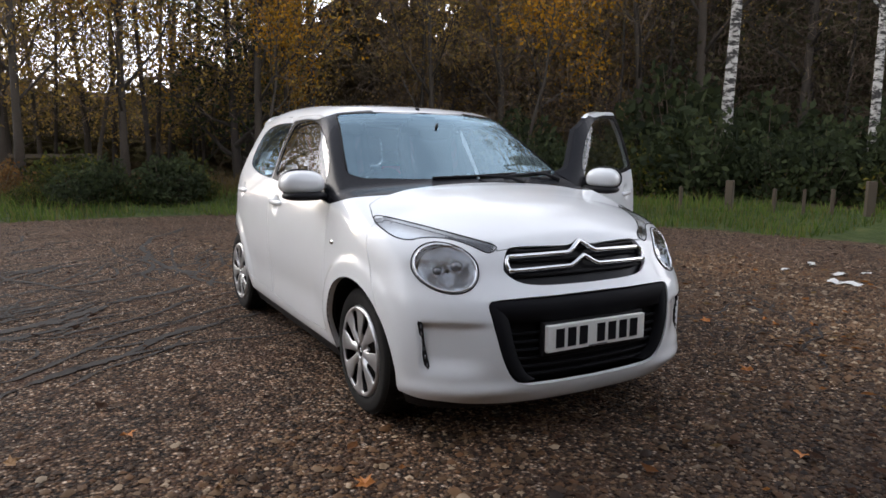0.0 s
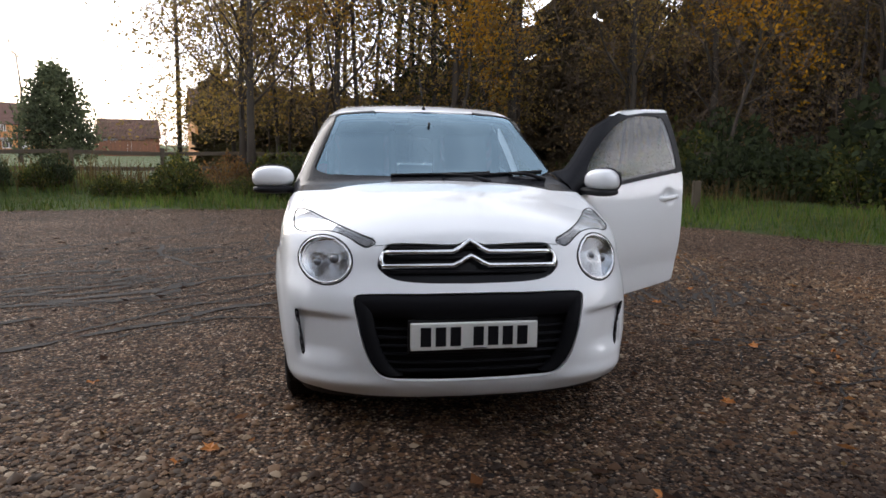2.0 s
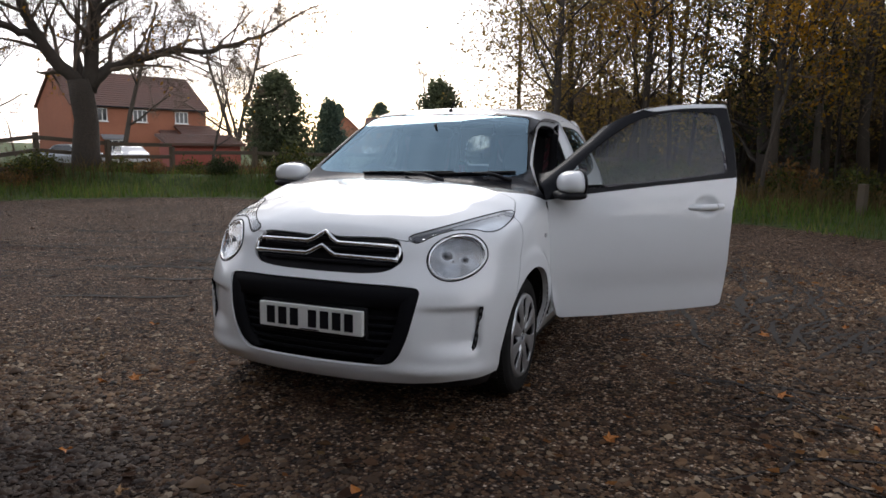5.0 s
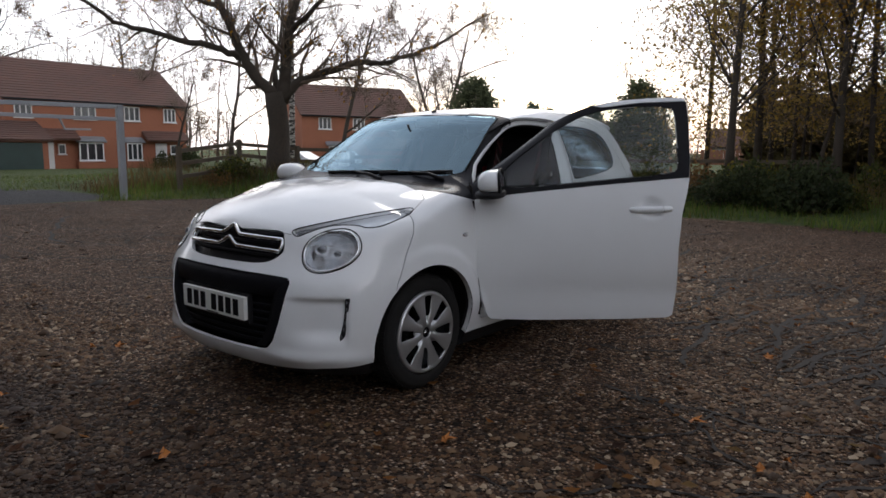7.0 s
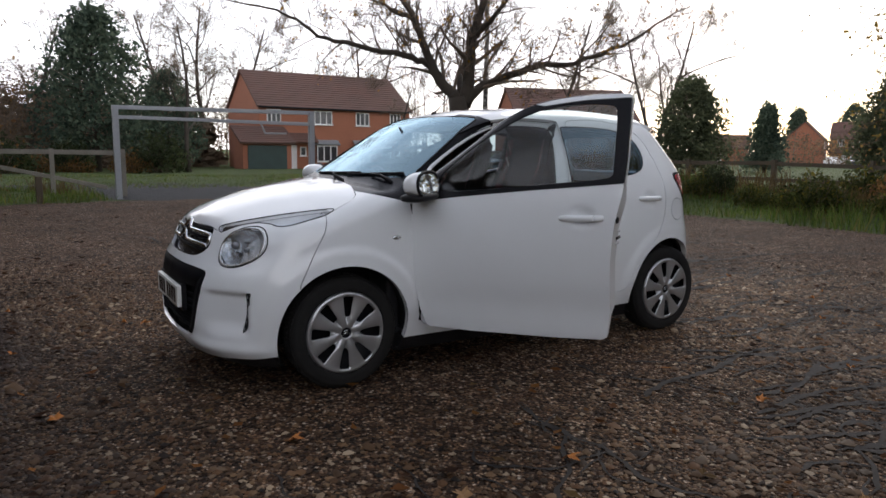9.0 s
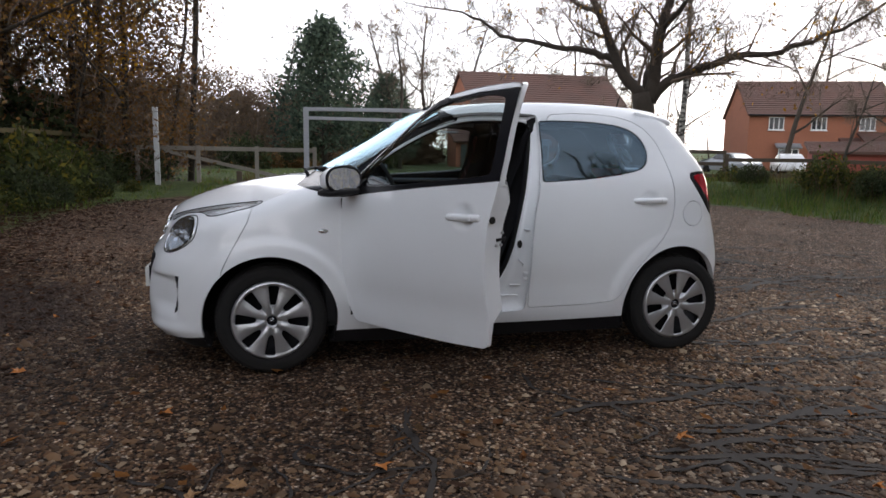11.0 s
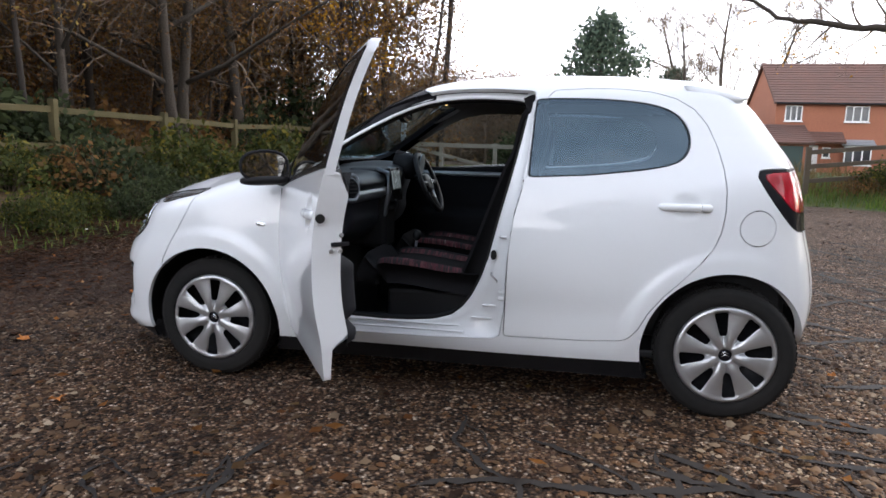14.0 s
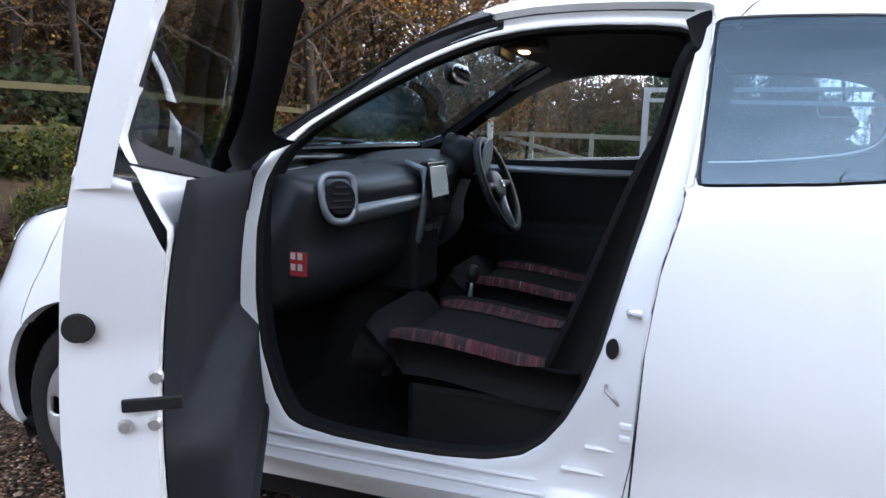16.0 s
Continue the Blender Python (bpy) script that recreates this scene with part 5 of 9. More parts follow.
tube_part("windscreen_seal", [on_screen(yy, zz, 0.0) for yy, zz in ((0.0, 1.406), (0.3, 1.403), (0.50, 1.39), (0.535, 1.375), (0.555, 1.32), (0.61, 1.19), (0.652, 1.085))], 0.005, M_RUBBER, car, 6)

# ---- the car's cabin ----
cab = is_(BODY, BLACK, RDOOR, FDOOR, DBLACK, BONNET) & ~(is_(FDOOR, DBLACK) & LEFT)
cab &= (FCEN[:, 0] < -0.30) & (FCEN[:, 0] > -2.62) & (FCEN[:, 2] > 0.24)
roofy = N[F].mean(1)[:, 2] > 0.55
pill = is_(BLACK) & (FCEN[:, 2] > 1.02) & (FCEN[:, 0] < -0.42)
panel("cabin_lining", cab & ~roofy & ~pill, M_CABIN, car, sink=0.045, gap=0.0, flange=0.0, label_text="dark cabin side lining")
panel("roof_lining", cab & roofy & ~is_(BONNET) & (FCEN[:, 2] > 1.2), M_ROOFLINE, car, sink=0.05, gap=0.0, flange=0.0, label_text="grey roof lining")
M_PILLAR = material("pillar_plastic", (0.58, 0.59, 0.60), 0.7, big=(5, 0.2), grain=(160, 0.25), bump=(500, 0.2), depth=0.001)
for yes in (LEFT, ~LEFT):
    panel("inner_pillar_trim", pill & yes & (FCEN[:, 0] > -1.0), M_PILLAR, car, sink=0.032, gap=-0.012, flange=0.0, label_text="grey windscreen pillar trim")
    panel("inner_roof_rail", pill & yes & (FCEN[:, 0] <= -1.0), M_ROOFLINE, car, sink=0.032, gap=-0.012, flange=0.0, label_text="grey roof rail lining")
box("cabin_floor", (-2.55, -0.70, 0.225, -0.28, 0.70, 0.262), M_CABIN, car, 0.01)
box("load_floor", (-2.60, -0.62, 0.30, -1.95, 0.62, 0.62), M_CABIN, car, 0.03)
box("engine_block", (-0.28, -0.47, 0.20, 0.46, 0.47, 0.80), M_PLASTIC, car, 0.05, label="dark engine bay behind the grilles")
box("bulkhead", (-0.34, -0.70, 0.22, -0.26, 0.70, 0.94), M_CABIN, car, 0.02)
box("radiator_panel", (0.40, -0.52, 0.18, 0.55, 0.52, 0.66), M_PLASTIC, car, 0.04)

# dashboard: a profile of (x, z) drawn across the car
prof = smooth_poly([(-0.27, 0.965), (-0.45, 0.985), (-0.58, 0.985), (-0.655, 0.965), (-0.675, 0.93), (-0.645, 0.86), (-0.63, 0.80), (-0.64, 0.74), (-0.60, 0.66), (-0.50, 0.60), (-0.40, 0.56), (-0.32, 0.50)], 2, False)
v, f = [], []
ys = np.linspace(-0.695, 0.695, 41)
for y in ys:
    hump = 0.045 * math.exp(-((y + 0.36) / 0.17) ** 2) + 0.02 * math.exp(-(y / 0.12) ** 2)
    push = 0.012 * math.exp(-(y / 0.13) ** 4)
    for x, z in prof:
        v.append((x + 0.035 * (y / 0.7) ** 2 + (0.075 * max(0.0, (abs(y) - 0.52) / 0.175) ** 2 if x < -0.45 else 0.0) + push * (x < -0.5), y, z + hump * max(0.0, (z - 0.8) / 0.18)))
k = len(prof)
for i in range(40):
    for j in range(k - 1):
        f.append((i * k + j, (i + 1) * k + j, (i + 1) * k + j + 1, i * k + j + 1))
f += [tuple(range(k)), tuple(range(41 * k - 1, 40 * k - 1, -1))]
M_DASH = material("dash_plastic", (0.022, 0.025, 0.031), 0.42, spec=0.5, grain=(220, 0.3), other=(0.015, 0.017, 0.02), bump=(500, 0.25), depth=0.001)
dash = obj("dashboard", v, f, M_DASH, car, True, "black moulded dashboard")
# silver inlay across the passenger side
v, f = [], []
for i, y in enumerate(np.linspace(0.10, 0.60, 14)):
    for x, z in ((-0.652, 0.905), (-0.672, 0.895), (-0.664, 0.865), (-0.646, 0.85), (-0.635, 0.845)):
        v.append((x + 0.035 * (y / 0.7) ** 2 - 0.008, y, z))
for i in range(13):
    for j in range(4):
        f.append((i * 5 + j, (i + 1) * 5 + j, (i + 1) * 5 + j + 1, i * 5 + j + 1))
M_INLAY = material("silver_inlay", (0.30, 0.33, 0.36), 0.32, 0.5, grain=(90, 0.2))
obj("dash_inlay", v, f, M_INLAY, dash, True, "silver dash inlay")
# vent in a silver frame
vt = Matrix.Translation((-0.632, 0.628, 0.925)) @ Matrix.Rotation(radians(-34), 4, "Z") @ Matrix.Rotation(radians(12), 4, "Y")
ring = [vt @ Vector((0, 0.046 * math.copysign(abs(math.cos(a)) ** 0.6, math.cos(a)) * (1 + 0.2 * math.sin(a)), 0.060 * math.copysign(abs(math.sin(a)) ** 0.6, math.sin(a)))) for a in np.linspace(0, 2 * math.pi, 32, endpoint=False)]
vent = tube_part("air_vent", ring, 0.010, M_INLAY, dash, 8, True, label="air vent in a silver frame")
bm = bmesh.new()
bmesh.ops.create_cone(bm, cap_ends=True, segments=28, radius1=0.043, radius2=0.040, depth=0.02, matrix=vt @ Matrix.Rotation(radians(90), 4, "Y"))
part("vent_drum", bm, M_BLACK, vent)
for i in range(4):
    box("vent_slat", (-0.016, -0.036 + i * 0.006, -0.027 + i * 0.017, -0.010, 0.036 - i * 0.006, -0.022 + i * 0.017), M_CABIN, vent, m=vt)
# centre console with the screen
cons = box("centre_console", (-0.705, -0.105, 0.55, -0.48, 0.105, 0.985), M_CABIN, dash, 0.025)
for sgn in (1, -1):
    tube_part("console_rail", [(-0.655, sgn * 0.108, 0.985), (-0.715, sgn * 0.110, 0.965), (-0.722, sgn * 0.106, 0.86), (-0.70, sgn * 0.092, 0.75), (-0.665, sgn * 0.08, 0.66)], [0.010, 0.013, 0.014, 0.012, 0.008], M_INLAY, cons, 8)
M_DISPLAY = material("display_glass", (0.20, 0.23, 0.23), 0.15, coat=1.0, grain=(3, 0.3))
# The weak emission stands in for sky mirrored in the screen.
M_DISPLAY.node_tree.nodes["Principled BSDF"].inputs["Emission Color"].default_value = (0.75, 0.85, 0.85, 1)
M_DISPLAY.node_tree.nodes["Principled BSDF"].inputs["Emission Strength"].default_value = 0.05
M_GLOW = bpy.data.materials.new("lamp_glow")
M_GLOW.use_nodes = True
M_GLOW.node_tree.nodes["Principled BSDF"].inputs["Base Color"].default_value = (1, 0.8, 0.5, 1)
M_GLOW.node_tree.nodes["Principled BSDF"].inputs["Emission Color"].default_value = (1.0, 0.62, 0.22, 1)
M_GLOW.node_tree.nodes["Principled BSDF"].inputs["Emission Strength"].default_value = 2.2
slab = box("console_face", (-0.735, -0.098, 0.80, -0.705, 0.098, 0.985), M_BLACK, cons, 0.008, Matrix.Translation((-0.7, 0, 0.9)) @ Matrix.Rotation(radians(8), 4, "Y") @ Matrix.Translation((0.7, 0, -0.9)))
box("display", (-0.7385, -0.078, 0.868, -0.733, 0.078, 0.968), M_DISPLAY, cons, 0.002, Matrix.Translation((-0.7, 0, 0.9)) @ Matrix.Rotation(radians(8), 4, "Y") @ Matrix.Translation((0.7, 0, -0.9)), "touch screen with a weak glow for mirrored sky")
for y in (-0.05, 0.0, 0.05):
    bm = bmesh.new()
    bmesh.ops.create_cone(bm, cap_ends=True, segments=20, radius1=0.017, radius2=0.014, depth=0.02, matrix=Matrix.Translation((-0.715, y, 0.775)) @ Matrix.Rotation(radians(-90), 4, "Y"))
    part("control_knob", bm, M_INLAY, cons)
box("lower_console", (-1.02, -0.085, 0.26, -0.60, 0.085, 0.47), M_CABIN, car, 0.03)
gl = tube_part("gear_lever", [(-0.80, -0.02, 0.46), (-0.805, -0.02, 0.56), (-0.81, -0.02, 0.60)], [0.012, 0.008, 0.008], M_INLAY, car, 8)
part("gear_knob", ellipsoid((-0.81, -0.02, 0.625), (0.024, 0.024, 0.032), 16, 10), M_CABIN, gl, smooth=True)
for ob in (cons, *cons.children_recursive):
    if ob is cons:
        ob.location = (0.035, 0.03, 0.015)
# instrument pod and steering wheel
bm = bmesh.new()
bmesh.ops.create_cone(bm, cap_ends=True, segments=32, radius1=0.088, radius2=0.072, depth=0.16, matrix=Matrix.Translation((-0.67, -0.365, 1.0)) @ Matrix.Rotation(radians(-97), 4, "Y"))
pod = part("instrument_pod", bm, M_BLACK, dash, "round instrument pod", True)
bm = bmesh.new()
bmesh.ops.create_cone(bm, cap_ends=True, segments=32, radius1=0.067, radius2=0.067, depth=0.006, matrix=Matrix.Translation((-0.752, -0.365, 1.01)) @ Matrix.Rotation(radians(-97), 4, "Y"))
part("dial", bm, M_INLAY, pod)
SW = Matrix.Translation((-0.80, -0.365, 0.905)) @ Matrix.Rotation(radians(-66), 4, "Y")
rim = [SW @ Vector((0.18 * math.cos(a), 0.18 * math.sin(a), 0)) for a in np.linspace(0, 2 * math.pi, 56, endpoint=False)]
stw = tube_part("steering_wheel", rim, 0.0145, M_CABIN, car, 10, True, label="black three-spoke steering wheel")
bm = ellipsoid((0, 0, -0.012), (0.062, 0.075, 0.028), 24, 14, 0.8)
bmesh.ops.transform(bm, matrix=SW, verts=bm.verts)
part("wheel_boss", bm, M_CABIN, stw, smooth=True)
for a in (90, -90, 180):
    d = Vector((math.cos(radians(a)), math.sin(radians(a)), 0))
    tube_part("spoke", [SW @ (d * 0.05 + Vector((0, 0, -0.01))), SW @ (d * 0.11 + Vector((0, 0, -0.006))), SW @ (d * 0.175)], [0.02, 0.014, 0.012], M_INLAY if a == 180 else M_CABIN, stw, 8)
vf = join(*[tube([SW @ Vector((x + 0.014, -0.02, 0.017)), SW @ Vector((x, 0, 0.019)), SW @ Vector((x + 0.014, 0.02, 0.017))][::1], 0.003, 5) for x in (-0.016, 0.0)])
obj("wheel_badge", *vf, M_CHROME, stw)
tube_part("column_stalk", [(-0.74, -0.29, 0.93), (-0.755, -0.20, 0.95)], 0.008, M_CABIN, car, 6)

# seats
M_STRIPE = bpy.data.materials.new("striped_cloth")
M_STRIPE.use_nodes = True
nt = M_STRIPE.node_tree
b = nt.nodes["Principled BSDF"]
b.inputs["Roughness"].default_value = 0.95
co = nt.nodes.new("ShaderNodeTexCoord")
mp = nt.nodes.new("ShaderNodeMapping")
mp.inputs["Scale"].default_value = (90.0, 1.2, 6.0)
nz = nt.nodes.new("ShaderNodeTexNoise")
nz.inputs["Scale"].default_value = 1.0
nz.inputs["Detail"].default_value = 1
rp = nt.nodes.new("ShaderNodeValToRGB")
rp.color_ramp.interpolation = "CONSTANT"
rp.color_ramp.elements[0].color = (0.02, 0.018, 0.02, 1)
rp.color_ramp.elements[1].position = 0.72
rp.color_ramp.elements[1].color = (0.20, 0.18, 0.18, 1)
for pos, c in ((0.40, (0.070, 0.015, 0.022, 1)), (0.47, (0.02, 0.018, 0.02, 1)), (0.54, (0.11, 0.042, 0.048, 1)), (0.62, (0.075, 0.016, 0.025, 1))):
    e = rp.color_ramp.elements.new(pos)
    e.color = c
nt.links.new(co.outputs["Object"], mp.inputs["Vector"])
nt.links.new(mp.outputs["Vector"], nz.inputs["Vector"])
nt.links.new(nz.outputs["Fac"], rp.inputs["Fac"])
nt.links.new(rp.outputs["Color"], b.inputs["Base Color"])


def cushion(path, half, thick, side_raise, n=18):
    """A padded slab along a path of (x, z), with raised side bolsters; returns its top sheet as rows of places."""
    rows = []
    pts = [Vector((x, 0, z)) for x, z in path]
    for i, p in enumerate(pts):
        d = (pts[min(i + 1, len(pts) - 1)] - pts[max(i - 1, 0)]).normalized()
        nrm = Vector((-d.z, 0, d.x))
        if nrm.z < 0 and abs(nrm.z) > abs(nrm.x):
            nrm = -nrm
        row = []
        for j in range(n + 1):
            t = -1 + 2 * j / n
            lift = side_raise * max(0, (abs(t) - 0.62) / 0.38) ** 1.3 * (1 if abs(t) < 0.93 else 1 - (abs(t) - 0.93) * 9)
            row.append((p + nrm * lift, t * half, nrm))
        rows.append(row)
    return rows




def pad(name, path, half, thick, lift, y0, parent, mat, n=18):
    rows = cushion(path, half, thick, lift, n)
    v, f = [], []
    m = len(rows)
    for row in rows:
        for p, y, nrm in row:
            v.append((p.x, y0 + y, p.z))
    base = len(v)
    for row in rows:
        for p, y, nrm in row:
            q = p - nrm * thick
            v.append((q.x, y0 + y * 0.96, q.z))
    w = n + 1
    for i in range(m - 1):
        for j in range(n):
            a = i * w + j
            f.append((a, a + 1, a + w + 1, a + w))
            f.append((base + a, base + a + w, base + a + w + 1, base + a + 1))
    ring = [i * w for i in range(m)] + [(m - 1) * w + j for j in range(1, w)] + [i * w + n for i in range(m - 2, -1, -1)] + [j for j in range(n - 1, 0, -1)]
    for a, b2 in zip(ring, ring[1:] + ring[:1]):
        f.append((a, base + a, base + b2, b2))
    return obj(name, v, f, mat, parent, True)


CUSH = [(x, z) for x, z in smooth_poly([(-0.735, 0.46), (-0.74, 0.52), (-0.78, 0.555), (-0.90, 0.555), (-1.05, 0.535), (-1.20, 0.515), (-1.26, 0.52)], 2, False)]
BACKR = [(x, z) for x, z in smooth_poly([(-1.19, 0.50), (-1.235, 0.60), (-1.285, 0.74), (-1.335, 0.88), (-1.385, 1.02), (-1.425, 1.10), (-1.44, 1.17), (-1.455, 1.25), (-1.475, 1.29), (-1.50, 1.295)], 2, False)]
for y0, who in ((0.36, "passenger"), (-0.36, "driver")):
    s = pad("seat_base", CUSH, 0.245, 0.10, 0.045, y0, car, M_CLOTH)
    s["label"] = "black cloth seat with striped bands"
    bk = pad("seat_back", BACKR, 0.235, -0.10, -0.06, y0, s, M_CLOTH)
    # striped bands along the bolsters of cushion and backrest
    for side_of, wide in ((1, 0.17), (-1, 0.22)):
        path = [(x, z) for x, z in CUSH if -1.20 < x < -0.76 and z > 0.5]
        v, f = [], []
        for i, (x, z) in enumerate(path):
            k = min(1.0, i / 3.0) * min(1.0, (len(path) - 1 - i) / 2.0)
            if side_of < 0:
                for t in np.linspace(0.80 - wide * (0.25 + 0.75 * k), 0.80, 5):
                    v.append((x, y0 - t * 0.245, z + 0.005 + 0.045 * max(0.0, (t - 0.62) / 0.38) ** 1.3))
            else:
                for t, dz in ((0.88, 0.034), (0.93, 0.042), (0.975, 0.036), (1.0, 0.026), (1.012, 0.026 - 0.014 * k)):
                    v.append((x, y0 + t * 0.245, z + dz))
        for i in range(len(path) - 1):
            for j in range(4):
                a = i * 5 + j
                f.append((a, a + 1, a + 6, a + 5))
        obj("striped_band", v, f, M_STRIPE, s, True, "pink and grey striped cloth")
        v, f = [], []
        for x, z in BACKR[2:30]:
            for t in (0.62, 0.70, 0.78):
                v.append((x + 0.007 + 0.06 * max(0.0, (t - 0.62) / 0.38) ** 1.3, y0 + side_of * t * 0.235, z))
        for i in range(27):
            for j in range(2):
                a = i * 3 + j
                f.append((a, a + 1, a + 4, a + 3))
        obj("bolster_band", v, f, M_STRIPE, s, True, "pink and grey striped cloth")
    box("seat_frame", (-1.24, y0 - 0.20, 0.25, -0.80, y0 + 0.20, 0.44), M_CABIN, s, 0.02)
rs = box("rear_bench", (-2.0, -0.60, 0.30, -1.62, 0.60, 0.56), M_CLOTH, car, 0.05, label="black rear bench")
box("bench_back", (-2.12, -0.58, 0.5, -1.98, 0.58, 1.0), M_CLOTH, rs, 0.05)

# rear-view mirror, roof lamp, warning label, driver's door strip
rvm = part("rear_view_mirror", ellipsoid((-0.735, 0.0, 1.285), (0.016, 0.11, 0.035), 22, 12, 0.7), M_CABIN, car, "rear-view mirror", True)
tube_part("mirror_stem", [(-0.735, 0, 1.30), (-0.71, 0, 1.34)], 0.008, M_CABIN, rvm, 6)
bm = ellipsoid((-0.753, 0, 1.285), (0.003, 0.10, 0.029), 22, 8, 0.7)
part("mirror_face", bm, M_MIRROR, rvm, smooth=True)
box("roof_lamp", (-0.965, -0.06, 1.352, -0.935, -0.005, 1.366), M_GLOW, car, 0.006, label="lit courtesy lamp")
# Added lip that blocks the lit lamp from view through the windscreen.
box("console_lip", (-0.905, -0.10, 1.330, -0.885, 0.10, 1.375), M_CABIN, car, 0.004)
box("roof_console", (-1.02, -0.085, 1.358, -0.88, 0.085, 1.392), M_CABIN, car, 0.012)
M_LABEL = material("red_label", (0.50, 0.02, 0.03), 0.5, grain=(40, 0.2))
lb = box("warning_label", (-0.580, 0.696, 0.728, -0.530, 0.701, 0.790), M_LABEL, car, 0.002, None, "red warning label with pale marks")
for dx, dz in ((0.008, 0.010), (0.028, 0.010), (0.008, 0.038), (0.028, 0.038)):
    box("label_mark", (-0.576 + dx, 0.7005, 0.733 + dz, -0.563 + dx, 0.7022, 0.750 + dz), M_PVC, lb)
ys = side_y(np.linspace(-0.55, -1.38, 14), np.full(14, 0.955)) - 0.098
tube_part("door_strip", [(x, -y, 0.950) for x, y in zip(np.linspace(-0.55, -1.38, 14), ys)], 0.017, M_INLAY, DOORS["right"], 8, label="silver strip on the door top")

# ---- barrier, gate, fences ----
def flat(x, y):
    return float(land(x, y)[0])


def stand(x, y, turn=0.0, sink=0.0):
    return Matrix.Translation((x, y, flat(x, y) - sink)) @ Matrix.Rotation(radians(turn), 4, "Z")


def beam(name, a, b, w, h, mat, parent, bevel=0.006):
    """A square bar from a to b."""
    a, b = Vector(a), Vector(b)
    d = b - a
    m = Matrix.Translation(a) @ d.to_track_quat("X", "Z").to_matrix().to_4x4()
    return part(name, block(bmesh.new(), 0, -w / 2, -h / 2, d.length, w / 2, h / 2, bevel, m), mat, parent)


bar = thing("height_barrier", None, "grey steel height barrier over the car park entrance", "barrier")
A, B = Vector((-0.70, -13.55, 0)), Vector((-5.05, -12.75, 0))
for p in (A, B):
    z0 = flat(p.x, p.y)
    beam("post", (p.x, p.y, z0 - 0.1), (p.x, p.y, 2.12), 0.13, 0.13, M_STEEL, bar)
beam("top_rail", (A.x, A.y, 2.075), (B.x, B.y, 2.075), 0.09, 0.09, M_STEEL, bar)
beam("lower_rail", (A.x, A.y, 1.86), (B.x, B.y, 1.80), 0.08, 0.08, M_STEEL, bar)
C = A.lerp(B, 0.72)
beam("stay", (C.x, C.y, 1.84), (C.x - 0.12, C.y + 0.02, 1.55), 0.04, 0.04, M_STEEL, bar)
beam("stay_foot", (C.x - 0.12, C.y + 0.02, 1.56), (C.x - 0.62, C.y + 0.11, 1.56), 0.04, 0.04, M_STEEL, bar)

post = thing("steel_post", None, "tall pale steel gate post beside the entrance", "post")
beam("shaft", (3.0, -14.6, flat(3.0, -14.6) - 0.1), (3.0, -14.6, 2.08), 0.12, 0.12, material("pale_steel", (0.55, 0.57, 0.58), 0.45, 0.2, big=(3, 0.3), grain=(30, 0.2)), post)

gate = thing("field_gate", None, "open grey timber gate with a long brace", "gate")
M_GREYWOOD = material("grey_timber", (0.27, 0.25, 0.215), 0.85, big=(2, 0.4), grain=(40, 0.5), other=(0.13, 0.115, 0.09), bump=(70, 0.4))
g0, g1 = Vector((-0.95, -14.6, 0)), Vector((3.6, -15.3, 0))
gz = flat(1, -15)
beam("top_bar", (*g0.xy, gz + 0.95), (*g1.xy, gz + 0.98), 0.07, 0.11, M_GREYWOOD, gate)
beam("brace", (*g0.lerp(g1, 0.08).xy, gz + 0.12), (*g0.lerp(g1, 0.85).xy, gz + 0.90), 0.05, 0.09, M_GREYWOOD, gate)
for k in (0.0, 0.33, 0.66, 1.0):
    p = g0.lerp(g1, k)
    beam("upright", (p.x, p.y, gz - 0.1), (p.x, p.y, gz + 1.04), 0.10, 0.10, M_GREYWOOD, gate)
bl = thing("bollard", None, "short dark wooden bollard in the verge", "bollard", "bollards")
beam("stump", (0, 0, -0.15), (0, 0, 0.55), 0.13, 0.13, M_WOOD, bl, 0.012)
bl.matrix_world = stand(0.9, -12.9)
for x, y in ((-5.45, 8.5), (-3.45, 9.3), (-1.2, 10.2), (-8.4, 6.0), (-10.6, 3.9), (-11.3, 0.2), (1.6, 10.4)):
    copy_thing(bl, stand(x, y, 12 * x))
stk = thing("marker_stake", None, "thin dark stake in the grass", "stake", "stakes")
beam("stick", (0, 0, -0.1), (0, 0, 0.42), 0.05, 0.05, M_WOOD, stk, 0.004)
stk.matrix_world = stand(-4.85, 8.9)
for x, y in ((-4.4, 9.05), (-4.0, 9.2), (-2.7, 9.7), (-6.1, 8.0)):
    copy_thing(stk, stand(x, y, 31 * x))


def fence(name, pts, rails, top, label, mat=M_WOOD, gap=1.9):
    fe = thing(name, None, label, "fence", "wooden fences")
    for (x0, y0), (x1, y1) in zip(pts, pts[1:]):
        n = max(1, round(math.hypot(x1 - x0, y1 - y0) / gap))
        for i in range(n):
            a, b = (x0 + (x1 - x0) * i / n, y0 + (y1 - y0) * i / n), (x0 + (x1 - x0) * (i + 1) / n, y0 + (y1 - y0) * (i + 1) / n)
            za, zb = flat(*a), flat(*b)
            beam("fence_post", (*a, za - 0.2), (*a, za + top + 0.08 + 0.04 * math.sin(7 * i + x0)), 0.11, 0.11, mat, fe)
            for k in range(rails):
                h = top - 0.06 - k * (top - 0.2) / max(1, rails - 1 + 0.6)
                beam("rail", (*a, za + h + 0.015 * math.sin(3 * i + k)), (*b, zb + h + 0.015 * math.cos(5 * i + k)), 0.045, 0.10, mat, fe)
    return fe


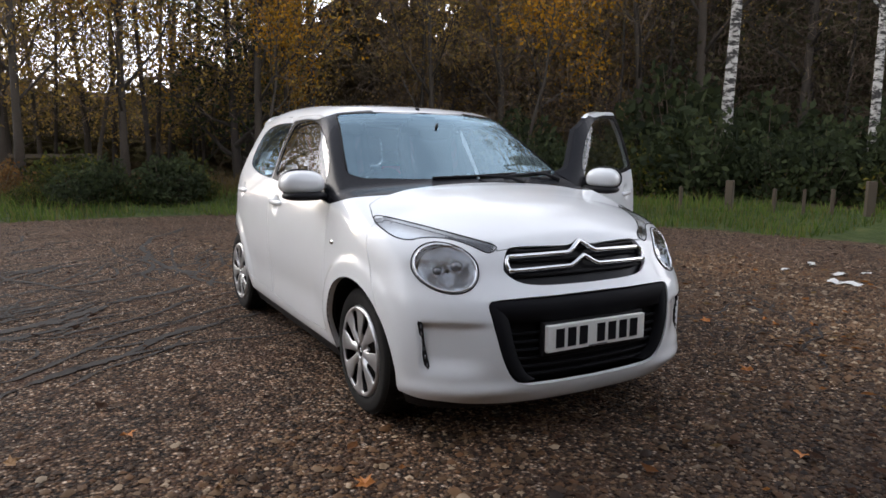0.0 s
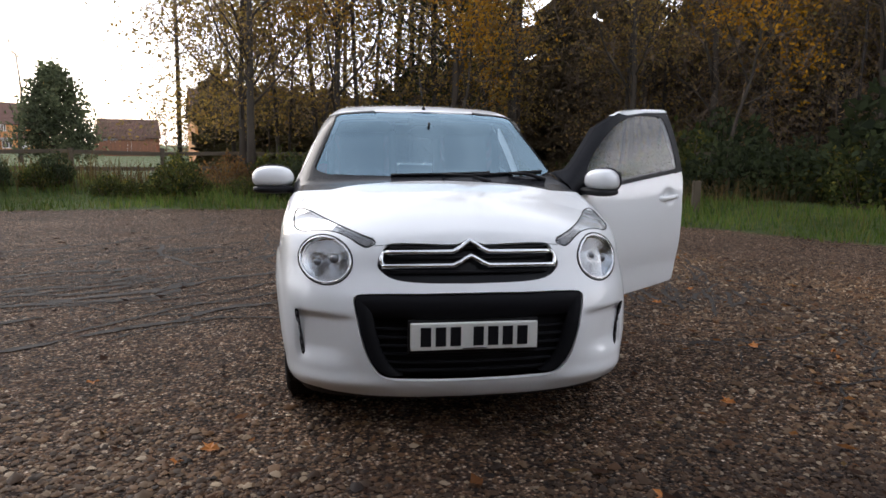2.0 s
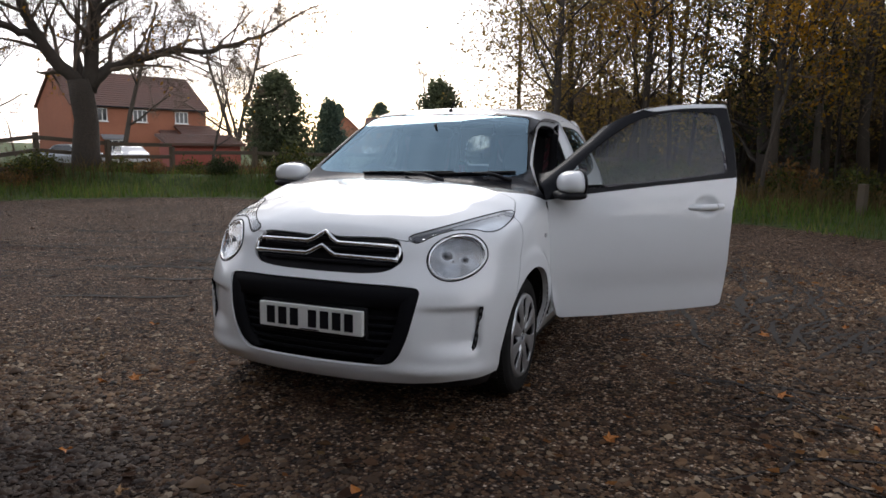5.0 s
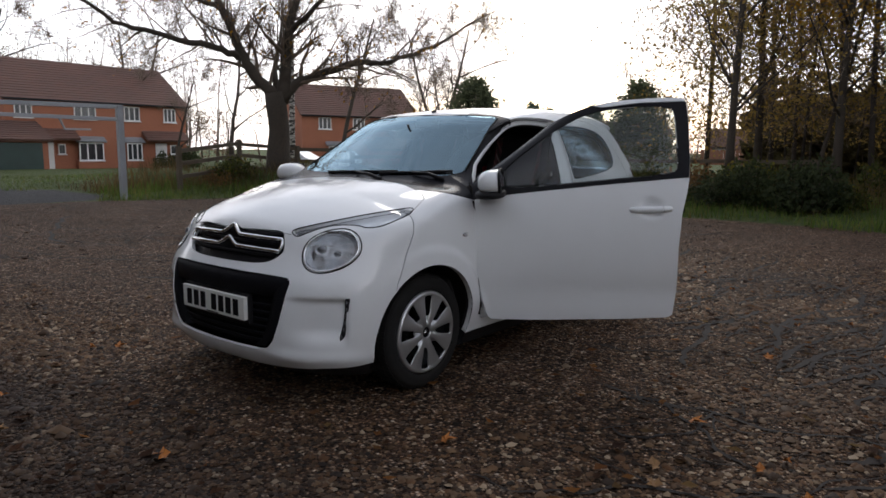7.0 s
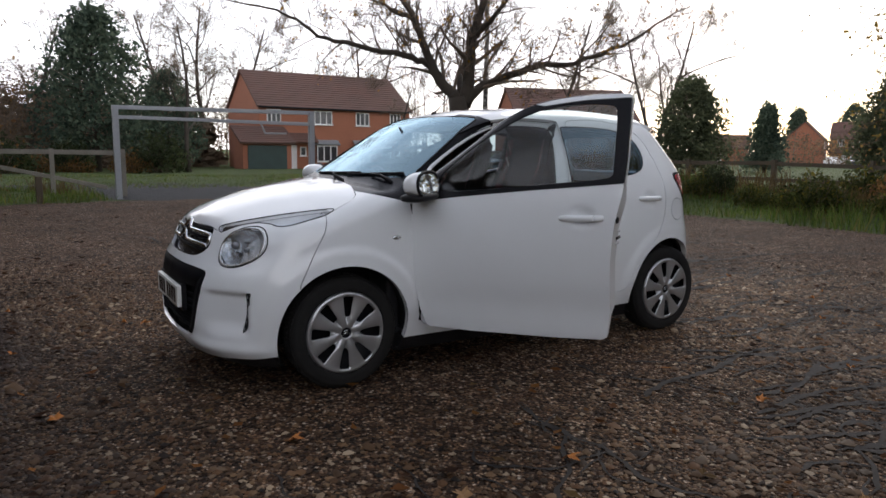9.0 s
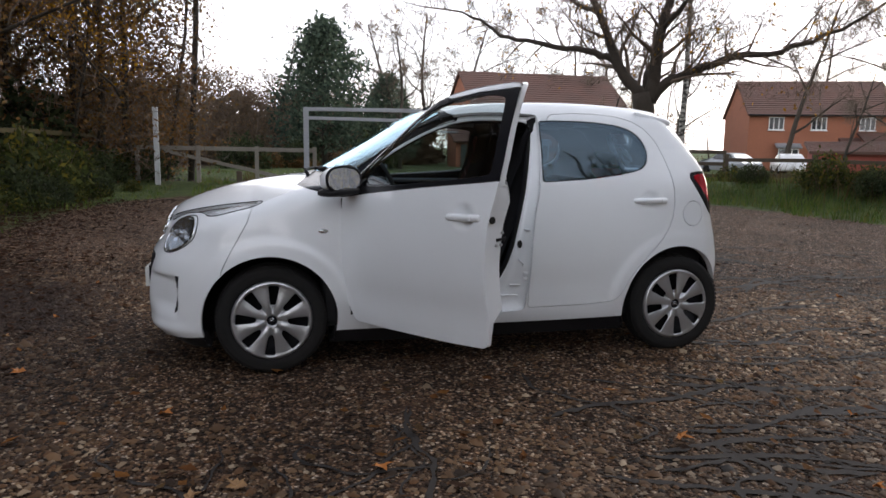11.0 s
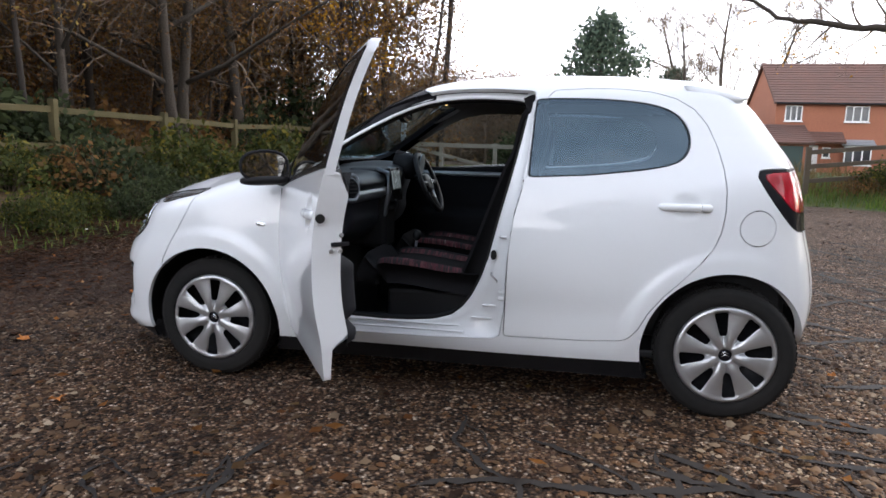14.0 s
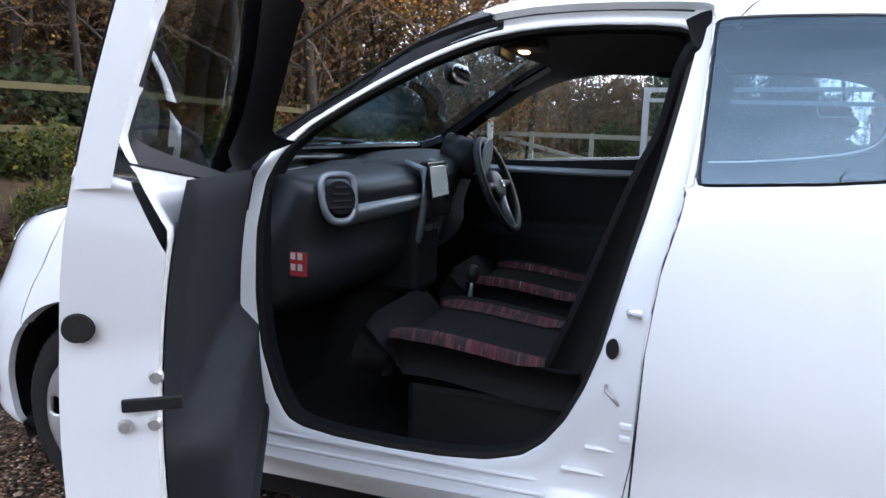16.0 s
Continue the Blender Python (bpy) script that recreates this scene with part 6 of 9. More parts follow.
fence("rail_fence", [(-6.7, -13.2), (-9.2, -14.3), (-12.0, -12.6)], 3, 1.05, "weathered three-rail timber fence by the oak")
fence("rail_fence", [(-12.0, -12.6), (-14.6, -9.0), (-16.3, -5.0), (-17.6, -1.0)], 2, 0.85, "low timber rail fence behind the long grass")
M_MOSSWOOD = material("mossy_wood", (0.085, 0.066, 0.022), 0.9, big=(3, 0.5), grain=(35, 0.5), other=(0.05, 0.046, 0.02), bump=(60, 0.4))
fence("rail_fence", [(9.5, -0.5), (7.2, -4.0), (6.0, -8.2), (5.4, -12.5), (4.6, -15.5)], 2, 1.12, "mossy timber rail fence at the wood's edge", M_MOSSWOOD, 2.2)


def board_fence(a, b, high, label):
    """Upright boards side by side on two rails."""
    fe = thing("board_fence", None, label, "fence")
    a, b = Vector((*a, 0)), Vector((*b, 0))
    n = int((b - a).length / 0.45)
    for k in range(n):
        p, q = a.lerp(b, k / n), a.lerp(b, (k + 0.94) / n)
        z = flat(p.x, p.y)
        h = high + 0.04 * math.sin(k * 2.7)
        beam("board", (p.x, p.y, z + h / 2 - 0.1), (q.x, q.y, z + h / 2 - 0.1), 0.03, h + 0.2, M_BOARD, fe, 0)
    return fe


M_BOARD = material("brown_boards", (0.17, 0.075, 0.04), 0.85, big=(0.5, 0.4), grain=(8, 0.4), other=(0.10, 0.05, 0.03))
board_fence((-88.0, -29.0), (-90.5, -22.5), 1.9, "brown board fence along distant gardens")

# ---- houses ----
def window(name, w, h, parent, m, panes=3):
    fr = part(name, block(bmesh.new(), -w / 2, -0.02, 0, w / 2, 0.06, 0.06, 0, m), M_PVC, parent, "white casement window")
    for x0, x1, z0, z1 in ((-w / 2, -w / 2 + 0.07, 0.06, h), (w / 2 - 0.07, w / 2, 0.06, h), (-w / 2 + 0.07, w / 2 - 0.07, h - 0.07, h)):
        part("frame", block(bmesh.new(), x0, -0.02, z0, x1, 0.06, z1, 0, m), M_PVC, fr)
    for i in range(1, panes):
        x = -w / 2 + w * i / panes
        part("mullion", block(bmesh.new(), x - 0.04, -0.015, 0.06, x + 0.04, 0.055, h - 0.07, 0, m), M_PVC, fr)
    part("pane", block(bmesh.new(), -w / 2 + 0.05, 0.0, 0.05, w / 2 - 0.05, 0.02, h - 0.05, 0, m), M_HOUSEGLASS, fr)
    part("sill", block(bmesh.new(), -w / 2 - 0.06, 0.0, -0.07, w / 2 + 0.06, 0.14, 0.0, 0, m), M_PVC, fr)
    return fr


def roof_slab(name, pts, parent, mat=None, thick=0.12):
    """A tiled slope from four places, with courses of tiles as small steps."""
    a, b, c, d = [Vector(p) for p in pts]
    n = (b - a).cross(d - a).normalized()
    if n.z < 0:
        n = -n
    k = max(4, int((d - a).length / 0.33))
    v, f = [a, b], []
    for i in range(k):
        q0, q1 = a.lerp(d, (i + 1) / k), b.lerp(c, (i + 1) / k)
        p0, p1 = a.lerp(d, i / k), b.lerp(c, i / k)
        o = len(v) - 2
        v += [p0 + n * 0.05, p1 + n * 0.05, q0 + n * 0.012, q1 + n * 0.012]
        f += [(o, o + 1, o + 3, o + 2), (o + 2, o + 3, o + 5, o + 4)]
    o = len(v)
    v += [a - n * thick, b - n * thick, c - n * thick, d - n * thick, a, b, c, d]
    f += [(o + 3, o + 2, o + 1, o), (o, o + 1, o + 5, o + 4), (o + 1, o + 2, o + 6, o + 5), (o + 2, o + 3, o + 7, o + 6), (o + 3, o, o + 4, o + 7)]
    return obj(name, v, f, mat or M_TILES, parent, False)


def house(place, w, depth, eave, ridge, doors, lows, highs, label, garage=None, brick=None):
    """A brick house with its front to local +y; openings are lists of x, width."""
    h = thing("house", place, label, "house", "brick houses")
    br = brick or M_BRICK
    v = [(-w / 2, 0, -0.6), (w / 2, 0, -0.6), (w / 2, -depth, -0.6), (-w / 2, -depth, -0.6), (-w / 2, 0, eave), (w / 2, 0, eave), (w / 2, -depth, eave), (-w / 2, -depth, eave), (-w / 2, -depth / 2, ridge), (w / 2, -depth / 2, ridge)]
    f = [(0, 1, 5, 4), (2, 3, 7, 6), (1, 2, 6, 9, 5), (3, 0, 4, 8, 7)]
    obj("brick_wall", v, f, br, h, False)
    o = 0.35
    slope = (ridge - eave) / (depth / 2)
    for sgn, nm in ((1, "roof_slope"), (-1, "roof_slope")):
        y0 = o if sgn > 0 else -depth - o
        roof_slab(nm, [(-w / 2 - 0.2, y0, eave - o * slope), (w / 2 + 0.2, y0, eave - o * slope), (w / 2 + 0.2, -depth / 2, ridge + 0.06), (-w / 2 - 0.2, -depth / 2, ridge + 0.06)], h)
    part("gutter", block(bmesh.new(), -w / 2 - 0.1, o - 0.02, eave - o * slope - 0.10, w / 2 + 0.1, o + 0.09, eave - o * slope + 0.02, 0.02), M_PLASTIC, h)
    for x, ww in highs:
        window("upper_window", ww, 1.05, h, Matrix.Translation((x, 0.0, eave - 1.45)))
    for x, ww in lows:
        b = part("bay", block(bmesh.new(), x - ww / 2 - 0.1, 0, -0.5, x + ww / 2 + 0.1, 0.45, 0.55, 0), br, h)
        window("bay_window", ww, 1.25, h, Matrix.Translation((x, 0.40, 0.56)))
        roof_slab("bay_roof", [(x - ww / 2 - 0.2, 0.6, 1.88), (x + ww / 2 + 0.2, 0.6, 1.88), (x + ww / 2 + 0.2, 0.0, 2.25), (x - ww / 2 - 0.2, 0.0, 2.25)], h, M_STEEL, 0.06)
    for x in doors:
        d = part("front_door", block(bmesh.new(), x - 0.46, -0.02, -0.25, x + 0.46, 0.07, 1.82, 0.01), M_PVC, h, "white front door")
        part("door_panel", block(bmesh.new(), x - 0.3, 0.06, 1.1, x + 0.3, 0.085, 1.6, 0.01), M_PVC, d)
        window("porch_window", 0.5, 0.7, h, Matrix.Translation((x - 1.0, 0.0, 1.0)), 1)
        roof_slab("porch_roof", [(x - 1.9, 1.0, 2.05), (x + 1.5, 1.0, 2.05), (x + 1.5, 0.0, 2.75), (x - 1.9, 0.0, 2.75)], h)
    if garage:
        x, ww = garage
        v = [(x - ww / 2, 0, -0.6), (x + ww / 2, 0, -0.6), (x + ww / 2, 2.4, -0.6), (x - ww / 2, 2.4, -0.6), (x - ww / 2, 0, 3.1), (x + ww / 2, 0, 3.1), (x + ww / 2, 2.4, 2.0), (x - ww / 2, 2.4, 2.0)]
        obj("garage_wall", v, [(1, 2, 6, 5), (3, 0, 4, 7), (2, 3, 7, 6)], br, h, False)
        roof_slab("garage_roof", [(x - ww / 2 - 0.25, 2.75, 1.95), (x + ww / 2 + 0.25, 2.75, 1.95), (x + ww / 2 + 0.25, 0, 3.2), (x - ww / 2 - 0.25, 0, 3.2)], h)
        part("garage_door", block(bmesh.new(), x - ww / 2 + 0.35, 2.38, -0.4, x + ww / 2 - 0.35, 2.44, 1.75, 0.01), material("green_paint", (0.018, 0.045, 0.038), 0.5, grain=(20, 0.3)), h, "dark green garage door")
    return h


def placed(x, y, z, turn):
    return Matrix.Translation((x, y, z)) @ Matrix.Rotation(radians(turn), 4, "Z")


# the front looks towards +y, so local x runs with world x
house(placed(-21.2, -48.6, -0.35, 0), 12.9, 8.6, 4.9, 7.7, [4.0, -4.3], [(1.15, 1.7), (-2.0, 1.15)], [(5.3, 1.1), (1.3, 1.5), (-2.1, 1.2), (-5.1, 1.0)],
      "semi-detached orange brick house with a brown tiled roof", (6.6, 3.6))
house(placed(-43.5, -45.0, -0.4, -22), 11.5, 8.4, 4.8, 7.6, [-2.8], [(2.6, 1.6)], [(3.6, 1.2), (0.3, 1.2), (-3.4, 1.2)],
      "orange brick house with a tiled roof behind the oak", (-4.4, 3.0))
M_BRICK2 = material("buff_brick", (0.50, 0.24, 0.085), 0.9, big=(0.8, 0.3), grain=(9, 0.4), other=(0.36, 0.16, 0.07))
house(placed(-117, -57.5, -0.5, -64), 9.5, 7, 4.6, 7.2, [2.5], [(-2, 1.6)], [(-2.5, 1.2), (0.8, 1.2), (3.2, 1.0)], "distant buff brick house with tiled roof", None, M_BRICK2)
house(placed(-111.8, -60.8, -0.5, 26), 8.0, 5.6, 4.2, 6.9, [-2.5], [(2, 1.6)], [(-2.5, 1.2), (2.2, 1.2)], "distant orange brick house seen gable on", None, M_BRICK)
house(placed(-126, -52.0, -0.5, -40), 9.0, 8, 4.8, 8.2, [0], [(3, 1.6)], [(-3.0, 1.2), (0.2, 1.2), (3.4, 1.2)], "distant buff brick house with a steep roof", None, M_BRICK2)
house(placed(-98, -27.5, -0.5, -72), 7.5, 7, 2.6, 4.9, [0], [(2.4, 1.4)], [], "low brown-roofed house behind a board fence", None, M_BRICK)
house(placed(-104, -75.0, -0.5, -58), 9.0, 7, 2.8, 5.0, [0], [(3, 1.6)], [], "low orange brick house behind the cypress", None, M_BRICK)
house(placed(-60, -7.0, -0.5, -75), 10.0, 8, 4.3, 6.5, [0], [(3, 1.6)], [(-3.5, 1.2), (0.2, 1.2), (3.8, 1.2)], "orange brick house glimpsed through trees", None, M_BRICK2)
house(placed(-66, 5.0, -0.5, -85), 10.0, 8, 4.3, 6.5, [1], [(-3, 1.6)], [(-3.5, 1.2), (0.2, 1.2), (3.8, 1.2)], "orange brick house glimpsed through trees", None, M_BRICK2)
shed = thing("brick_shed", placed(-29.0, -26.0, -0.25, -35), "low red brick outbuilding", "shed")
obj("shed_wall", [(-2, 0, -0.4), (2, 0, -0.4), (2, -2.6, -0.4), (-2, -2.6, -0.4), (-2, 0, 1.5), (2, 0, 1.5), (2, -2.6, 1.5), (-2, -2.6, 1.5)], [(0, 1, 5, 4), (1, 2, 6, 5), (2, 3, 7, 6), (3, 0, 4, 7)], material("red_brick", (0.28, 0.07, 0.05), 0.9, big=(1, 0.3), grain=(10, 0.4)), shed, False)
roof_slab("shed_roof", [(-2.2, 0.3, 1.45), (2.2, 0.3, 1.45), (2.2, -2.8, 2.0), (-2.2, -2.8, 2.0)], shed)
red = thing("red_shed", placed(10.5, -30.0, -0.2, 20), "red shed seen through the wood", "shed")
obj("shed_wall", [(-2, 0, -0.4), (2, 0, -0.4), (2, -2.6, -0.4), (-2, -2.6, -0.4), (-2, 0, 2.0), (2, 0, 2.0), (2, -2.6, 2.0), (-2, -2.6, 2.0)], [(0, 1, 5, 4), (1, 2, 6, 5), (2, 3, 7, 6), (3, 0, 4, 7)], material("red_boards", (0.32, 0.05, 0.05), 0.8, big=(1, 0.3), grain=(10, 0.4)), red, False)
roof_slab("shed_roof", [(-2.2, 0.3, 1.95), (2.2, 0.3, 1.95), (2.2, -2.8, 2.4), (-2.2, -2.8, 2.4)], red)


# ---- parked cars far off ----
def small_car(place, paint, label):
    c = thing("parked_car", place, label, "car", "parked cars")
    prof = smooth_poly([(-2.0, 0.25), (-2.05, 0.75), (-1.7, 0.95), (-1.0, 1.05), (-0.6, 1.42), (0.7, 1.45), (1.35, 1.02), (2.0, 0.82), (2.1, 0.5), (2.05, 0.25)], 2)
    k = len(prof)
    v = [(x, s * (0.86 if z < 1.0 else 0.66), z) for s in (-1, 1) for x, z in prof]
    f = [(i, (i + 1) % k, k + (i + 1) % k, k + i) for i in range(k)] + [tuple(range(k))[::-1], tuple(range(k, 2 * k))]
    obj("body", v, f, paint, c, False)
    for s in (-1, 1):
        obj("side_glass", [(-0.85, s * 0.79, 1.03), (1.0, s * 0.79, 1.03), (0.62, s * 0.69, 1.36), (-0.5, s * 0.69, 1.36)], [(0, 1, 2, 3)], M_HOUSEGLASS, c, False)
        for x in (-1.3, 1.3):
            vv, ff = lathe([(0.001, 0.1), (0.2, 0.1), (0.3, 0.08), (0.31, 0.0), (0.3, -0.08)], 20)
            obj("wheel", [(a + x, b * s + s * 0.8, d + 0.31) for a, b, d in vv], ff, M_RUBBER, c)
    return c


M_CARW = material("white_car_paint", (0.7, 0.7, 0.7), 0.3, coat=0.6, big=(1, 0.1), grain=(8, 0.05))
M_CARB = material("blue_car_paint", (0.03, 0.07, 0.16), 0.3, coat=0.6, big=(1, 0.1), grain=(8, 0.05))
M_CARS = material("silver_car_paint", (0.35, 0.37, 0.39), 0.3, 0.4, big=(1, 0.1), grain=(8, 0.05))
small_car(placed(-99.2, -52.3, -0.45, 20), M_CARW, "white car parked by the far houses")
small_car(placed(-98.3, -48.7, -0.45, 30), M_CARB, "blue car parked by the far houses")
small_car(placed(-34, -37.0, -0.4, 60), M_CARW, "white car parked beyond the oak")
small_car(placed(-30.5, -38.5, -0.4, 100), M_CARS, "silver car parked beyond the fence")
small_car(placed(-43, -1.6, -0.4, 100), M_CARW, "pale car parked behind the trees")
small_car(placed(-44, 1.8, -0.4, 95), M_CARS, "silver car parked behind the trees")


def paper(x, y, size, turn, name="paper_scrap"):
    rng = random.Random(int(abs(x * 1000)))
    bm = bmesh.new()
    bmesh.ops.create_grid(bm, x_segments=7, y_segments=5, size=0.5)
    for v in bm.verts:
        v.co.x *= size * (1 + 0.25 * rng.random())
        v.co.y *= size * 0.55 * (1 + 0.35 * rng.random())
        v.co.z = 0.012 + 0.018 * rng.random() + 0.05 * size * math.sin(v.co.x * 40)
    bmesh.ops.solidify(bm, geom=bm.faces[:], thickness=0.0015)
    ob = part(name, bm, M_PVC, None, "", True)
    ob.matrix_world = stand(x, y, turn)
    tagged(ob, "crumpled white paper scrap lying on the gravel", "litter", "paper scraps")


for x, y, s, t in ((-0.80, 4.30, 0.24, 20), (-1.05, 4.62, 0.13, 80), (-1.55, 4.95, 0.10, 130), (-0.98, 4.95, 0.08, 10), (-1.5, 4.45, 0.07, 60), (4.0, -3.3, 0.16, 40)):
    paper(x, y, s, t)

# ---- plants ----
def leaf_material(name, colours, rough=0.8, thin=0.45):
    m = bpy.data.materials.new(name)
    m.use_nodes = True
    t = m.node_tree
    b = t.nodes["Principled BSDF"]
    b.inputs["Roughness"].default_value = rough
    b.inputs["Specular IOR Level"].default_value = 0.2
    g = t.nodes.new("ShaderNodeNewGeometry")
    r = t.nodes.new("ShaderNodeValToRGB")
    els = r.color_ramp.elements
    els[0].color, els[1].color = (*colours[0], 1), (*colours[-1], 1)
    for i, c in enumerate(colours[1:-1]):
        els.new((i + 1) / (len(colours) - 1)).color = (*c, 1)
    n = t.nodes.new("ShaderNodeTexNoise")
    n.inputs["Scale"].default_value = 0.6
    co = t.nodes.new("ShaderNodeTexCoord")
    mx = t.nodes.new("ShaderNodeMix")
    mx.data_type, mx.blend_type = "RGBA", "MULTIPLY"
    mx.inputs["Factor"].default_value = 0.8
    r2 = t.nodes.new("ShaderNodeValToRGB")
    r2.color_ramp.elements[0].position, r2.color_ramp.elements[1].position = 0.35, 0.65
    r2.color_ramp.elements[0].color, r2.color_ramp.elements[1].color = (0.45, 0.45, 0.45, 1), (1.15, 1.1, 1.0, 1)
    t.links.new(g.outputs["Random Per Island"], r.inputs["Fac"])
    t.links.new(co.outputs["Object"], n.inputs["Vector"])
    t.links.new(n.outputs["Fac"], r2.inputs["Fac"])
    t.links.new(r.outputs["Color"], mx.inputs["A"])
    t.links.new(r2.outputs["Color"], mx.inputs["B"])
    t.links.new(mx.outputs["Result"], b.inputs["Base Color"])
    if thin:
        tr = t.nodes.new("ShaderNodeBsdfTranslucent")
        ms = t.nodes.new("ShaderNodeMixShader")
        ms.inputs["Fac"].default_value = thin
        t.links.new(mx.outputs["Result"], tr.inputs["Color"])
        t.links.new(b.outputs["BSDF"], ms.inputs[1])
        t.links.new(tr.outputs["BSDF"], ms.inputs[2])
        t.links.new(ms.outputs["Shader"], t.nodes["Material Output"].inputs["Surface"])
    return m


M_LEAF_OLIVE = leaf_material("olive_leaves", [(0.17, 0.13, 0.04), (0.34, 0.25, 0.075), (0.42, 0.28, 0.07), (0.26, 0.17, 0.07)])
M_LEAF_GOLD = leaf_material("gold_leaves", [(0.26, 0.135, 0.014), (0.48, 0.26, 0.020), (0.36, 0.17, 0.018)])
M_LEAF_RUST = leaf_material("rust_leaves", [(0.11, 0.062, 0.030), (0.20, 0.105, 0.042), (0.27, 0.155, 0.050), (0.15, 0.105, 0.045)])
M_LEAF_DARK = leaf_material("evergreen_leaves", [(0.026, 0.036, 0.018), (0.052, 0.070, 0.032), (0.080, 0.098, 0.042)])
M_LEAF_PINE = leaf_material("pine_needles", [(0.05, 0.08, 0.06), (0.09, 0.13, 0.095), (0.13, 0.165, 0.115)])
M_LEAF_BRAMBLE = leaf_material("bramble_leaves", [(0.022, 0.032, 0.010), (0.05, 0.068, 0.018), (0.085, 0.10, 0.028), (0.075, 0.085, 0.025), (0.20, 0.17, 0.025)])
M_TWIG = material("twig_bark", (0.19, 0.14, 0.10), 0.95, big=(0.8, 0.5), grain=(12, 0.4), other=(0.045, 0.036, 0.03))
M_FARBARK = material("dim_bark", (0.05, 0.041, 0.034), 0.95, big=(0.8, 0.5), grain=(12, 0.4))
M_BIRCH = bpy.data.materials.new("birch_bark")
M_BIRCH.use_nodes = True
nt = M_BIRCH.node_tree
bb = nt.nodes["Principled BSDF"]
tcb = node("ShaderNodeTexCoord")
mpb = nt.nodes.new("ShaderNodeMapping")
mpb.inputs["Scale"].default_value = (1.0, 1.0, 2.6)
nb = node("ShaderNodeTexNoise", Scale=4.2, Detail=5.0, Roughness=0.7)
nt.links.new(tcb.outputs["Object"], mpb.inputs["Vector"])
nt.links.new(mpb.outputs["Vector"], nb.inputs["Vector"])
L = nt.links.new
bcol = ramp([(0.46, (0.03, 0.027, 0.024)), (0.52, (0.35, 0.33, 0.30)), (0.6, (0.52, 0.50, 0.46))], nb.outputs["Fac"])
L(bcol, bb.inputs["Base Color"])
bb.inputs["Roughness"].default_value = 0.85


def grow(seed, height, radius, levels=4, spread=0.55, first=0.35, kids=(9, 6, 5, 4), droop=0.0, bend=0.12, crook=0.18, length=0.5, twig=0.006, sides=(8, 6, 5, 4, 3)):
    """Branches of a tree: tubes as (places, radii, sides) and the twig ends with their directions."""
    rng = random.Random(seed)
    tubes, ends = [], []

    def limb(p, d, ln, r, level):
        n = 6 if level == 0 else 4 if level < levels - 1 else 2
        pts, dirs = [p], [d]
        for i in range(n):
            d = (d + Vector((rng.uniform(-1, 1), rng.uniform(-1, 1), rng.uniform(-0.6, 0.9) - droop * level)) * (bend if level == 0 else crook)).normalized()
            p = p + d * (ln / n)
            pts.append(p)
            dirs.append(d)
        end_r = max(twig, r * (0.35 if level else 0.3))
        rad = [r + (end_r - r) * (i / n) for i in range(n + 1)]
        if level == 0:
            rad[0] *= 1.35
        tubes.append((pts, rad, sides[min(level, len(sides) - 1)]))
        if level >= levels - 1:
            ends.extend(zip(pts[1:], dirs[1:]))
            return
        k = kids[min(level, len(kids) - 1)]
        for i in range(k):
            t = (first if level == 0 else 0.25) + (1 - (first if level == 0 else 0.25)) * (i + rng.random()) / k
            j = min(n - 1, int(t * n))
            q = pts[j].lerp(pts[j + 1], t * n - j)
            az = i * 2.4 + rng.uniform(-0.5, 0.5)
            base = dirs[j]
            s = base.cross(Vector((math.cos(az), math.sin(az), 0.3))).normalized()
            nd = (base * (1 - spread) + s * spread * rng.uniform(0.8, 1.5) + Vector((0, 0, 0.15 - droop * 0.5))).normalized()
            rr = rad[j] * rng.uniform(0.38, 0.6)
            limb(q, nd, ln * length * rng.uniform(0.7, 1.2) * (1.15 - 0.55 * t if level == 0 else 1), max(twig, rr), level + 1)
    limb(Vector((0, 0, -0.2)), Vector((0, 0, 1)), height, radius, 0)
    return tubes, ends


def fast(name, v, f, mat, parent=None):
    """A mesh from arrays: v of n x 3, f of m x k."""
    me = bpy.data.meshes.new(name)
    v, f = np.asarray(v, np.float32), np.asarray(f, np.int32)
    k = f.shape[1]
    me.vertices.add(len(v))
    me.vertices.foreach_set("co", v.ravel())
    me.loops.add(f.size)
    me.loops.foreach_set("vertex_index", f.ravel())
    me.polygons.add(len(f))
    me.polygons.foreach_set("loop_start", np.arange(0, f.size, k, dtype=np.int32))
    me.materials.append(mat)
    me.update(calc_edges=True)
    ob = new(name, me)
    if parent is not None:
        ob.parent = parent
    return tagged(ob, kind="stuff")


def leaf_quads(rng, c, size):
    """Small folded leaves at places c."""
    n = len(c)
    a = rng.normal(0, 1, (n, 3))
    a /= np.linalg.norm(a, axis=1, keepdims=True)
    b = np.cross(a, rng.normal(0, 1, (n, 3)))
    b /= np.maximum(np.linalg.norm(b, axis=1, keepdims=True), 1e-6)
    w = size * rng.uniform(0.6, 1.3, (n, 1))
    v = np.stack([c - a * w, c + b * w * 0.6, c + a * w, c - b * w * 0.6], 1).reshape(-1, 3)
    return v, np.arange(4 * n).reshape(-1, 4)


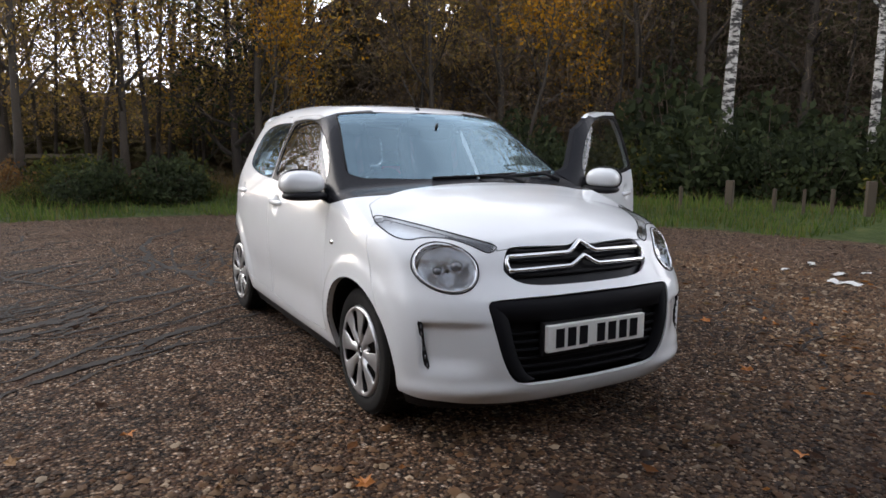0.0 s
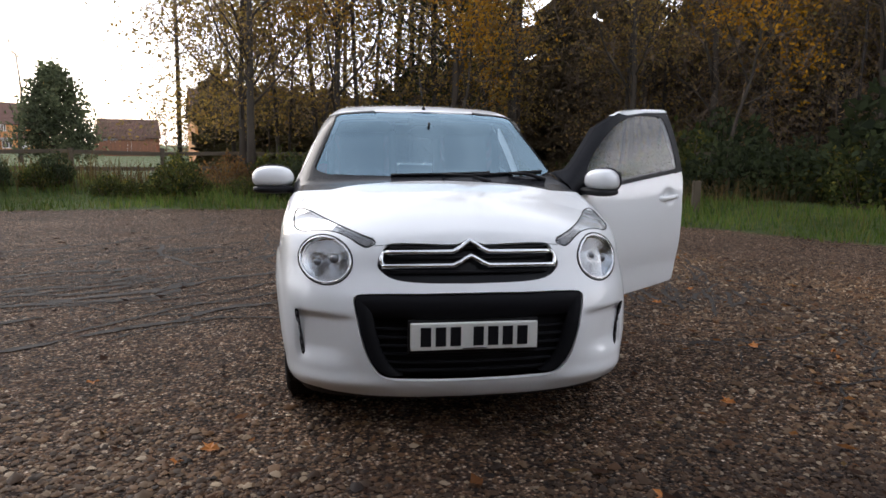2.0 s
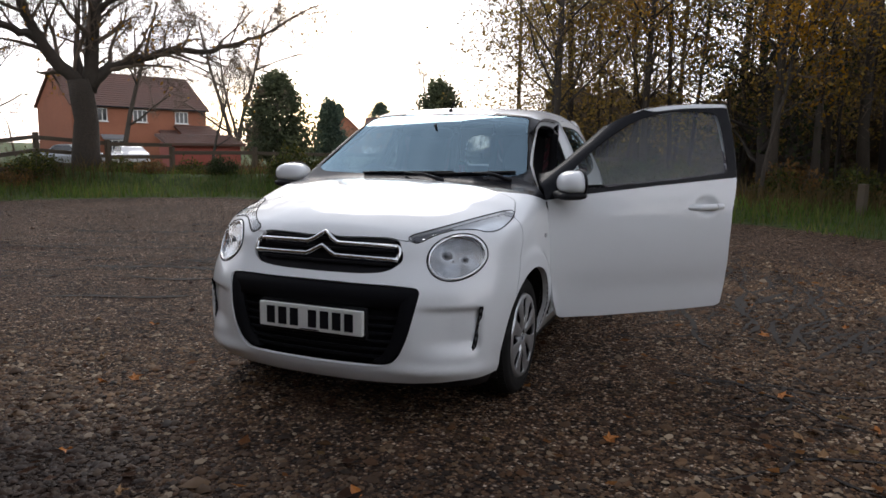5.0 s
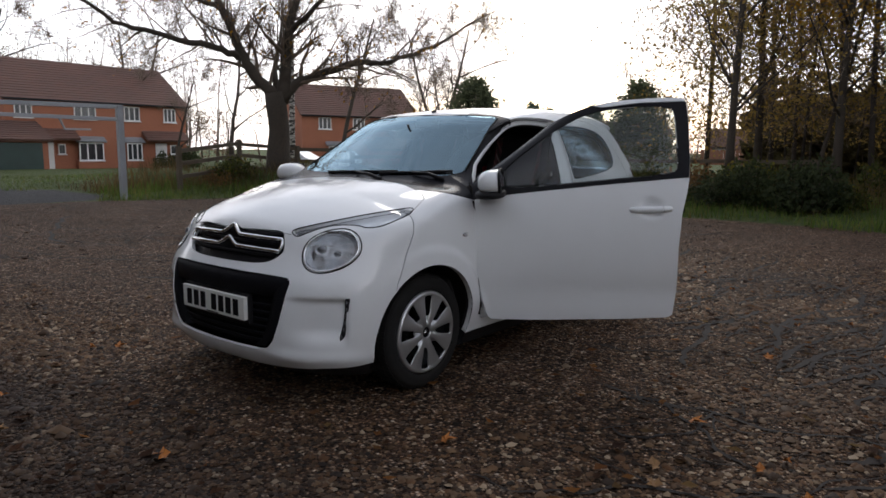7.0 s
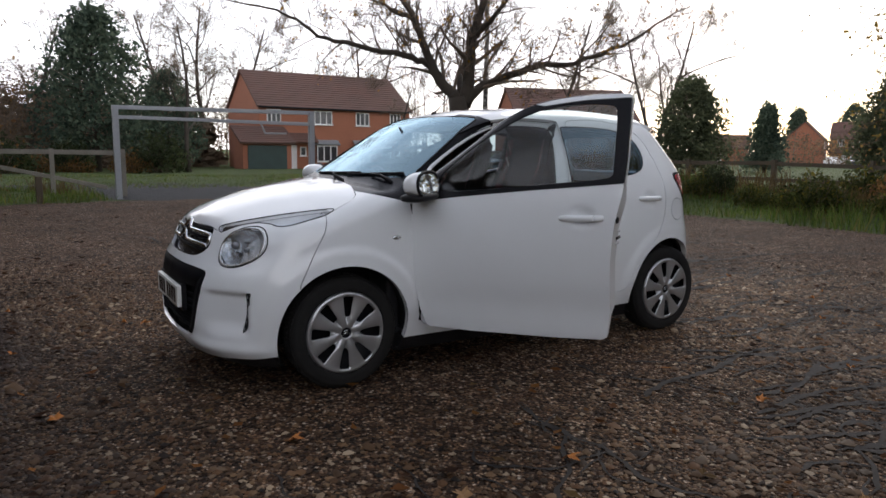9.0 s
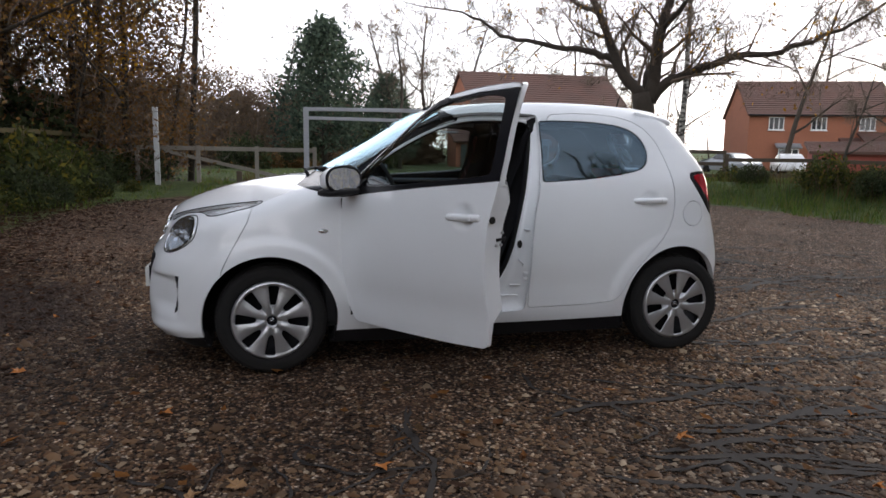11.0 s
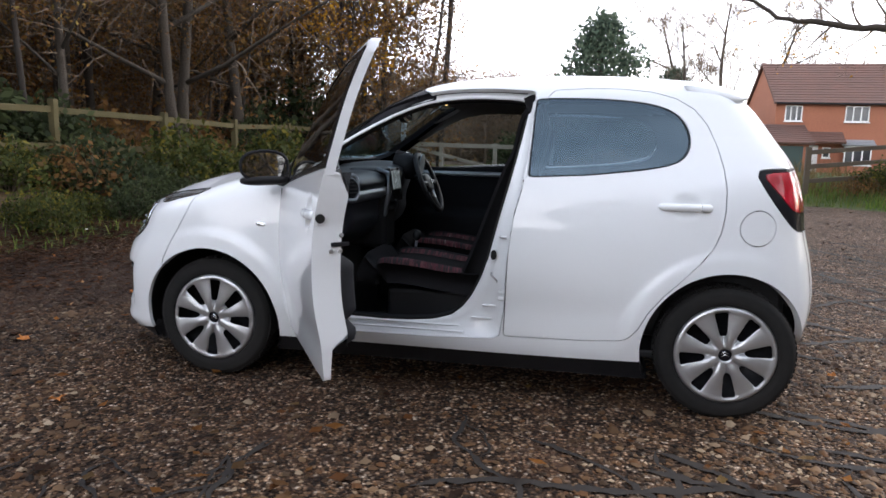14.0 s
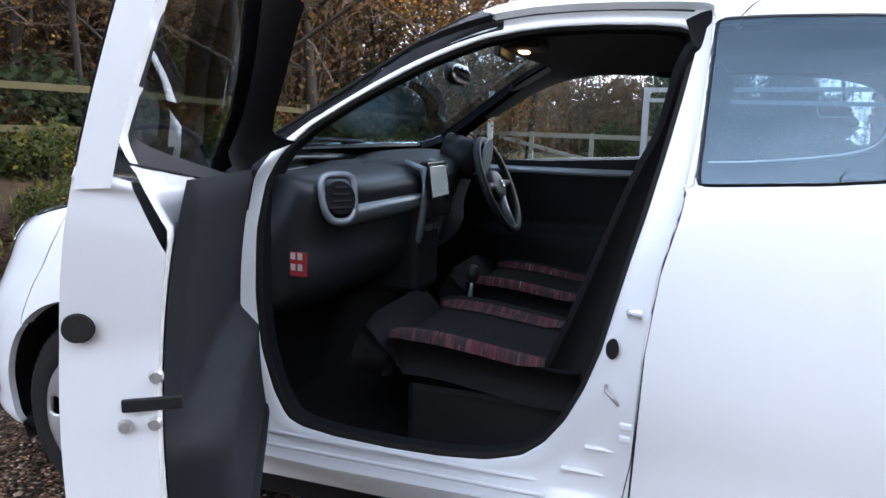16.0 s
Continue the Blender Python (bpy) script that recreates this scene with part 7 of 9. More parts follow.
def strand_tris(rng, c, long_, wide, up=0.5):
    """Fine twigs as slivers that start at places c."""
    n = len(c)
    d = rng.normal(0, 1, (n, 3)) + [0, 0, up]
    d /= np.linalg.norm(d, axis=1, keepdims=True)
    b = np.cross(d, rng.normal(0, 1, (n, 3)))
    b /= np.maximum(np.linalg.norm(b, axis=1, keepdims=True), 1e-6)
    ln = long_ * rng.uniform(0.4, 1.3, (n, 1))
    v = np.stack([c - b * wide, c + b * wide, c + d * ln], 1).reshape(-1, 3)
    return v, np.arange(3 * n).reshape(-1, 3)


def leaves_at(rng, ends, per, size, scatter, flat_=0.4, drop=0.0):
    """Small folded leaf quads round twig ends."""
    n = len(ends) * per
    base = np.repeat(np.array([e[0] for e in ends]), per, 0)
    c = base + rng.normal(0, scatter, (n, 3)) - np.array([0, 0, drop]) * rng.random((n, 1))
    a = rng.normal(0, 1, (n, 3))
    a /= np.linalg.norm(a, axis=1, keepdims=True)
    b = np.cross(a, rng.normal(0, 1, (n, 3)))
    b /= np.maximum(np.linalg.norm(b, axis=1, keepdims=True), 1e-6)
    s = size * rng.uniform(0.6, 1.3, (n, 1))
    v = np.stack([c - a * s, c + b * s * 0.55, c + a * s, c - b * s * 0.55], 1).reshape(-1, 3)
    f = np.arange(4 * n).reshape(-1, 4)
    return v, f


def tree(name, label, category, seed, leaf=None, per=3, size=0.05, scatter=0.18, bark=None, keep=1.0, group="trees", **kw):
    t = thing(name, None, label, category, group)
    tubes, ends = grow(seed, **kw)
    obj("trunk", *tube(*tubes[0]), bark or M_BARK, t)
    big = [tube(p, r, n) for p, r, n in tubes[1:] if n >= 6]
    if big:
        tagged(obj("bough_mass", *join(*big), bark or M_BARK, t), kind="stuff")
    rest = [tube(p, r, n) for p, r, n in tubes if n < 6]
    if rest:
        tagged(obj("twig_mass", *join(*rest), M_TWIG if bark is None else bark if bark is M_FARBARK else M_TWIG, t, True), kind="stuff")
    if leaf is None:
        rt = np.random.default_rng(seed)
        fast("twig_haze", *strand_tris(rt, np.repeat(np.array([e_[0] for e_ in ends]), 6, 0), 0.75, 0.007, 0.35), M_TWIG, t)
    if leaf is not None:
        rng = np.random.default_rng(seed)
        e = [x for x in ends if rng.random() < keep]
        tagged(obj("crown", *leaves_at(rng, e, per, size, scatter), leaf, t, False), kind="stuff")
    return t


def put(t, x, y, scale=1.0, turn=0.0, tall=1.0):
    m = stand(x, y, turn) @ Matrix.Diagonal((scale, scale, scale * tall, 1))
    t.matrix_world = m
    return t


def again(t, x, y, scale=1.0, turn=0.0, tall=1.0):
    c = copy_thing(t, Matrix.Identity(4))
    c.matrix_basis = stand(x, y, turn) @ Matrix.Diagonal((scale, scale, scale * tall, 1))
    return c


# the great bare oak beyond the fence: a short trunk that forks into long level limbs
def oak():
    rng = random.Random(5)
    t = thing("oak_tree", None, "large bare oak with long level limbs and a few yellow leaves", "tree", "trees")
    tubes, ends = [], []
    trunk = [Vector(p) for p in ((0, 0, -0.3), (0.02, 0.0, 0.7), (-0.03, 0.02, 1.5), (0.04, 0.0, 2.1), (0.10, -0.02, 2.5))]
    tubes.append((trunk, [0.44, 0.33, 0.29, 0.29, 0.27], 12))

    def limb(p, d, ln, r, level, lift):
        n = 7 if level < 2 else 4
        pts, dirs = [p], [d]
        for i in range(n):
            d = (d + Vector((rng.uniform(-1, 1), rng.uniform(-1, 1), rng.uniform(-0.8, 0.8) + lift)) * (0.17 if level < 2 else 0.24)).normalized()
            p = p + d * (ln / n)
            pts.append(p)
            dirs.append(d)
        tubes.append((pts, [max(0.006, r * (1 - 0.78 * i / n)) for i in range(n + 1)], 10 if level == 0 else 6 if level == 1 else 4 if level == 2 else 3))
        if level >= 4:
            ends.extend(zip(pts[1:], dirs[1:]))
            return
        for i in range((7, 6, 4, 4)[level]):
            u = 0.22 + 0.78 * (i + rng.random()) / (7, 6, 4, 4)[level]
            j = min(n - 1, int(u * n))
            az = i * 2.4 + rng.uniform(-0.6, 0.6)
            s = dirs[j].cross(Vector((math.cos(az), math.sin(az), 0.4))).normalized()
            limb(pts[j].lerp(pts[j + 1], u * n - j), (dirs[j] * 0.55 + s * rng.uniform(0.5, 0.9) + Vector((0, 0, 0.12))).normalized(), ln * rng.uniform(0.38, 0.6), max(0.006, r * (1 - 0.75 * u) * 0.55), level + 1, lift * 0.5)
    def bough(course, r0, r1):
        """A main limb along a course of (across, depth, height), with side branches all along it."""
        q = smooth_poly([(a, h) for a, _, h in course], 2, False)
        deep = np.interp(np.linspace(0, 1, len(q)), np.linspace(0, 1, len(course)), [b for _, b, _ in course])
        pts = [ac * float(a) + bc * float(b + 0.06 * rng.uniform(-1, 1)) + Vector((0, 0, float(h) + 0.05 * rng.uniform(-1, 1))) for (a, h), b in zip(q, deep)]
        m = len(pts) - 1
        tubes.append((pts, [r0 + (r1 - r0) * i / m for i in range(m + 1)], 10))
        for i in range(3, m + 1):
            for _ in range(1):
                d = (pts[i] - pts[i - 1]).normalized()
                az = i * 2.4 + rng.uniform(-0.6, 0.6)
                side_d = d.cross(Vector((math.cos(az), math.sin(az), 0.4))).normalized()
                r = (r0 + (r1 - r0) * i / m) * rng.uniform(0.32, 0.5)
                limb(pts[i], (d * 0.6 + side_d * rng.uniform(0.5, 0.9) + Vector((0, 0, 0.25))).normalized(), rng.uniform(0.9, 2.0), max(0.012, r), 2, 0.1)
        limb(pts[-1], (pts[-1] - pts[-2]).normalized(), 1.8, r1, 2, 0.05)

    top = trunk[-1]
    # across the view runs the direction (0.79, -0.61); limbs reach both ways along it and up
    ac = Vector((-0.79, 0.61, 0))
    bc = Vector((-0.61, -0.79, 0))
    bough([(0.0, 0, 2.2), (-0.1, 0, 2.45), (-0.7, 0.1, 3.05), (-1.0, 0.2, 3.7), (-1.4, 0.3, 4.7), (-1.9, 0.3, 5.5), (-2.6, 0.2, 6.8)], 0.19, 0.06)
    bough([(0.1, 0, 2.2), (0.2, 0, 2.7), (0.26, -0.1, 3.4), (0.34, -0.2, 4.2), (0.7, -0.2, 5.4), (1.0, -0.1, 6.9)], 0.21, 0.07)
    bough([(0.15, 0, 2.3), (0.4, 0.1, 2.72), (1.07, 0.2, 3.05), (2.05, 0.4, 3.4), (3.2, 0.5, 3.5), (4.15, 0.6, 3.8), (5.3, 0.6, 4.4)], 0.15, 0.04)
    bough([(-0.85, 0.15, 3.35), (-1.2, 0.1, 3.55), (-1.85, 0.0, 3.7), (-3.0, -0.3, 3.95), (-4.0, -0.5, 4.05), (-4.8, -0.6, 4.7), (-5.8, -0.7, 5.0)], 0.11, 0.03)
    bough([(-1.4, 0.3, 4.7), (-1.9, 0.8, 5.0), (-2.8, 1.4, 5.5), (-3.6, 1.8, 6.0)], 0.07, 0.025)
    bough([(0.3, -0.2, 4.0), (0.9, -0.9, 4.6), (1.6, -1.5, 5.2), (2.4, -1.9, 5.7)], 0.08, 0.025)
    bough([(0.0, 0.0, 2.5), (-0.1, 0.9, 3.2), (0.1, 1.8, 4.1), (0.2, 2.5, 5.2)], 0.10, 0.03)
    obj("trunk", *join(*[tube(p, r, n) for p, r, n in tubes if n >= 6]), M_BARK, t)
    tagged(obj("twig_mass", *join(*[tube(p, r, n) for p, r, n in tubes if n < 6]), M_TWIG, t), kind="stuff")
    r2 = np.random.default_rng(3)
    tips = np.array([e_[0] for e_ in ends])
    fast("twig_haze", *strand_tris(r2, np.repeat(tips, 3, 0), 0.55, 0.004, 0.35), M_TWIG, t)
    e = [x for x in ends if r2.random() < 0.16]
    tagged(obj("crown", *leaves_at(r2, e, 2, 0.05, 0.12), M_LEAF_GOLD, t, False), kind="stuff")
    return t


put(oak(), -9.9, -13.4)

# kinds of tree, each built once
wood_a = put(tree("woodland_tree", "slender woodland tree with thin olive-brown leaves", "tree", 11, M_LEAF_OLIVE, 11, 0.060, 0.42, None, 1.0, height=11.5, radius=0.13, levels=4, kids=(11, 5, 3), first=0.18, length=0.34, spread=0.6, bend=0.07, crook=0.3), -15.3, -2.6, 0.8)
wood_b = put(tree("woodland_tree", "tall woodland tree with rust-brown leaves", "tree", 23, M_LEAF_RUST, 11, 0.060, 0.44, None, 0.95, height=12.5, radius=0.14, levels=4, kids=(11, 5, 3), first=0.16, length=0.36, spread=0.62, bend=0.08, crook=0.3), 6.5, -9.5, 0.85)
wood_c = put(tree("woodland_tree", "bare tall tree with many fine twigs", "tree", 37, M_LEAF_OLIVE, 4, 0.05, 0.35, None, 0.8, height=13.0, radius=0.14, levels=4, kids=(12, 6, 4), first=0.22, length=0.33, spread=0.55, bend=0.08, crook=0.3), -17.5, 5.0, 1.0)
ever = put(tree("evergreen_tree", "dark ivy-clad evergreen tree", "tree", 41, M_LEAF_DARK, 9, 0.085, 0.34, M_FARBARK, 1.0, height=10.0, radius=0.16, levels=3, kids=(26, 6), first=0.06, length=0.24, spread=0.75, droop=0.05), -17.0, 2.6, 0.8)
gold = put(tree("young_maple", "young tree with golden autumn leaves", "tree", 53, M_LEAF_GOLD, 9, 0.055, 0.26, None, 0.9, height=6.4, radius=0.055, levels=4, kids=(11, 5, 3), first=0.36, length=0.36, spread=0.5), -11.4, 8.2, 0.95)
bare = put(tree("bare_tree", "bare winter tree against the sky", "tree", 67, None, 0, 0, 0, None, 1.0, height=9.5, radius=0.16, levels=5, kids=(7, 4, 3, 3), first=0.25, length=0.46, spread=0.5, crook=0.25), -34.0, -37.5, 1.25)
birch = put(tree("birch_tree", "birch with a peeling white trunk", "tree", 71, M_LEAF_OLIVE, 1, 0.04, 0.15, M_BIRCH, 0.4, height=13.0, radius=0.155, levels=4, kids=(7, 4, 3), first=0.42, length=0.22, spread=0.5, bend=0.03), -8.2, 11.7, 1.0)
again(birch, -5.4, 12.7, 0.72, 80)
again(birch, -13.6, -17.5, 0.8, 40)
again(ever, -19.0, 3.4, 0.9, 100)


def conifer(name, label, seed, height, width, mat, cone=True):
    rng = np.random.default_rng(seed)
    t = thing(name, None, label, "tree", "trees")
    obj("trunk", *tube([(0, 0, -0.2), (0.03, 0, height * 0.5), (0, 0, height * 0.95)], [0.16, 0.11, 0.03], 7), M_BARK, t)
    cl = []
    n = 260
    for i in range(n):
        u = (i + rng.random()) / n
        z = height * (0.14 + 0.86 * u)
        r = width * ((1 - u) ** 0.8 if cone else math.sqrt(max(0.02, 1 - (2 * u - 0.85) ** 2 * 0.75)) * (1 - 0.45 * u)) * (0.72 + 0.45 * rng.random())
        a = rng.random() * 6.283
        cl.append((Vector((r * math.cos(a), r * math.sin(a), z - 0.15 * r)), Vector((0, 0, 1))))
        cl.append((Vector((0.6 * r * math.cos(a), 0.6 * r * math.sin(a), z)), Vector((0, 0, 1))))
    tagged(obj("crown", *leaves_at(rng, cl, 18, 0.13, 0.26), mat, t, False), kind="stuff")
    br = join(*[tube([(0, 0, max(0.1, p.z - 0.2)), (p.x * 0.5, p.y * 0.5, p.z), tuple(p)], [0.03, 0.02, 0.008], 3) for p, _ in cl[::6]])
    tagged(obj("bough_mass", *br, M_FARBARK, t), kind="stuff")
    return t


M_CYPRESS = leaf_material("cypress_needles", [(0.06, 0.075, 0.042), (0.10, 0.12, 0.066), (0.14, 0.155, 0.085)])
cedar = put(conifer("round_conifer", "broad dark-green cypress on the green", 81, 5.6, 2.3, M_CYPRESS, False), -33.4, -24.2, 1.0)
again(cedar, -40.8, -16.4, 1.0, 50)
spruce = put(conifer("spruce_tree", "blue-green spruce on the far green", 83, 4.6, 1.35, M_LEAF_PINE), -54.9, -33.5, 1.2)
again(spruce, -122.0, -72.0, 2.0, 40)
pine = put(conifer("pine_tree", "tall rounded blue-green pine", 85, 7.6, 2.9, M_LEAF_PINE, False), -2.6, -37.0, 1.08)
again(pine, -7.2, -43.0, 0.8, 60)
again(pine, -135.0, -69.0, 1.45, 20)
for x, y, s, a, tl in ((-19.5, -36.0, 0.62, 10, 1.0), (-24.0, -52.0, 1.2, 100, 1), (-10.0, -55.0, 1.3, 200, 1), (-16.0, -60.0, 1.35, 20, 1.0), (-48.0, -52.0, 1.4, 60, 1), (-56.0, -24.5, 0.95, 60, 1.0),
                     (-45.0, -33.0, 0.85, 140, 1), (-30.0, -62, 1.4, 30, 1), (-38.0, -58, 1.5, 80, 1), (-6.5, -34.0, 0.85, 130, 1.0), (-23, -20.5, 0.5, 20, 1), (-14, -63, 1.5, 300, 1), (0.5, -42, 0.9, 30, 1), (-60, -48, 1.3, 220, 1), (-37.6, -30.7, 1.15, 15, 1.0), (-38.6, -31.6, 1.1, 190, 1.0)):
    again(bare, x, y, s, a, tl)

# woods round the car park: near trees, placed in bands
rng = random.Random(9)
def band(kinds, pts, step, jitter, scale, rows=2, deep=3.0):
    """Trees along a line of places, in rows that go back from it."""
    for (x0, y0), (x1, y1) in zip(pts, pts[1:]):
        ln = math.hypot(x1 - x0, y1 - y0)
        nx, ny = (y1 - y0) / ln, -(x1 - x0) / ln
        n = max(1, round(ln / step))
        for r in range(rows):
            for i in range(n):
                u = (i + 0.5 + rng.uniform(-0.4, 0.4)) / n
                off = r * deep + rng.uniform(-jitter, jitter)
                again(rng.choice(kinds), x0 + (x1 - x0) * u + nx * off, y0 + (y1 - y0) * u + ny * off, scale * rng.uniform(0.8, 1.2), rng.uniform(0, 360), rng.uniform(0.9, 1.15))


band([wood_a, wood_a, wood_c], [(-15.2, 5.5), (-16.2, 1.0), (-16.5, -4.2)][::-1], 2.4, 0.7, 0.8, 2, -3.0)
band([wood_c, wood_a, wood_c], [(-16.2, 7.5), (-13.8, 12.0), (-9.6, 15.6)], 2.6, 0.7, 0.95, 2, -3.0)
band([wood_c, ever], [(-9.6, 15.6), (-4.0, 18.0)], 2.8, 0.6, 1.0, 1, -3.0)
band([wood_b, wood_b, wood_a], [(9.2, -2.0), (7.2, -6.5), (6.4, -11.5), (5.0, -16.5)], 2.4, 0.8, 0.85, 2, -3.2)
# Unseen row of trees, added to hold back eastern light from the car.
band([wood_b, wood_a], [(12.5, -0.5), (13.2, 6.0), (10.8, 11.5)], 2.8, 0.8, 0.8, 1, 3.5)
band([wood_b, bare, wood_a], [(5.6, -17.0), (9.0, -24.0), (14.0, -30)], 3.2, 0.8, 0.8, 2, -4)
again(gold, -13.6, 2.4, 0.85, 60)
again(gold, -17.0, -1.0, 1.1, 10)
again(gold, -20.0, -2.2, 1.3, 130)
again(gold, 7.6, -12.5, 1.1, 200)
again(gold, 5.0, -14.4, 0.9, 100)
again(wood_b, 3.9, -15.9, 0.75, 33)
# stake and cross-bar that hold the young tree
stakes = thing("tree_stake", None, "wooden stake with a cross-bar beside a young tree", "stake")
beam("upright", (-11.3, 7.95, flat(-12, 8.15) - 0.1), (-11.3, 7.95, flat(-12, 8.15) + 1.05), 0.07, 0.07, M_WOOD, stakes)
beam("cross_bar", (-11.65, 7.75, flat(-12, 8.15) + 0.98), (-11.0, 8.2, flat(-12, 8.15) + 0.98), 0.05, 0.09, M_WOOD, stakes)

# the depth of the woods behind: many far trunks, twigs and leaf clumps in one
def far_wood(name, boxes, trunks, clumps, per, size, mat, label, seed, twigs=9, low=0.6, round_=0.55, bark=None):
    r = np.random.default_rng(seed)
    t = thing(name, None, label, "woodland", kind="stuff")
    pieces, cs, ts = [], [], []
    for (x0, y0, x1, y1, w, h) in boxes:
        ln = math.hypot(x1 - x0, y1 - y0)
        nx, ny = (y1 - y0) / ln, -(x1 - x0) / ln
        for i in range(int(trunks * ln)):
            u, q = r.random(), r.random() * w
            x, y = x0 + (x1 - x0) * u + nx * q, y0 + (y1 - y0) * u + ny * q
            z = flat(x, y)
            hh = h * r.uniform(0.75, 1.1)
            lean = r.normal(0, 0.4, 2)
            rad = r.uniform(0.03, 0.12)
            pieces.append(tube([(x, y, z - 0.2), (x + lean[0] * 0.5, y + lean[1] * 0.5, z + hh * 0.35), (x + lean[0] * 0.8 + r.normal(0, 0.15), y + lean[1] * 0.8, z + hh * 0.65), (x + lean[0] * 2, y + lean[1] * 2, z + hh)], [rad, rad * 0.8, rad * 0.55, rad * 0.2], 5))
            for k in range(8):
                zz = z + hh * r.uniform(0.2, 0.95)
                a, ll = r.random() * 6.28, r.uniform(0.7, 2.4)
                e = (x + ll * math.cos(a), y + ll * math.sin(a), zz + ll * r.uniform(0.1, 0.7))
                pieces.append(tube([(x + lean[0] * 0.8, y + lean[1] * 0.8, zz), (x + ll * 0.5 * math.cos(a), y + ll * 0.5 * math.sin(a), zz + ll * 0.3), e], [rad * 0.3, rad * 0.2, 0.008], 3))
        n = int(clumps * ln)
        u, q = r.random(n), r.random(n) * w
        top = h * (0.86 + 0.14 * np.sin(u * ln * 0.8) * np.cos(u * ln * 0.37))
        c = np.stack([x0 + (x1 - x0) * u + nx * q, y0 + (y1 - y0) * u + ny * q, low + (top - low) * r.random(n)], 1)
        c[:, 2] += flat(x0, y0)
        cs.append(c)
    c = np.vstack(cs)
    leaf = np.repeat(c, per, 0) + r.normal(0, 1, (len(c) * per, 3)) * np.repeat(r.uniform(0.5, 1.2, len(c)) * round_, per)[:, None] * [1, 1, 0.6]
    leaf = leaf[leaf[:, 2] > -0.3]
    tw = np.repeat(c, twigs, 0) + r.normal(0, round_ * 1.2, (len(c) * twigs, 3)) * [1, 1, 0.7]
    tagged(obj("trunks", *join(*pieces), bark or M_FARBARK, t), kind="stuff")
    if twigs:
        fast("twigs", *strand_tris(r, tw, 1.1, 0.009), M_TWIG if bark is None else bark, t)
    fast("leaves", *leaf_quads(r, leaf, size), mat, t)


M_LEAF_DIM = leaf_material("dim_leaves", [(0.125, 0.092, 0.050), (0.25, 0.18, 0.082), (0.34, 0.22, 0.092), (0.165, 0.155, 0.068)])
# Darker leaf set: shade at the dense end of the wood, put into the colour.
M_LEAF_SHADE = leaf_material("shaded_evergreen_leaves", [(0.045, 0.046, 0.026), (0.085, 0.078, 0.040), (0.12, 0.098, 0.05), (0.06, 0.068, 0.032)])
M_LEAF_BROWN = leaf_material("brown_leaves", [(0.095, 0.052, 0.024), (0.20, 0.10, 0.034), (0.28, 0.14, 0.04), (0.12, 0.096, 0.034)])
# Pale browns: the haze of distance is put into the leaf colour.
M_LEAF_HAZE = leaf_material("haze_tinted_leaves", [(0.12, 0.085, 0.062), (0.20, 0.14, 0.095), (0.24, 0.165, 0.10), (0.11, 0.10, 0.065)])
far_wood("edge_foliage", [(-16.9, -6.0, -15.4, 4.5, -1.8, 9.5)], 0.2, 46, 28, 0.052, M_LEAF_OLIVE, "olive foliage at the wood edge", 119, 10, 2.2)
far_wood("far_woods", [(-19.0, -6.5, -18.0, 6.5, -8, 12.0)], 1.4, 82, 32, 0.064, M_LEAF_OLIVE, "thin autumn woodland of slender trees", 101, 12, 1.4)
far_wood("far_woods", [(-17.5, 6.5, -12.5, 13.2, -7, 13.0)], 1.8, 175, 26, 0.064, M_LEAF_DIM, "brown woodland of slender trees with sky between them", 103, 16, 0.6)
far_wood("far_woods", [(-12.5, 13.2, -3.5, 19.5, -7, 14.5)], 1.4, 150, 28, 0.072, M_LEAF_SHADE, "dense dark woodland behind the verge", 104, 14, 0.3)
far_wood("edge_foliage", [(8.6, -2.0, 6.9, -7.0, -1.6, 11.5), (6.9, -7.0, 5.4, -13.5, -1.6, 11.5)], 0.2, 62, 38, 0.046, M_LEAF_RUST, "rust and gold foliage at the wood edge", 117, 10, 2.6)
far_wood("far_woods", [(11.5, -1.5, 9.0, -14.0, -7, 13.0), (8.6, -14.0, 10.0, -26.0, -9, 9.0)], 1.1, 140, 28, 0.060, M_LEAF_BROWN, "brown autumn woodland behind a fence", 107, 12, 0.4)
far_wood("far_woods", [(2.6, -14.2, 8.6, -15.4, 2.6, 12.0)], 1.6, 200, 30, 0.060, M_LEAF_RUST, "rust-leaved trees at the end of the wood", 115, 12, 0.5)
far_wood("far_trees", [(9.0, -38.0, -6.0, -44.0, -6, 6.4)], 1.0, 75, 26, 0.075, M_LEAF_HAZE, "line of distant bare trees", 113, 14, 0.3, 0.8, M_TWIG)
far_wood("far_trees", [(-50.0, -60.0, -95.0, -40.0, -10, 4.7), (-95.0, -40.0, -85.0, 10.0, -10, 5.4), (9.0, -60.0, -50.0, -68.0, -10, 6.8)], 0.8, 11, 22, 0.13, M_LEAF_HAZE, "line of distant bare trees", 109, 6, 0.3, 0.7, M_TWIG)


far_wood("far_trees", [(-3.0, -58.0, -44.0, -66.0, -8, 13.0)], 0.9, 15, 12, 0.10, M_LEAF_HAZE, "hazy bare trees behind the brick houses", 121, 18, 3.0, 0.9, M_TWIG)


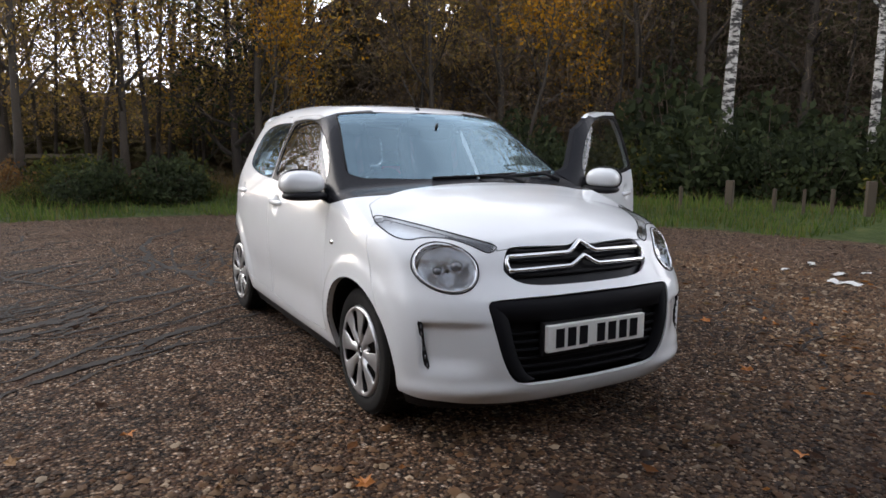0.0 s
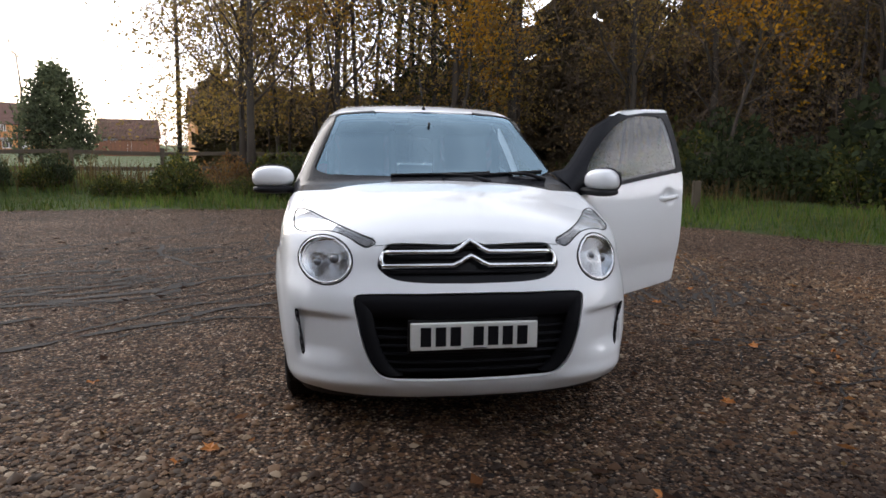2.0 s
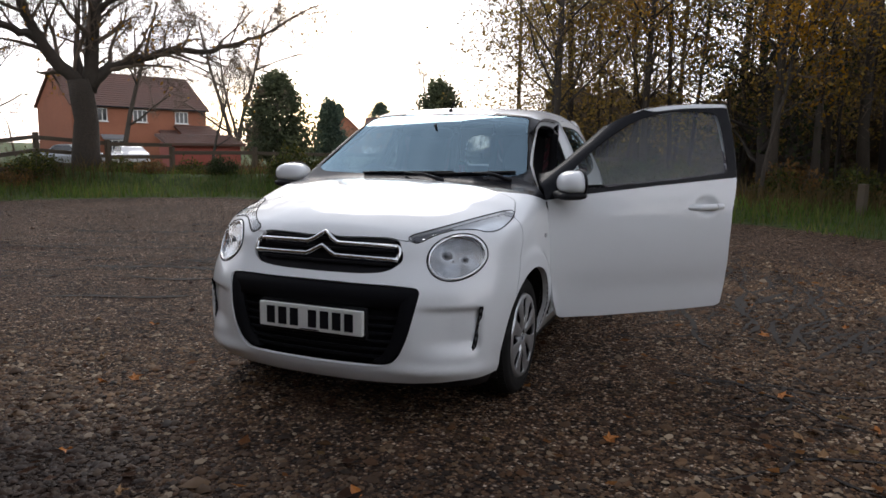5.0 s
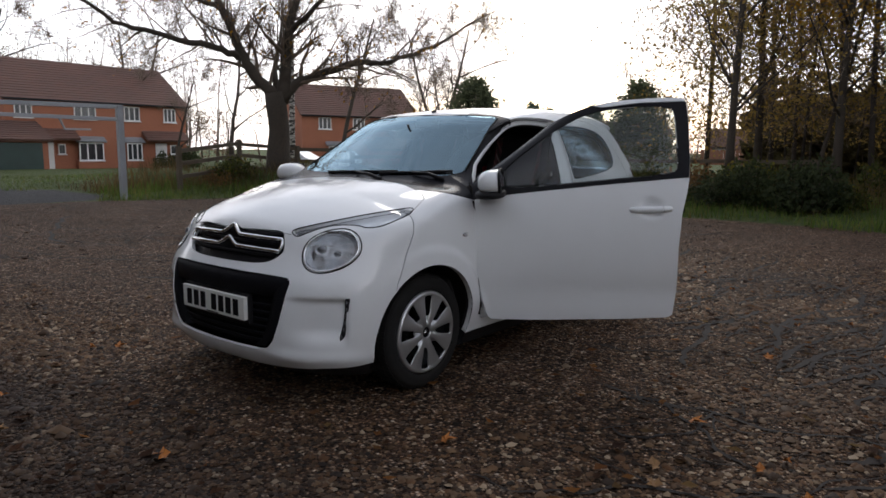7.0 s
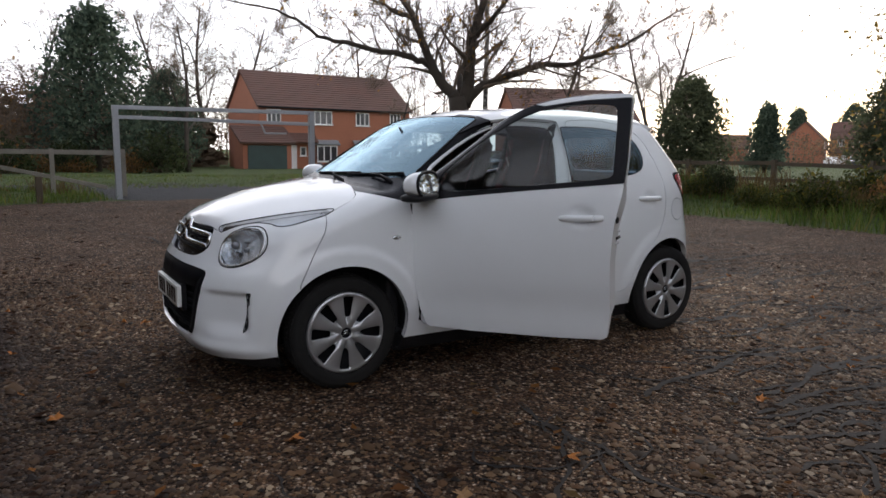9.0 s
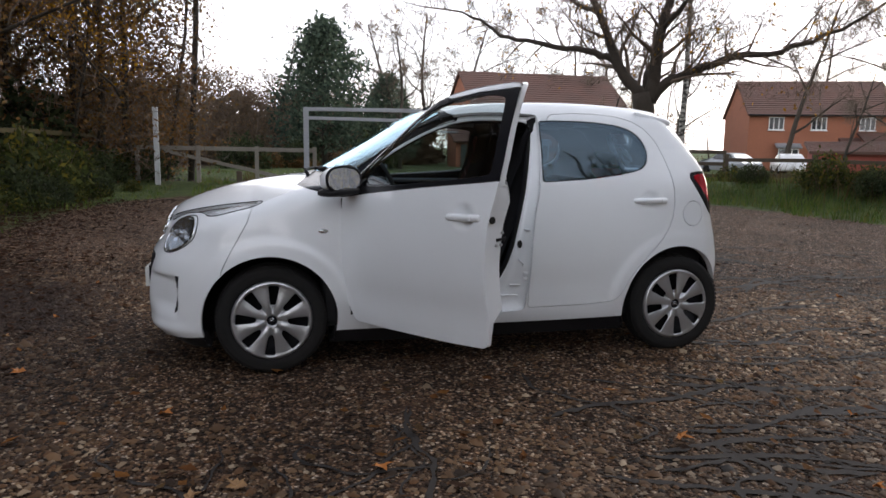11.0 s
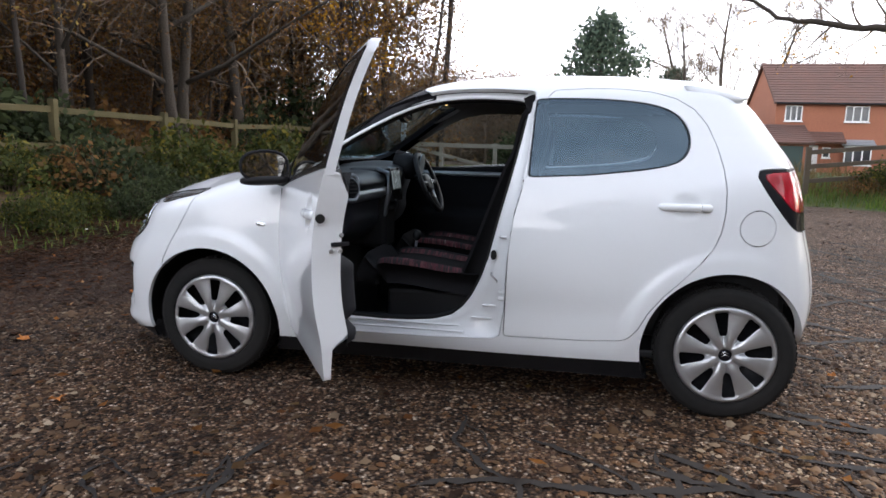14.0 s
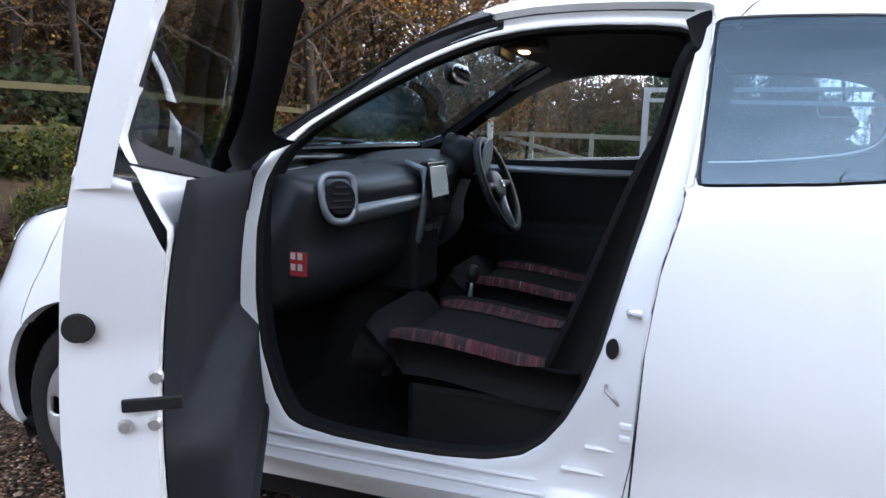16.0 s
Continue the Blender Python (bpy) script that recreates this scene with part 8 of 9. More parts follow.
def thicket(label, line, height, seed, mat, dip=0.0, rise=1.0):
    """The close growth deep in a wood: a lumpy mass with a ragged top."""
    g = np.random.default_rng(seed)
    pts = np.array(line, float)
    seg = np.hypot(*np.diff(pts, axis=0).T)
    at = np.concatenate([[0], np.cumsum(seg)])
    ss = np.arange(0, at[-1], 0.4)
    xs, ys = np.interp(ss, at, pts[:, 0]), np.interp(ss, at, pts[:, 1])
    rows = 34
    ph = g.uniform(0, 6.28, 8)
    v = []
    for s_, x, y in zip(ss, xs, ys):
        hh = height * (0.86 + 0.08 * math.sin(s_ * 0.55 + ph[0]) + 0.06 * math.sin(s_ * 1.7 + ph[1]) + 0.05 * g.normal()) * (1 - dip * s_ / at[-1]) * (rise + (1 - rise) * min(1.0, s_ / at[-1] / 0.6))
        for k in range(rows + 1):
            u = k / rows
            push = 1.1 * math.sin(s_ * 0.8 + ph[2] + u * 5) * math.cos(u * 9 + s_ * 0.5 + ph[3]) + 0.35 * g.normal()
            v.append((x + push, y + push * 0.6 + 0.2 * g.normal(), flat(x, y) - 0.4 + u * hh + 0.12 * g.normal()))
    w = rows + 1
    i, k = np.meshgrid(np.arange(len(ss) - 1), np.arange(rows), indexing="ij")
    a = (i * w + k).ravel()
    f = np.stack([a, a + w, a + w + 1, a + 1], 1)
    f = f[g.random(len(f)) > 0.55 * np.clip((k.ravel() / rows - 0.72) / 0.28, 0, 1)]
    ob = fast("thicket", v, f, mat)
    return tagged(ob, label, "woodland", kind="stuff")


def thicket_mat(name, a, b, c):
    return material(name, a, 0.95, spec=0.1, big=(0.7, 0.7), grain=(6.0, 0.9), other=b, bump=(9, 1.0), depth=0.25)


# Opaque brown sheets close the sky gaps, standing in for shade inside the woods.
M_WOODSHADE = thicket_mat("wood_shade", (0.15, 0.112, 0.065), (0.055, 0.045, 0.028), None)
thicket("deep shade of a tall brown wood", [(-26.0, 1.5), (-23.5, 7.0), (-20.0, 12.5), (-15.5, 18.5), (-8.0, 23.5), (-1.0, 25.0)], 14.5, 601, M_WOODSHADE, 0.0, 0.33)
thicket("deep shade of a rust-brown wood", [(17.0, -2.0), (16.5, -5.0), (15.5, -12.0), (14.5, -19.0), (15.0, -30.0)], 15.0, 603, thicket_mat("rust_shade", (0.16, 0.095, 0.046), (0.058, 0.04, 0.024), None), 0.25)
# Added out of view: its height sets the eastern light and the glass reflections.
thicket("unseen treeline added in the east to hold back light", [(11.0, 16.0), (15.5, 9.0), (17.0, 2.0), (17.0, -3.0)], 11.0, 611, thicket_mat("east_shade", (0.11, 0.075, 0.04), (0.045, 0.034, 0.02), None))
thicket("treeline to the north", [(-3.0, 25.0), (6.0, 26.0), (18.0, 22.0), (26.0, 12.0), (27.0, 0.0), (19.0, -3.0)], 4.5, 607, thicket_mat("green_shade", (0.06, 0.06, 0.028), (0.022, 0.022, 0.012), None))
for x, y, sc, a in ((-1.5, 22.0, 0.8, 15), (4.5, 24.0, 0.9, 70), (12.0, 22.5, 0.75, 140), (20.0, 17.0, 0.85, 220)):
    again(bare, x, y, sc, a)
# This treeline's paler colour carries the distance haze.
thicket("hazy brown treeline far off", [(16.0, -42.0), (6.0, -47.0), (-8.0, -52.0), (-14.0, -58.0)], 6.6, 609, thicket_mat("haze_tinted_growth", (0.22, 0.165, 0.12), (0.12, 0.10, 0.07), None), 0.2)
thicket("low screen of far hedges behind thin trees", [(-30.0, -6.5), (-31.0, 0.0), (-26.0, 5.0)], 5.0, 605, thicket_mat("olive_shade", (0.12, 0.10, 0.04), (0.05, 0.042, 0.02), None))


# bushes and brambles along the edges
def bush(name, seed, mat, label, n=120, per=12, r=0.75, h=0.9, size=0.056):
    g = np.random.default_rng(seed)
    t = thing(name, None, label, "bush", "bushes")
    cl = []
    stems = []
    for i in range(n):
        a, q = g.random() * 6.28, math.sqrt(g.random())
        z = h * (0.12 + 0.88 * g.random()) * (1 - 0.55 * q * q)
        p = Vector((r * q * math.cos(a), r * q * math.sin(a), z))
        cl.append((p, Vector((0, 0, 1))))
        if i % 3 == 0:
            stems.append(tube([(p.x * 0.25, p.y * 0.25, -0.1), (p.x * 0.7, p.y * 0.7, z * 0.7), tuple(p + Vector((0, 0, 0.12)))], [0.010, 0.007, 0.003], 3))
    tagged(obj("stem_tangle", *join(*stems), M_TWIG, t), kind="stuff")
    tagged(obj("foliage", *leaves_at(g, cl, per, size, 0.10), mat, t, False), kind="stuff")
    return t


bram = put(bush("bramble_bush", 201, M_LEAF_BRAMBLE, "low tangled bramble with yellowing leaves"), -8.5, 9.5, 1.1)
laurel = put(bush("evergreen_bush", 203, M_LEAF_DARK, "dark evergreen bush under the trees", 150, 12, 0.9, 1.3, 0.075), -6.0, 12.0, 1.2)
dry = put(bush("dry_bush", 205, M_LEAF_RUST, "brown bracken clump at the wood edge", 90, 12, 0.7, 0.75, 0.05), 5.4, -5.2, 1.0)


def bushes(kinds, pts, step, wide, scale):
    for (x0, y0), (x1, y1) in zip(pts, pts[1:]):
        n = max(1, round(math.hypot(x1 - x0, y1 - y0) / step))
        for i in range(n):
            u = (i + rng.random()) / n
            again(rng.choice(kinds), x0 + (x1 - x0) * u + rng.uniform(-wide, wide), y0 + (y1 - y0) * u + rng.uniform(-wide, wide), scale * rng.uniform(0.7, 1.3), rng.uniform(0, 360), rng.uniform(0.8, 1.2))


bushes([bram, laurel, bram], [(-13.2, 6.2), (-10.4, 9.2), (-7.0, 11.2), (-2.0, 12.8), (3.0, 13.5)], 0.95, 0.6, 1.15)
bushes([laurel, laurel, bram], [(-13.5, 8.5), (-9.0, 12.8), (-2.0, 14.8)], 1.1, 0.6, 1.7)
bushes([bram, dry, bram], [(-14.6, -5.0), (-14.2, 0.0), (-13.8, 6.0)], 0.85, 0.8, 0.85)
bushes([bram, bram, laurel], [(8.6, -1.6), (5.9, -4.2), (5.4, -8.0), (5.0, -12.0), (4.0, -16.0)], 0.8, 0.55, 0.95)
bushes([dry, laurel, dry], [(9.5, -3.0), (7.4, -8.0), (6.6, -13.0), (6.0, -18.0)], 1.0, 0.7, 1.3)
bushes([dry, bram], [(-7.5, -13.4), (-11.0, -11.8), (-13.5, -9.0), (-14.6, -5.5)], 0.9, 0.5, 0.6)
bushes([laurel, dry], [(3.0, -33.0), (-6.0, -34.0)], 1.4, 1.0, 1.3)
bushes([bram, bram, laurel], [(-11.3, -9.6), (-12.0, -5.0), (-12.0, 1.0)], 0.55, 0.5, 0.55)
bushes([bram, laurel, bram], [(4.3, -2.6), (4.4, -6.0), (4.3, -9.5), (3.4, -13.0)], 0.42, 0.35, 0.42)
bushes([laurel], [(-24.0, -46.5), (-27.0, -46.5)], 1.4, 0.5, 1.0)


# grass in the verges, as blades
def grass(name, count, where, hi, mat, label, seed, lo=0.06):
    g = np.random.default_rng(seed)
    x, y = where(g, count)
    z = land(x, y)
    n = len(x)
    a = g.random(n) * 6.283
    h = g.uniform(lo, hi, n) * (0.6 + 0.4 * np.sin(x * 1.3) * np.cos(y * 1.1) + 0.3)
    lean = g.uniform(0.1, 0.7, n) * h
    w = g.uniform(0.004, 0.009, n) * (1 + h)
    ca, sa = np.cos(a), np.sin(a)
    b2 = g.random(n) * 6.283
    lx, ly = np.cos(b2) * lean, np.sin(b2) * lean
    v = np.stack([np.stack([x - ca * w, y - sa * w, z - 0.01], 1), np.stack([x + ca * w, y + sa * w, z - 0.01], 1),
                  np.stack([x + ca * w * 0.7 + lx * 0.4, y + sa * w * 0.7 + ly * 0.4, z + h * 0.6], 1), np.stack([x - ca * w * 0.7 + lx * 0.4, y - sa * w * 0.7 + ly * 0.4, z + h * 0.6], 1),
                  np.stack([x + lx, y + ly, z + h], 1)], 1).reshape(-1, 3)
    o = np.arange(n) * 5
    f = [t for k in o for t in ((k, k + 1, k + 2, k + 3), (k + 3, k + 2, k + 4))]
    tagged(obj(name, v, f, mat, None, False), label, "grass", kind="stuff")


def verge(lo, hi, test):
    """Places at lo to hi metres outside the gravel."""
    def where(g, count):
        x, y = g.uniform(-20, 8, count * 4), g.uniform(-18, 13, count * 4)
        p = np.stack([x, y], 1)
        d = poly_dist(p, LOT)
        ok = (d > lo + 0.25 * np.sin(x * 2.3 + y * 1.7)) & (d < hi) & (poly_dist(p, DRIVE) > 0.15) & test(x, y)
        return x[ok][:count], y[ok][:count]
    return where


M_GRASS = leaf_material("grass_blades", [(0.06, 0.105, 0.020), (0.105, 0.175, 0.032), (0.15, 0.20, 0.047), (0.20, 0.17, 0.062)])
M_DRYGRASS = leaf_material("dry_grass", [(0.10, 0.07, 0.03), (0.16, 0.115, 0.05), (0.075, 0.06, 0.025)])
grass("verge_grass", 42000, verge(-0.1, 3.2, lambda x, y: ((x < -3) | (y < -9)) & (x < 2)), 0.26, M_GRASS, "green verge grass", 301)
grass("verge_grass", 9000, verge(-0.05, 2.0, lambda x, y: (x > 2.5) & (y < -0.5)), 0.16, M_GRASS, "short shaded verge grass", 303)
grass("dry_grass", 15000, verge(1.6, 5.0, lambda x, y: ((x < -9) | (y < -11)) & (x < 1)), 0.62, M_DRYGRASS, "tall dry grass behind the verge", 305, 0.2)


def patch(g, count):
    return g.uniform(-26, 6, count), g.uniform(-27, -17.5, count)


grass("meadow_grass", 12000, patch, 0.12, M_GRASS, "mown green beyond the entrance", 307)

# fallen leaves on the gravel and verges
def fallen(name, count, where, mat, size, label, seed):
    g = np.random.default_rng(seed)
    x, y = where(g, count)
    n = len(x)
    z = land(x, y) + g.uniform(0.012, 0.03, n)
    s = size * g.uniform(0.55, 1.35, n)
    a = g.random(n) * 6.283
    ux, uy = np.cos(a) * s, np.sin(a) * s
    curl = g.uniform(-0.3, 0.5, (n, 4)) * s[:, None]
    k = g.uniform(0.45, 0.75, n)
    v = np.stack([np.stack([x - ux, y - uy, z + np.abs(curl[:, 0])], 1), np.stack([x - uy * k, y + ux * k, z + np.abs(curl[:, 1]) * 0.8], 1),
                  np.stack([x + ux * 1.1, y + uy * 1.1, z + np.abs(curl[:, 2])], 1), np.stack([x + uy * k, y - ux * k, z + np.abs(curl[:, 3]) * 0.8], 1), np.stack([x, y, z], 1)], 1).reshape(-1, 3)
    f = [t for o in range(0, 5 * n, 5) for t in ((o, o + 1, o + 4), (o + 1, o + 2, o + 4), (o + 2, o + 3, o + 4), (o + 3, o, o + 4))]
    tagged(obj(name, v, f, mat, None, False), label, "leaves", kind="stuff")


def lot_all(g, count):
    x, y = g.uniform(-10, 4, count * 2), g.uniform(-12, 7, count * 2)
    ok = poly_dist(np.stack([x, y], 1), LOT) < 0
    return x[ok][:count], y[ok][:count]


def lot_left(g, count):
    return g.uniform(-4.5, 4.0, count), g.normal(2.6, 1.4, count)


def lot_east(g, count):
    x = 3.4 - np.abs(g.normal(0, 1.1, count)) + 0.8
    return x, g.uniform(-11, -0.5, count)


M_FALLEN = leaf_material("fallen_leaves", [(0.06, 0.03, 0.014), (0.16, 0.065, 0.02), (0.26, 0.11, 0.025), (0.10, 0.055, 0.025), (0.20, 0.13, 0.05)])
M_FALLEN_DARK = leaf_material("wet_leaves", [(0.022, 0.012, 0.008), (0.045, 0.022, 0.012), (0.075, 0.034, 0.016)])
fallen("fallen_leaves", 1500, lot_all, M_FALLEN_DARK, 0.032, "damp brown leaves on gravel", 401)
fallen("fallen_leaves", 520, lot_left, M_FALLEN, 0.030, "orange leaves on gravel", 403)
def lot_damp(g, count):
    x = 4.6 - np.abs(g.normal(0, 1.25, count))
    return x, g.uniform(-4.0, 7.5, count)


# Dark leaves, laid thicker to stand in for shade under the eastern trees.
fallen("fallen_leaves", 13000, lot_damp, M_FALLEN_DARK, 0.030, "damp brown leaves trodden into gravel, thickened to darken shaded ground", 407)
fallen("fallen_leaves", 4200, lot_east, M_FALLEN_DARK, 0.035, "drift of brown leaves along the shaded edge", 405)

# large orange maple leaves here and there on the gravel
def big_leaf(x, y, turn, size, mat):
    tips = []
    for k in range(5):
        a = radians(-100 + 50 * k + 90)
        r = size * (0.75, 0.95, 1.1, 0.95, 0.75)[k]
        tips += [(a - 0.30, r * 0.48), (a, r)]
    pts = [(r * math.cos(a), r * math.sin(a), 0.012 + 0.010 * math.sin(3 * a)) for a, r in tips] + [(0.15 * size, -0.35 * size, 0.004), (-0.15 * size, -0.35 * size, 0.004)]
    v = [(0, 0, 0.004)] + pts
    n = len(pts)
    ob = obj("maple_leaf", v, [(0, i + 1, (i + 1) % n + 1) for i in range(n)], mat, None, False)
    ob.matrix_world = Matrix.Translation((x, y, float(land(x, y)[0]) + 0.012)) @ Matrix.Rotation(turn, 4, "Z") @ Matrix.Rotation(0.12, 4, "X")
    return tagged(ob, "large orange maple leaf lying on gravel", "leaf", "fallen maple leaves")


M_MAPLE = [material("orange_leaf", (0.42, 0.15, 0.02), 0.7, big=(20, 0.5), grain=(60, 0.4), other=(0.22, 0.07, 0.015)), material("tan_leaf", (0.30, 0.17, 0.07), 0.75, big=(20, 0.5), grain=(60, 0.4), other=(0.16, 0.08, 0.03))]
lr = random.Random(77)
for k, (x, y) in enumerate(((-0.17, -1.75), (0.69, -1.05), (-0.07, -2.16), (1.29, 0.56), (0.47, 1.29), (0.12, 2.03), (-0.40, 1.99), (-1.66, 1.97))):
    big_leaf(x, y, lr.uniform(0, 6.28), lr.uniform(0.04, 0.055), M_MAPLE[k % 3 == 2])
for k in range(40):
    a = lr.uniform(-1.1, 3.4)
    d = lr.uniform(1.9, 3.9)
    big_leaf(-0.7 + d * 1.15 * math.cos(a), 0.3 + d * math.sin(a), lr.uniform(0, 6.28), lr.uniform(0.022, 0.042), M_MAPLE[k % 3 == 2])

# dark broken cracks in the gravel
M_CRACK = material("damp_earth", (0.012, 0.009, 0.007), 0.9, big=(3, 0.4), grain=(60, 0.5), other=(0.024, 0.017, 0.012))
CRACKS = []
LONG_RUTS = [((-1.6, -4.0), (-3.4, -0.9), -0.15, 0.026), ((-0.5, -3.2), (-1.9, -1.1), -0.1, 0.020), ((-0.9, -4.6), (-2.6, -2.3), 0.1, 0.014), ((-2.6, -5.6), (-4.9, -0.2), -0.3, 0.020),
             ((-3.0, -5.2), (-4.2, -2.2), 0.1, 0.013), ((-1.2, -2.3), (-2.6, -0.6), 0.05, 0.013), ((-3.6, -6.6), (-6.6, -2.0), -0.4, 0.022), ((-1.0, -6.0), (-2.6, -9.6), 0.2, 0.020),
             ((-2.9, 0.2), (-4.4, -0.1), 0.1, 0.016), ((-3.0, -0.5), (-4.7, -1.1), 0.05, 0.018), ((-3.4, -1.7), (-5.3, -2.6), 0.1, 0.015), ((-2.6, 0.6), (-3.6, 1.1), 0.05, 0.014),
             ((-4.9, -1.2), (-8.0, -0.3), 0.2, 0.018), ((-3.5, 0.4), (-4.6, 1.7), 0.1, 0.014), ((-1.2, 1.7), (-2.6, 1.4), 0.1, 0.013), ((-1.5, 2.0), (-2.9, 2.3), 0.1, 0.012)]


def crack_lines(seed):
    g = random.Random(seed)
    for cx, cy, sx, sy, n in ((-3.6, -3.6, 2.4, 1.7, 30), (-2.4, 2.6, 2.2, 0.9, 40), (0.6, 2.9, 1.6, 0.8, 12), (-4.6, 1.8, 1.2, 1.6, 20)):
        for _ in range(n):
            todo = [(g.gauss(cx, sx * 0.5), g.gauss(cy, sy * 0.5), g.uniform(0, 6.28), g.uniform(0.35, 1.3), 0.011)]
            while todo:
                x, y, a, ln, w = todo.pop()
                line = [(x, y)]
                for k in range(int(ln / 0.035)):
                    a += g.gauss(0, 0.28)
                    x, y = x + 0.035 * math.cos(a), y + 0.035 * math.sin(a)
                    line.append((x, y))
                    if w > 0.008 and g.random() < 0.06:
                        todo.append((x, y, a + g.choice((-1, 1)) * g.uniform(0.6, 1.2), ln * 0.4, 0.006))
                if len(line) > 3:
                    CRACKS.append((line, w))
    # long ruts that run across the lot in gentle curves, with shorter ones beside them
    ruts = [(a, b, sag, 1.7 * w) for a, b, sag, w in LONG_RUTS]
    for cx, cy, sx, sy, way, n in ((-2.3, -2.9, 1.3, 1.5, 2.1, 54), (-4.6, -3.4, 1.6, 2.0, 2.2, 40), (-4.4, -0.6, 1.3, 1.4, 3.0, 44), (-3.0, 1.7, 1.1, 0.8, 2.9, 30), (-1.4, 2.2, 0.9, 0.5, 2.7, 16), (-1.8, -6.5, 1.6, 1.8, 1.9, 24)):
        for _ in range(n):
            x, y, a, ln = g.gauss(cx, sx * 0.6), g.gauss(cy, sy * 0.6), way + g.gauss(0, 0.28), g.uniform(0.35, 1.5)
            ruts.append(((x, y), (x + ln * math.cos(a), y + ln * math.sin(a)), g.uniform(-0.1, 0.1), g.uniform(0.010, 0.026)))
    for (x0, y0), (x1, y1), sag, w in ruts:
        ln = math.hypot(x1 - x0, y1 - y0)
        n = int(ln / 0.04)
        p1, p2 = g.uniform(0, 6.28), g.uniform(0, 6.28)
        line = []
        for k in range(n + 1):
            u = k / n
            off = sag * math.sin(math.pi * u) + 0.05 * math.sin(u * ln * 2.1 + p1) + 0.03 * math.sin(u * ln * 6.3 + p2) + g.gauss(0, 0.006)
            line.append((x0 + (x1 - x0) * u - (y1 - y0) / ln * off, y0 + (y1 - y0) * u + (x1 - x0) / ln * off))
            if len(line) > 22 and g.random() < 0.03:
                CRACKS.append((line, w))
                line = []
        if len(line) > 3:
            CRACKS.append((line, w))
    v, f = [], []
    for line, w in CRACKS:
        o = len(v)
        m = len(line)
        for i, (x, y) in enumerate(line):
            x0, y0 = line[max(0, i - 1)]
            x1, y1 = line[min(m - 1, i + 1)]
            d = math.hypot(x1 - x0, y1 - y0) or 1.0
            ww = w * g.uniform(0.45, 1.25) * min(1.0, (i + 0.3) / 3, (m - 0.7 - i) / 3)
            for sgn in (1, -1):
                v.append((x - sgn * (y1 - y0) / d * ww, y + sgn * (x1 - x0) / d * ww, 0.0))
        f += [(o + 2 * i, o + 2 * i + 1, o + 2 * i + 3, o + 2 * i + 2) for i in range(m - 1)]
    v = np.array(v)
    v[:, 2] = land(v[:, 0], v[:, 1]) + 0.0065
    ok = poly_dist(v[:, :2], LOT) < -0.1
    f = [q for q in f if ok[list(q)].all()]
    ob = fast("gravel_cracks", v, f, M_CRACK)
    tagged(ob, "dark broken cracks running through the gravel", "ground", kind="stuff")


crack_lines(88)
CELL = 0.016
crack_cells = set()
for line, w in CRACKS:
    for x, y in line:
        for dx in (-0.013, 0.0, 0.013):
            for dy in (-0.013, 0.0, 0.013):
                crack_cells.add((int(math.floor((x + dx) / CELL)) + 2000) * 4000 + int(math.floor((y + dy) / CELL)) + 2000)
crack_cells = np.array(sorted(crack_cells))

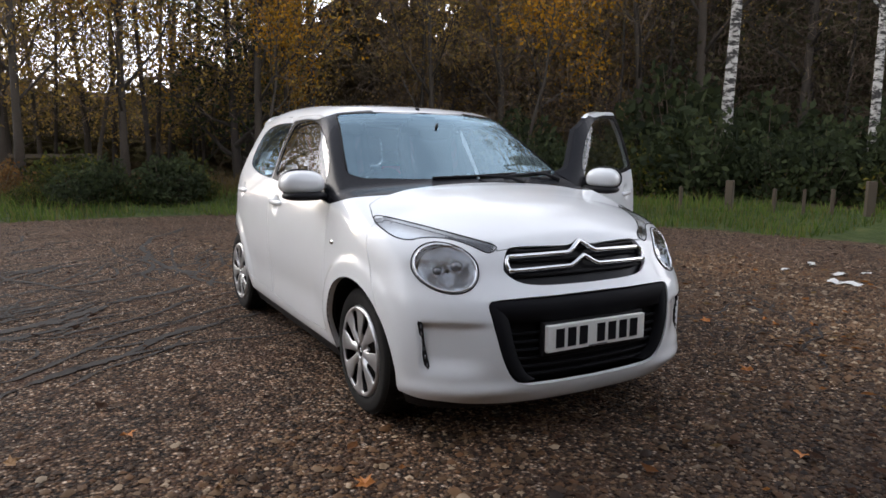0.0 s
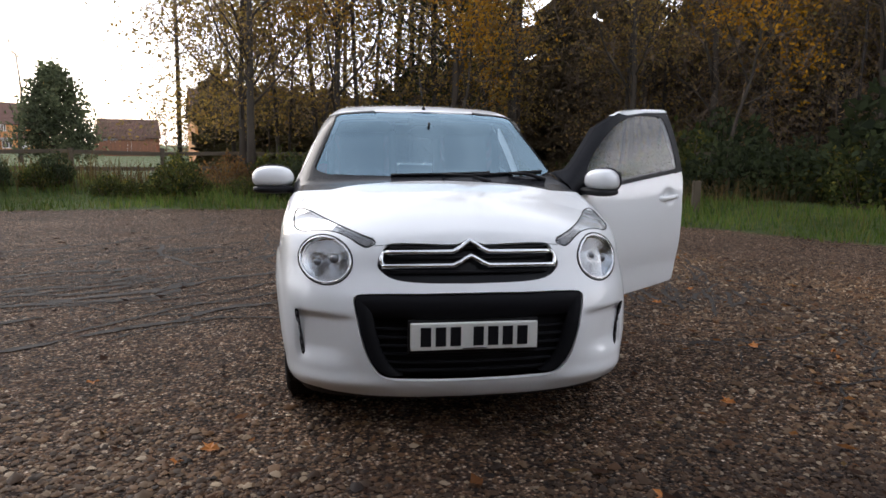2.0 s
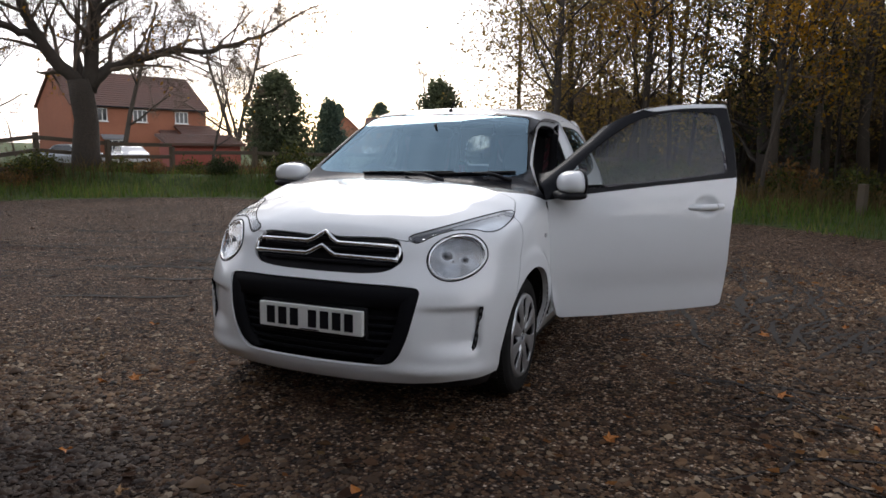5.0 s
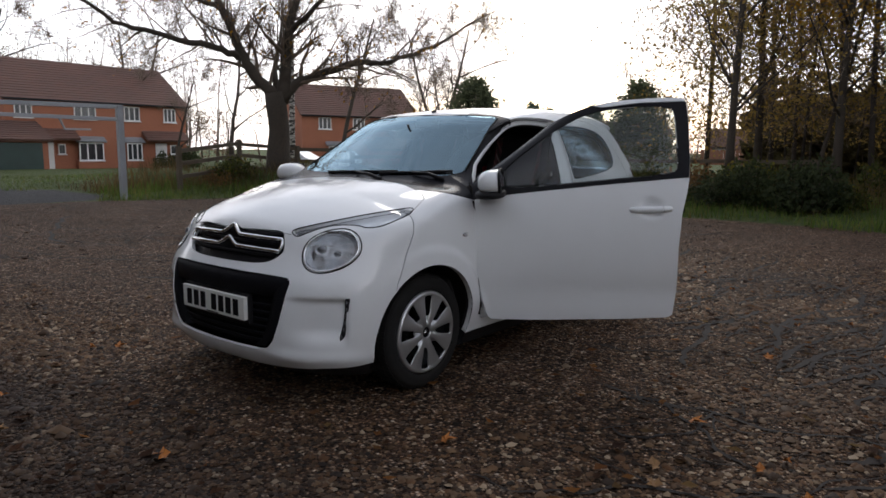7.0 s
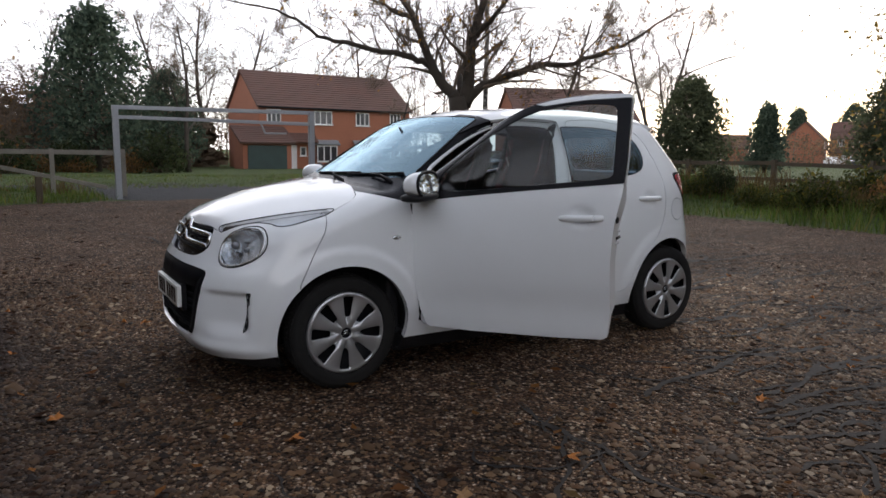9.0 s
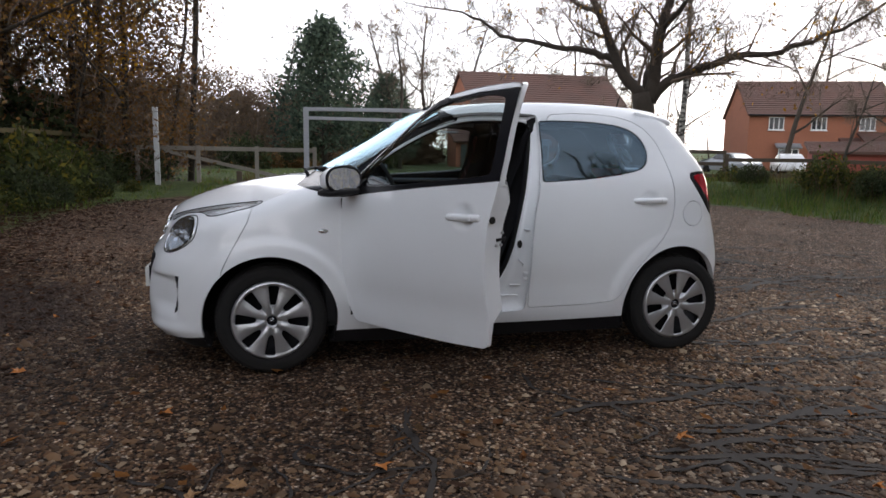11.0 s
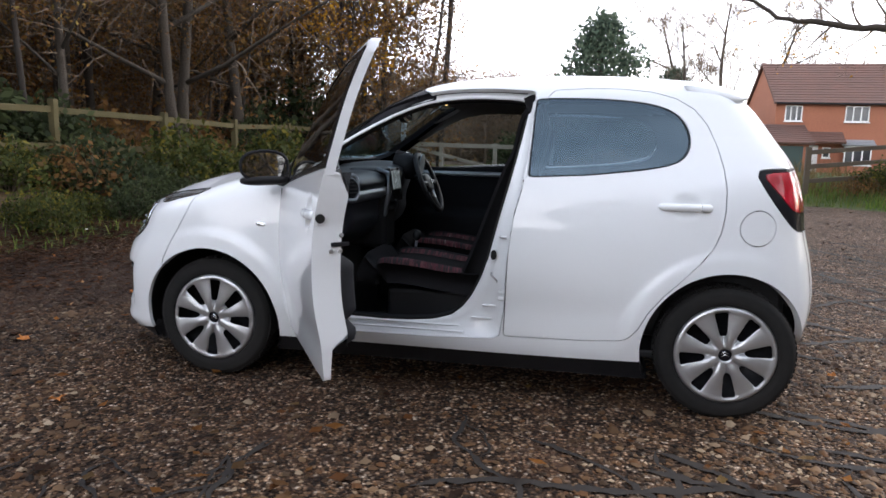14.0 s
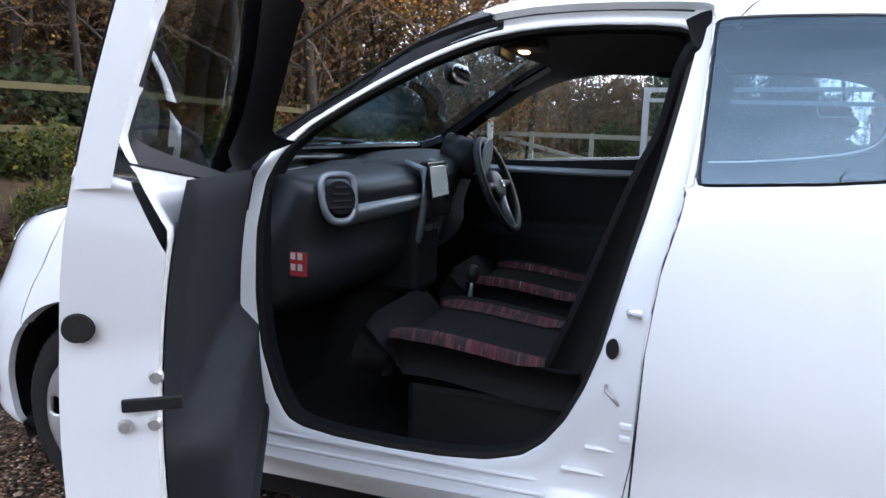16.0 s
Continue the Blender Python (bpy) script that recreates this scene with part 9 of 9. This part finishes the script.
# gravel stones near the walk
def gravel(name, count, seed):
    g = np.random.default_rng(seed)
    t = g.random(count) * 2 * math.pi * 0.72 - 1.05
    rx, ry = 3.0 + g.normal(0, 0.80, count), 3.1 + g.normal(0, 1.0, count)
    x, y = -0.75 + rx * np.cos(t) * 1.15, 0.4 + ry * np.sin(t)
    free = ~np.isin((np.floor(x / CELL).astype(int) + 2000) * 4000 + np.floor(y / CELL).astype(int) + 2000, crack_cells)
    x, y = x[free], y[free]
    n = len(x)
    z = land(x, y)
    s = 0.0090 * np.exp(g.normal(0, 0.36, n))
    octa = np.array([(1.25 * math.cos(k * 1.2566), math.sin(k * 1.2566), -0.15) for k in range(5)] + [(0, 0, 0.72)], float)
    a = g.random(n) * 6.283
    v = octa[None] * (s[:, None, None] * g.uniform(0.75, 1.35, (n, 6, 1)))
    v[:, :, 2] *= 0.75
    c, sn = np.cos(a)[:, None], np.sin(a)[:, None]
    vx = v[:, :, 0] * c - v[:, :, 1] * sn + x[:, None]
    vy = v[:, :, 0] * sn + v[:, :, 1] * c + y[:, None]
    vz = v[:, :, 2] + g.normal(0, 0.25, (n, 6)) * s[:, None] * 0.5 + z[:, None] + s[:, None] * 0.35
    vv = np.stack([vx, vy, vz], 2).reshape(-1, 3)
    tri = np.array([(k, (k + 1) % 5, 5) for k in range(5)])
    f = (np.arange(n)[:, None, None] * 6 + tri[None]).reshape(-1, 3)
    me = bpy.data.meshes.new(name)
    me.vertices.add(len(vv))
    me.vertices.foreach_set("co", vv.astype(np.float32).ravel())
    me.loops.add(len(f) * 3)
    me.loops.foreach_set("vertex_index", f.astype(np.int32).ravel())
    me.polygons.add(len(f))
    me.polygons.foreach_set("loop_start", np.arange(0, len(f) * 3, 3, dtype=np.int32))
    me.attributes.new("mould_shade", "FLOAT", "POINT").data.foreach_set("value", np.repeat(mould_and_shade(x, y), 6).astype(np.float32))
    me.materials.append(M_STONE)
    me.polygons.foreach_set("use_smooth", np.ones(len(f), bool))
    me.update(calc_edges=True)
    tagged(new(name, me), "loose brown and grey gravel stones", "gravel", kind="stuff")


M_STONE = leaf_material("gravel_stones", [(0.008, 0.005, 0.003), (0.046, 0.024, 0.011), (0.108, 0.060, 0.029), (0.10, 0.045, 0.016), (0.175, 0.108, 0.058), (0.026, 0.016, 0.009), (0.088, 0.048, 0.022), (0.38, 0.295, 0.205)], 0.65, 0.0)
nt = M_STONE.node_tree
L = nt.links.new
# Leaf mould and painted tree shade darken the stone colour too.
mould_shade = nt.nodes.new("ShaderNodeAttribute")
mould_shade.attribute_name = "mould_shade"
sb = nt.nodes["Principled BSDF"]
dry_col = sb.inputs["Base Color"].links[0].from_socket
L(mixed(mould_shade.outputs["Fac"], dry_col, mixed(0.88, dry_col, (0.012, 0.0055, 0.0034))), sb.inputs["Base Color"])
gravel("gravel_stones", 125000, 501)
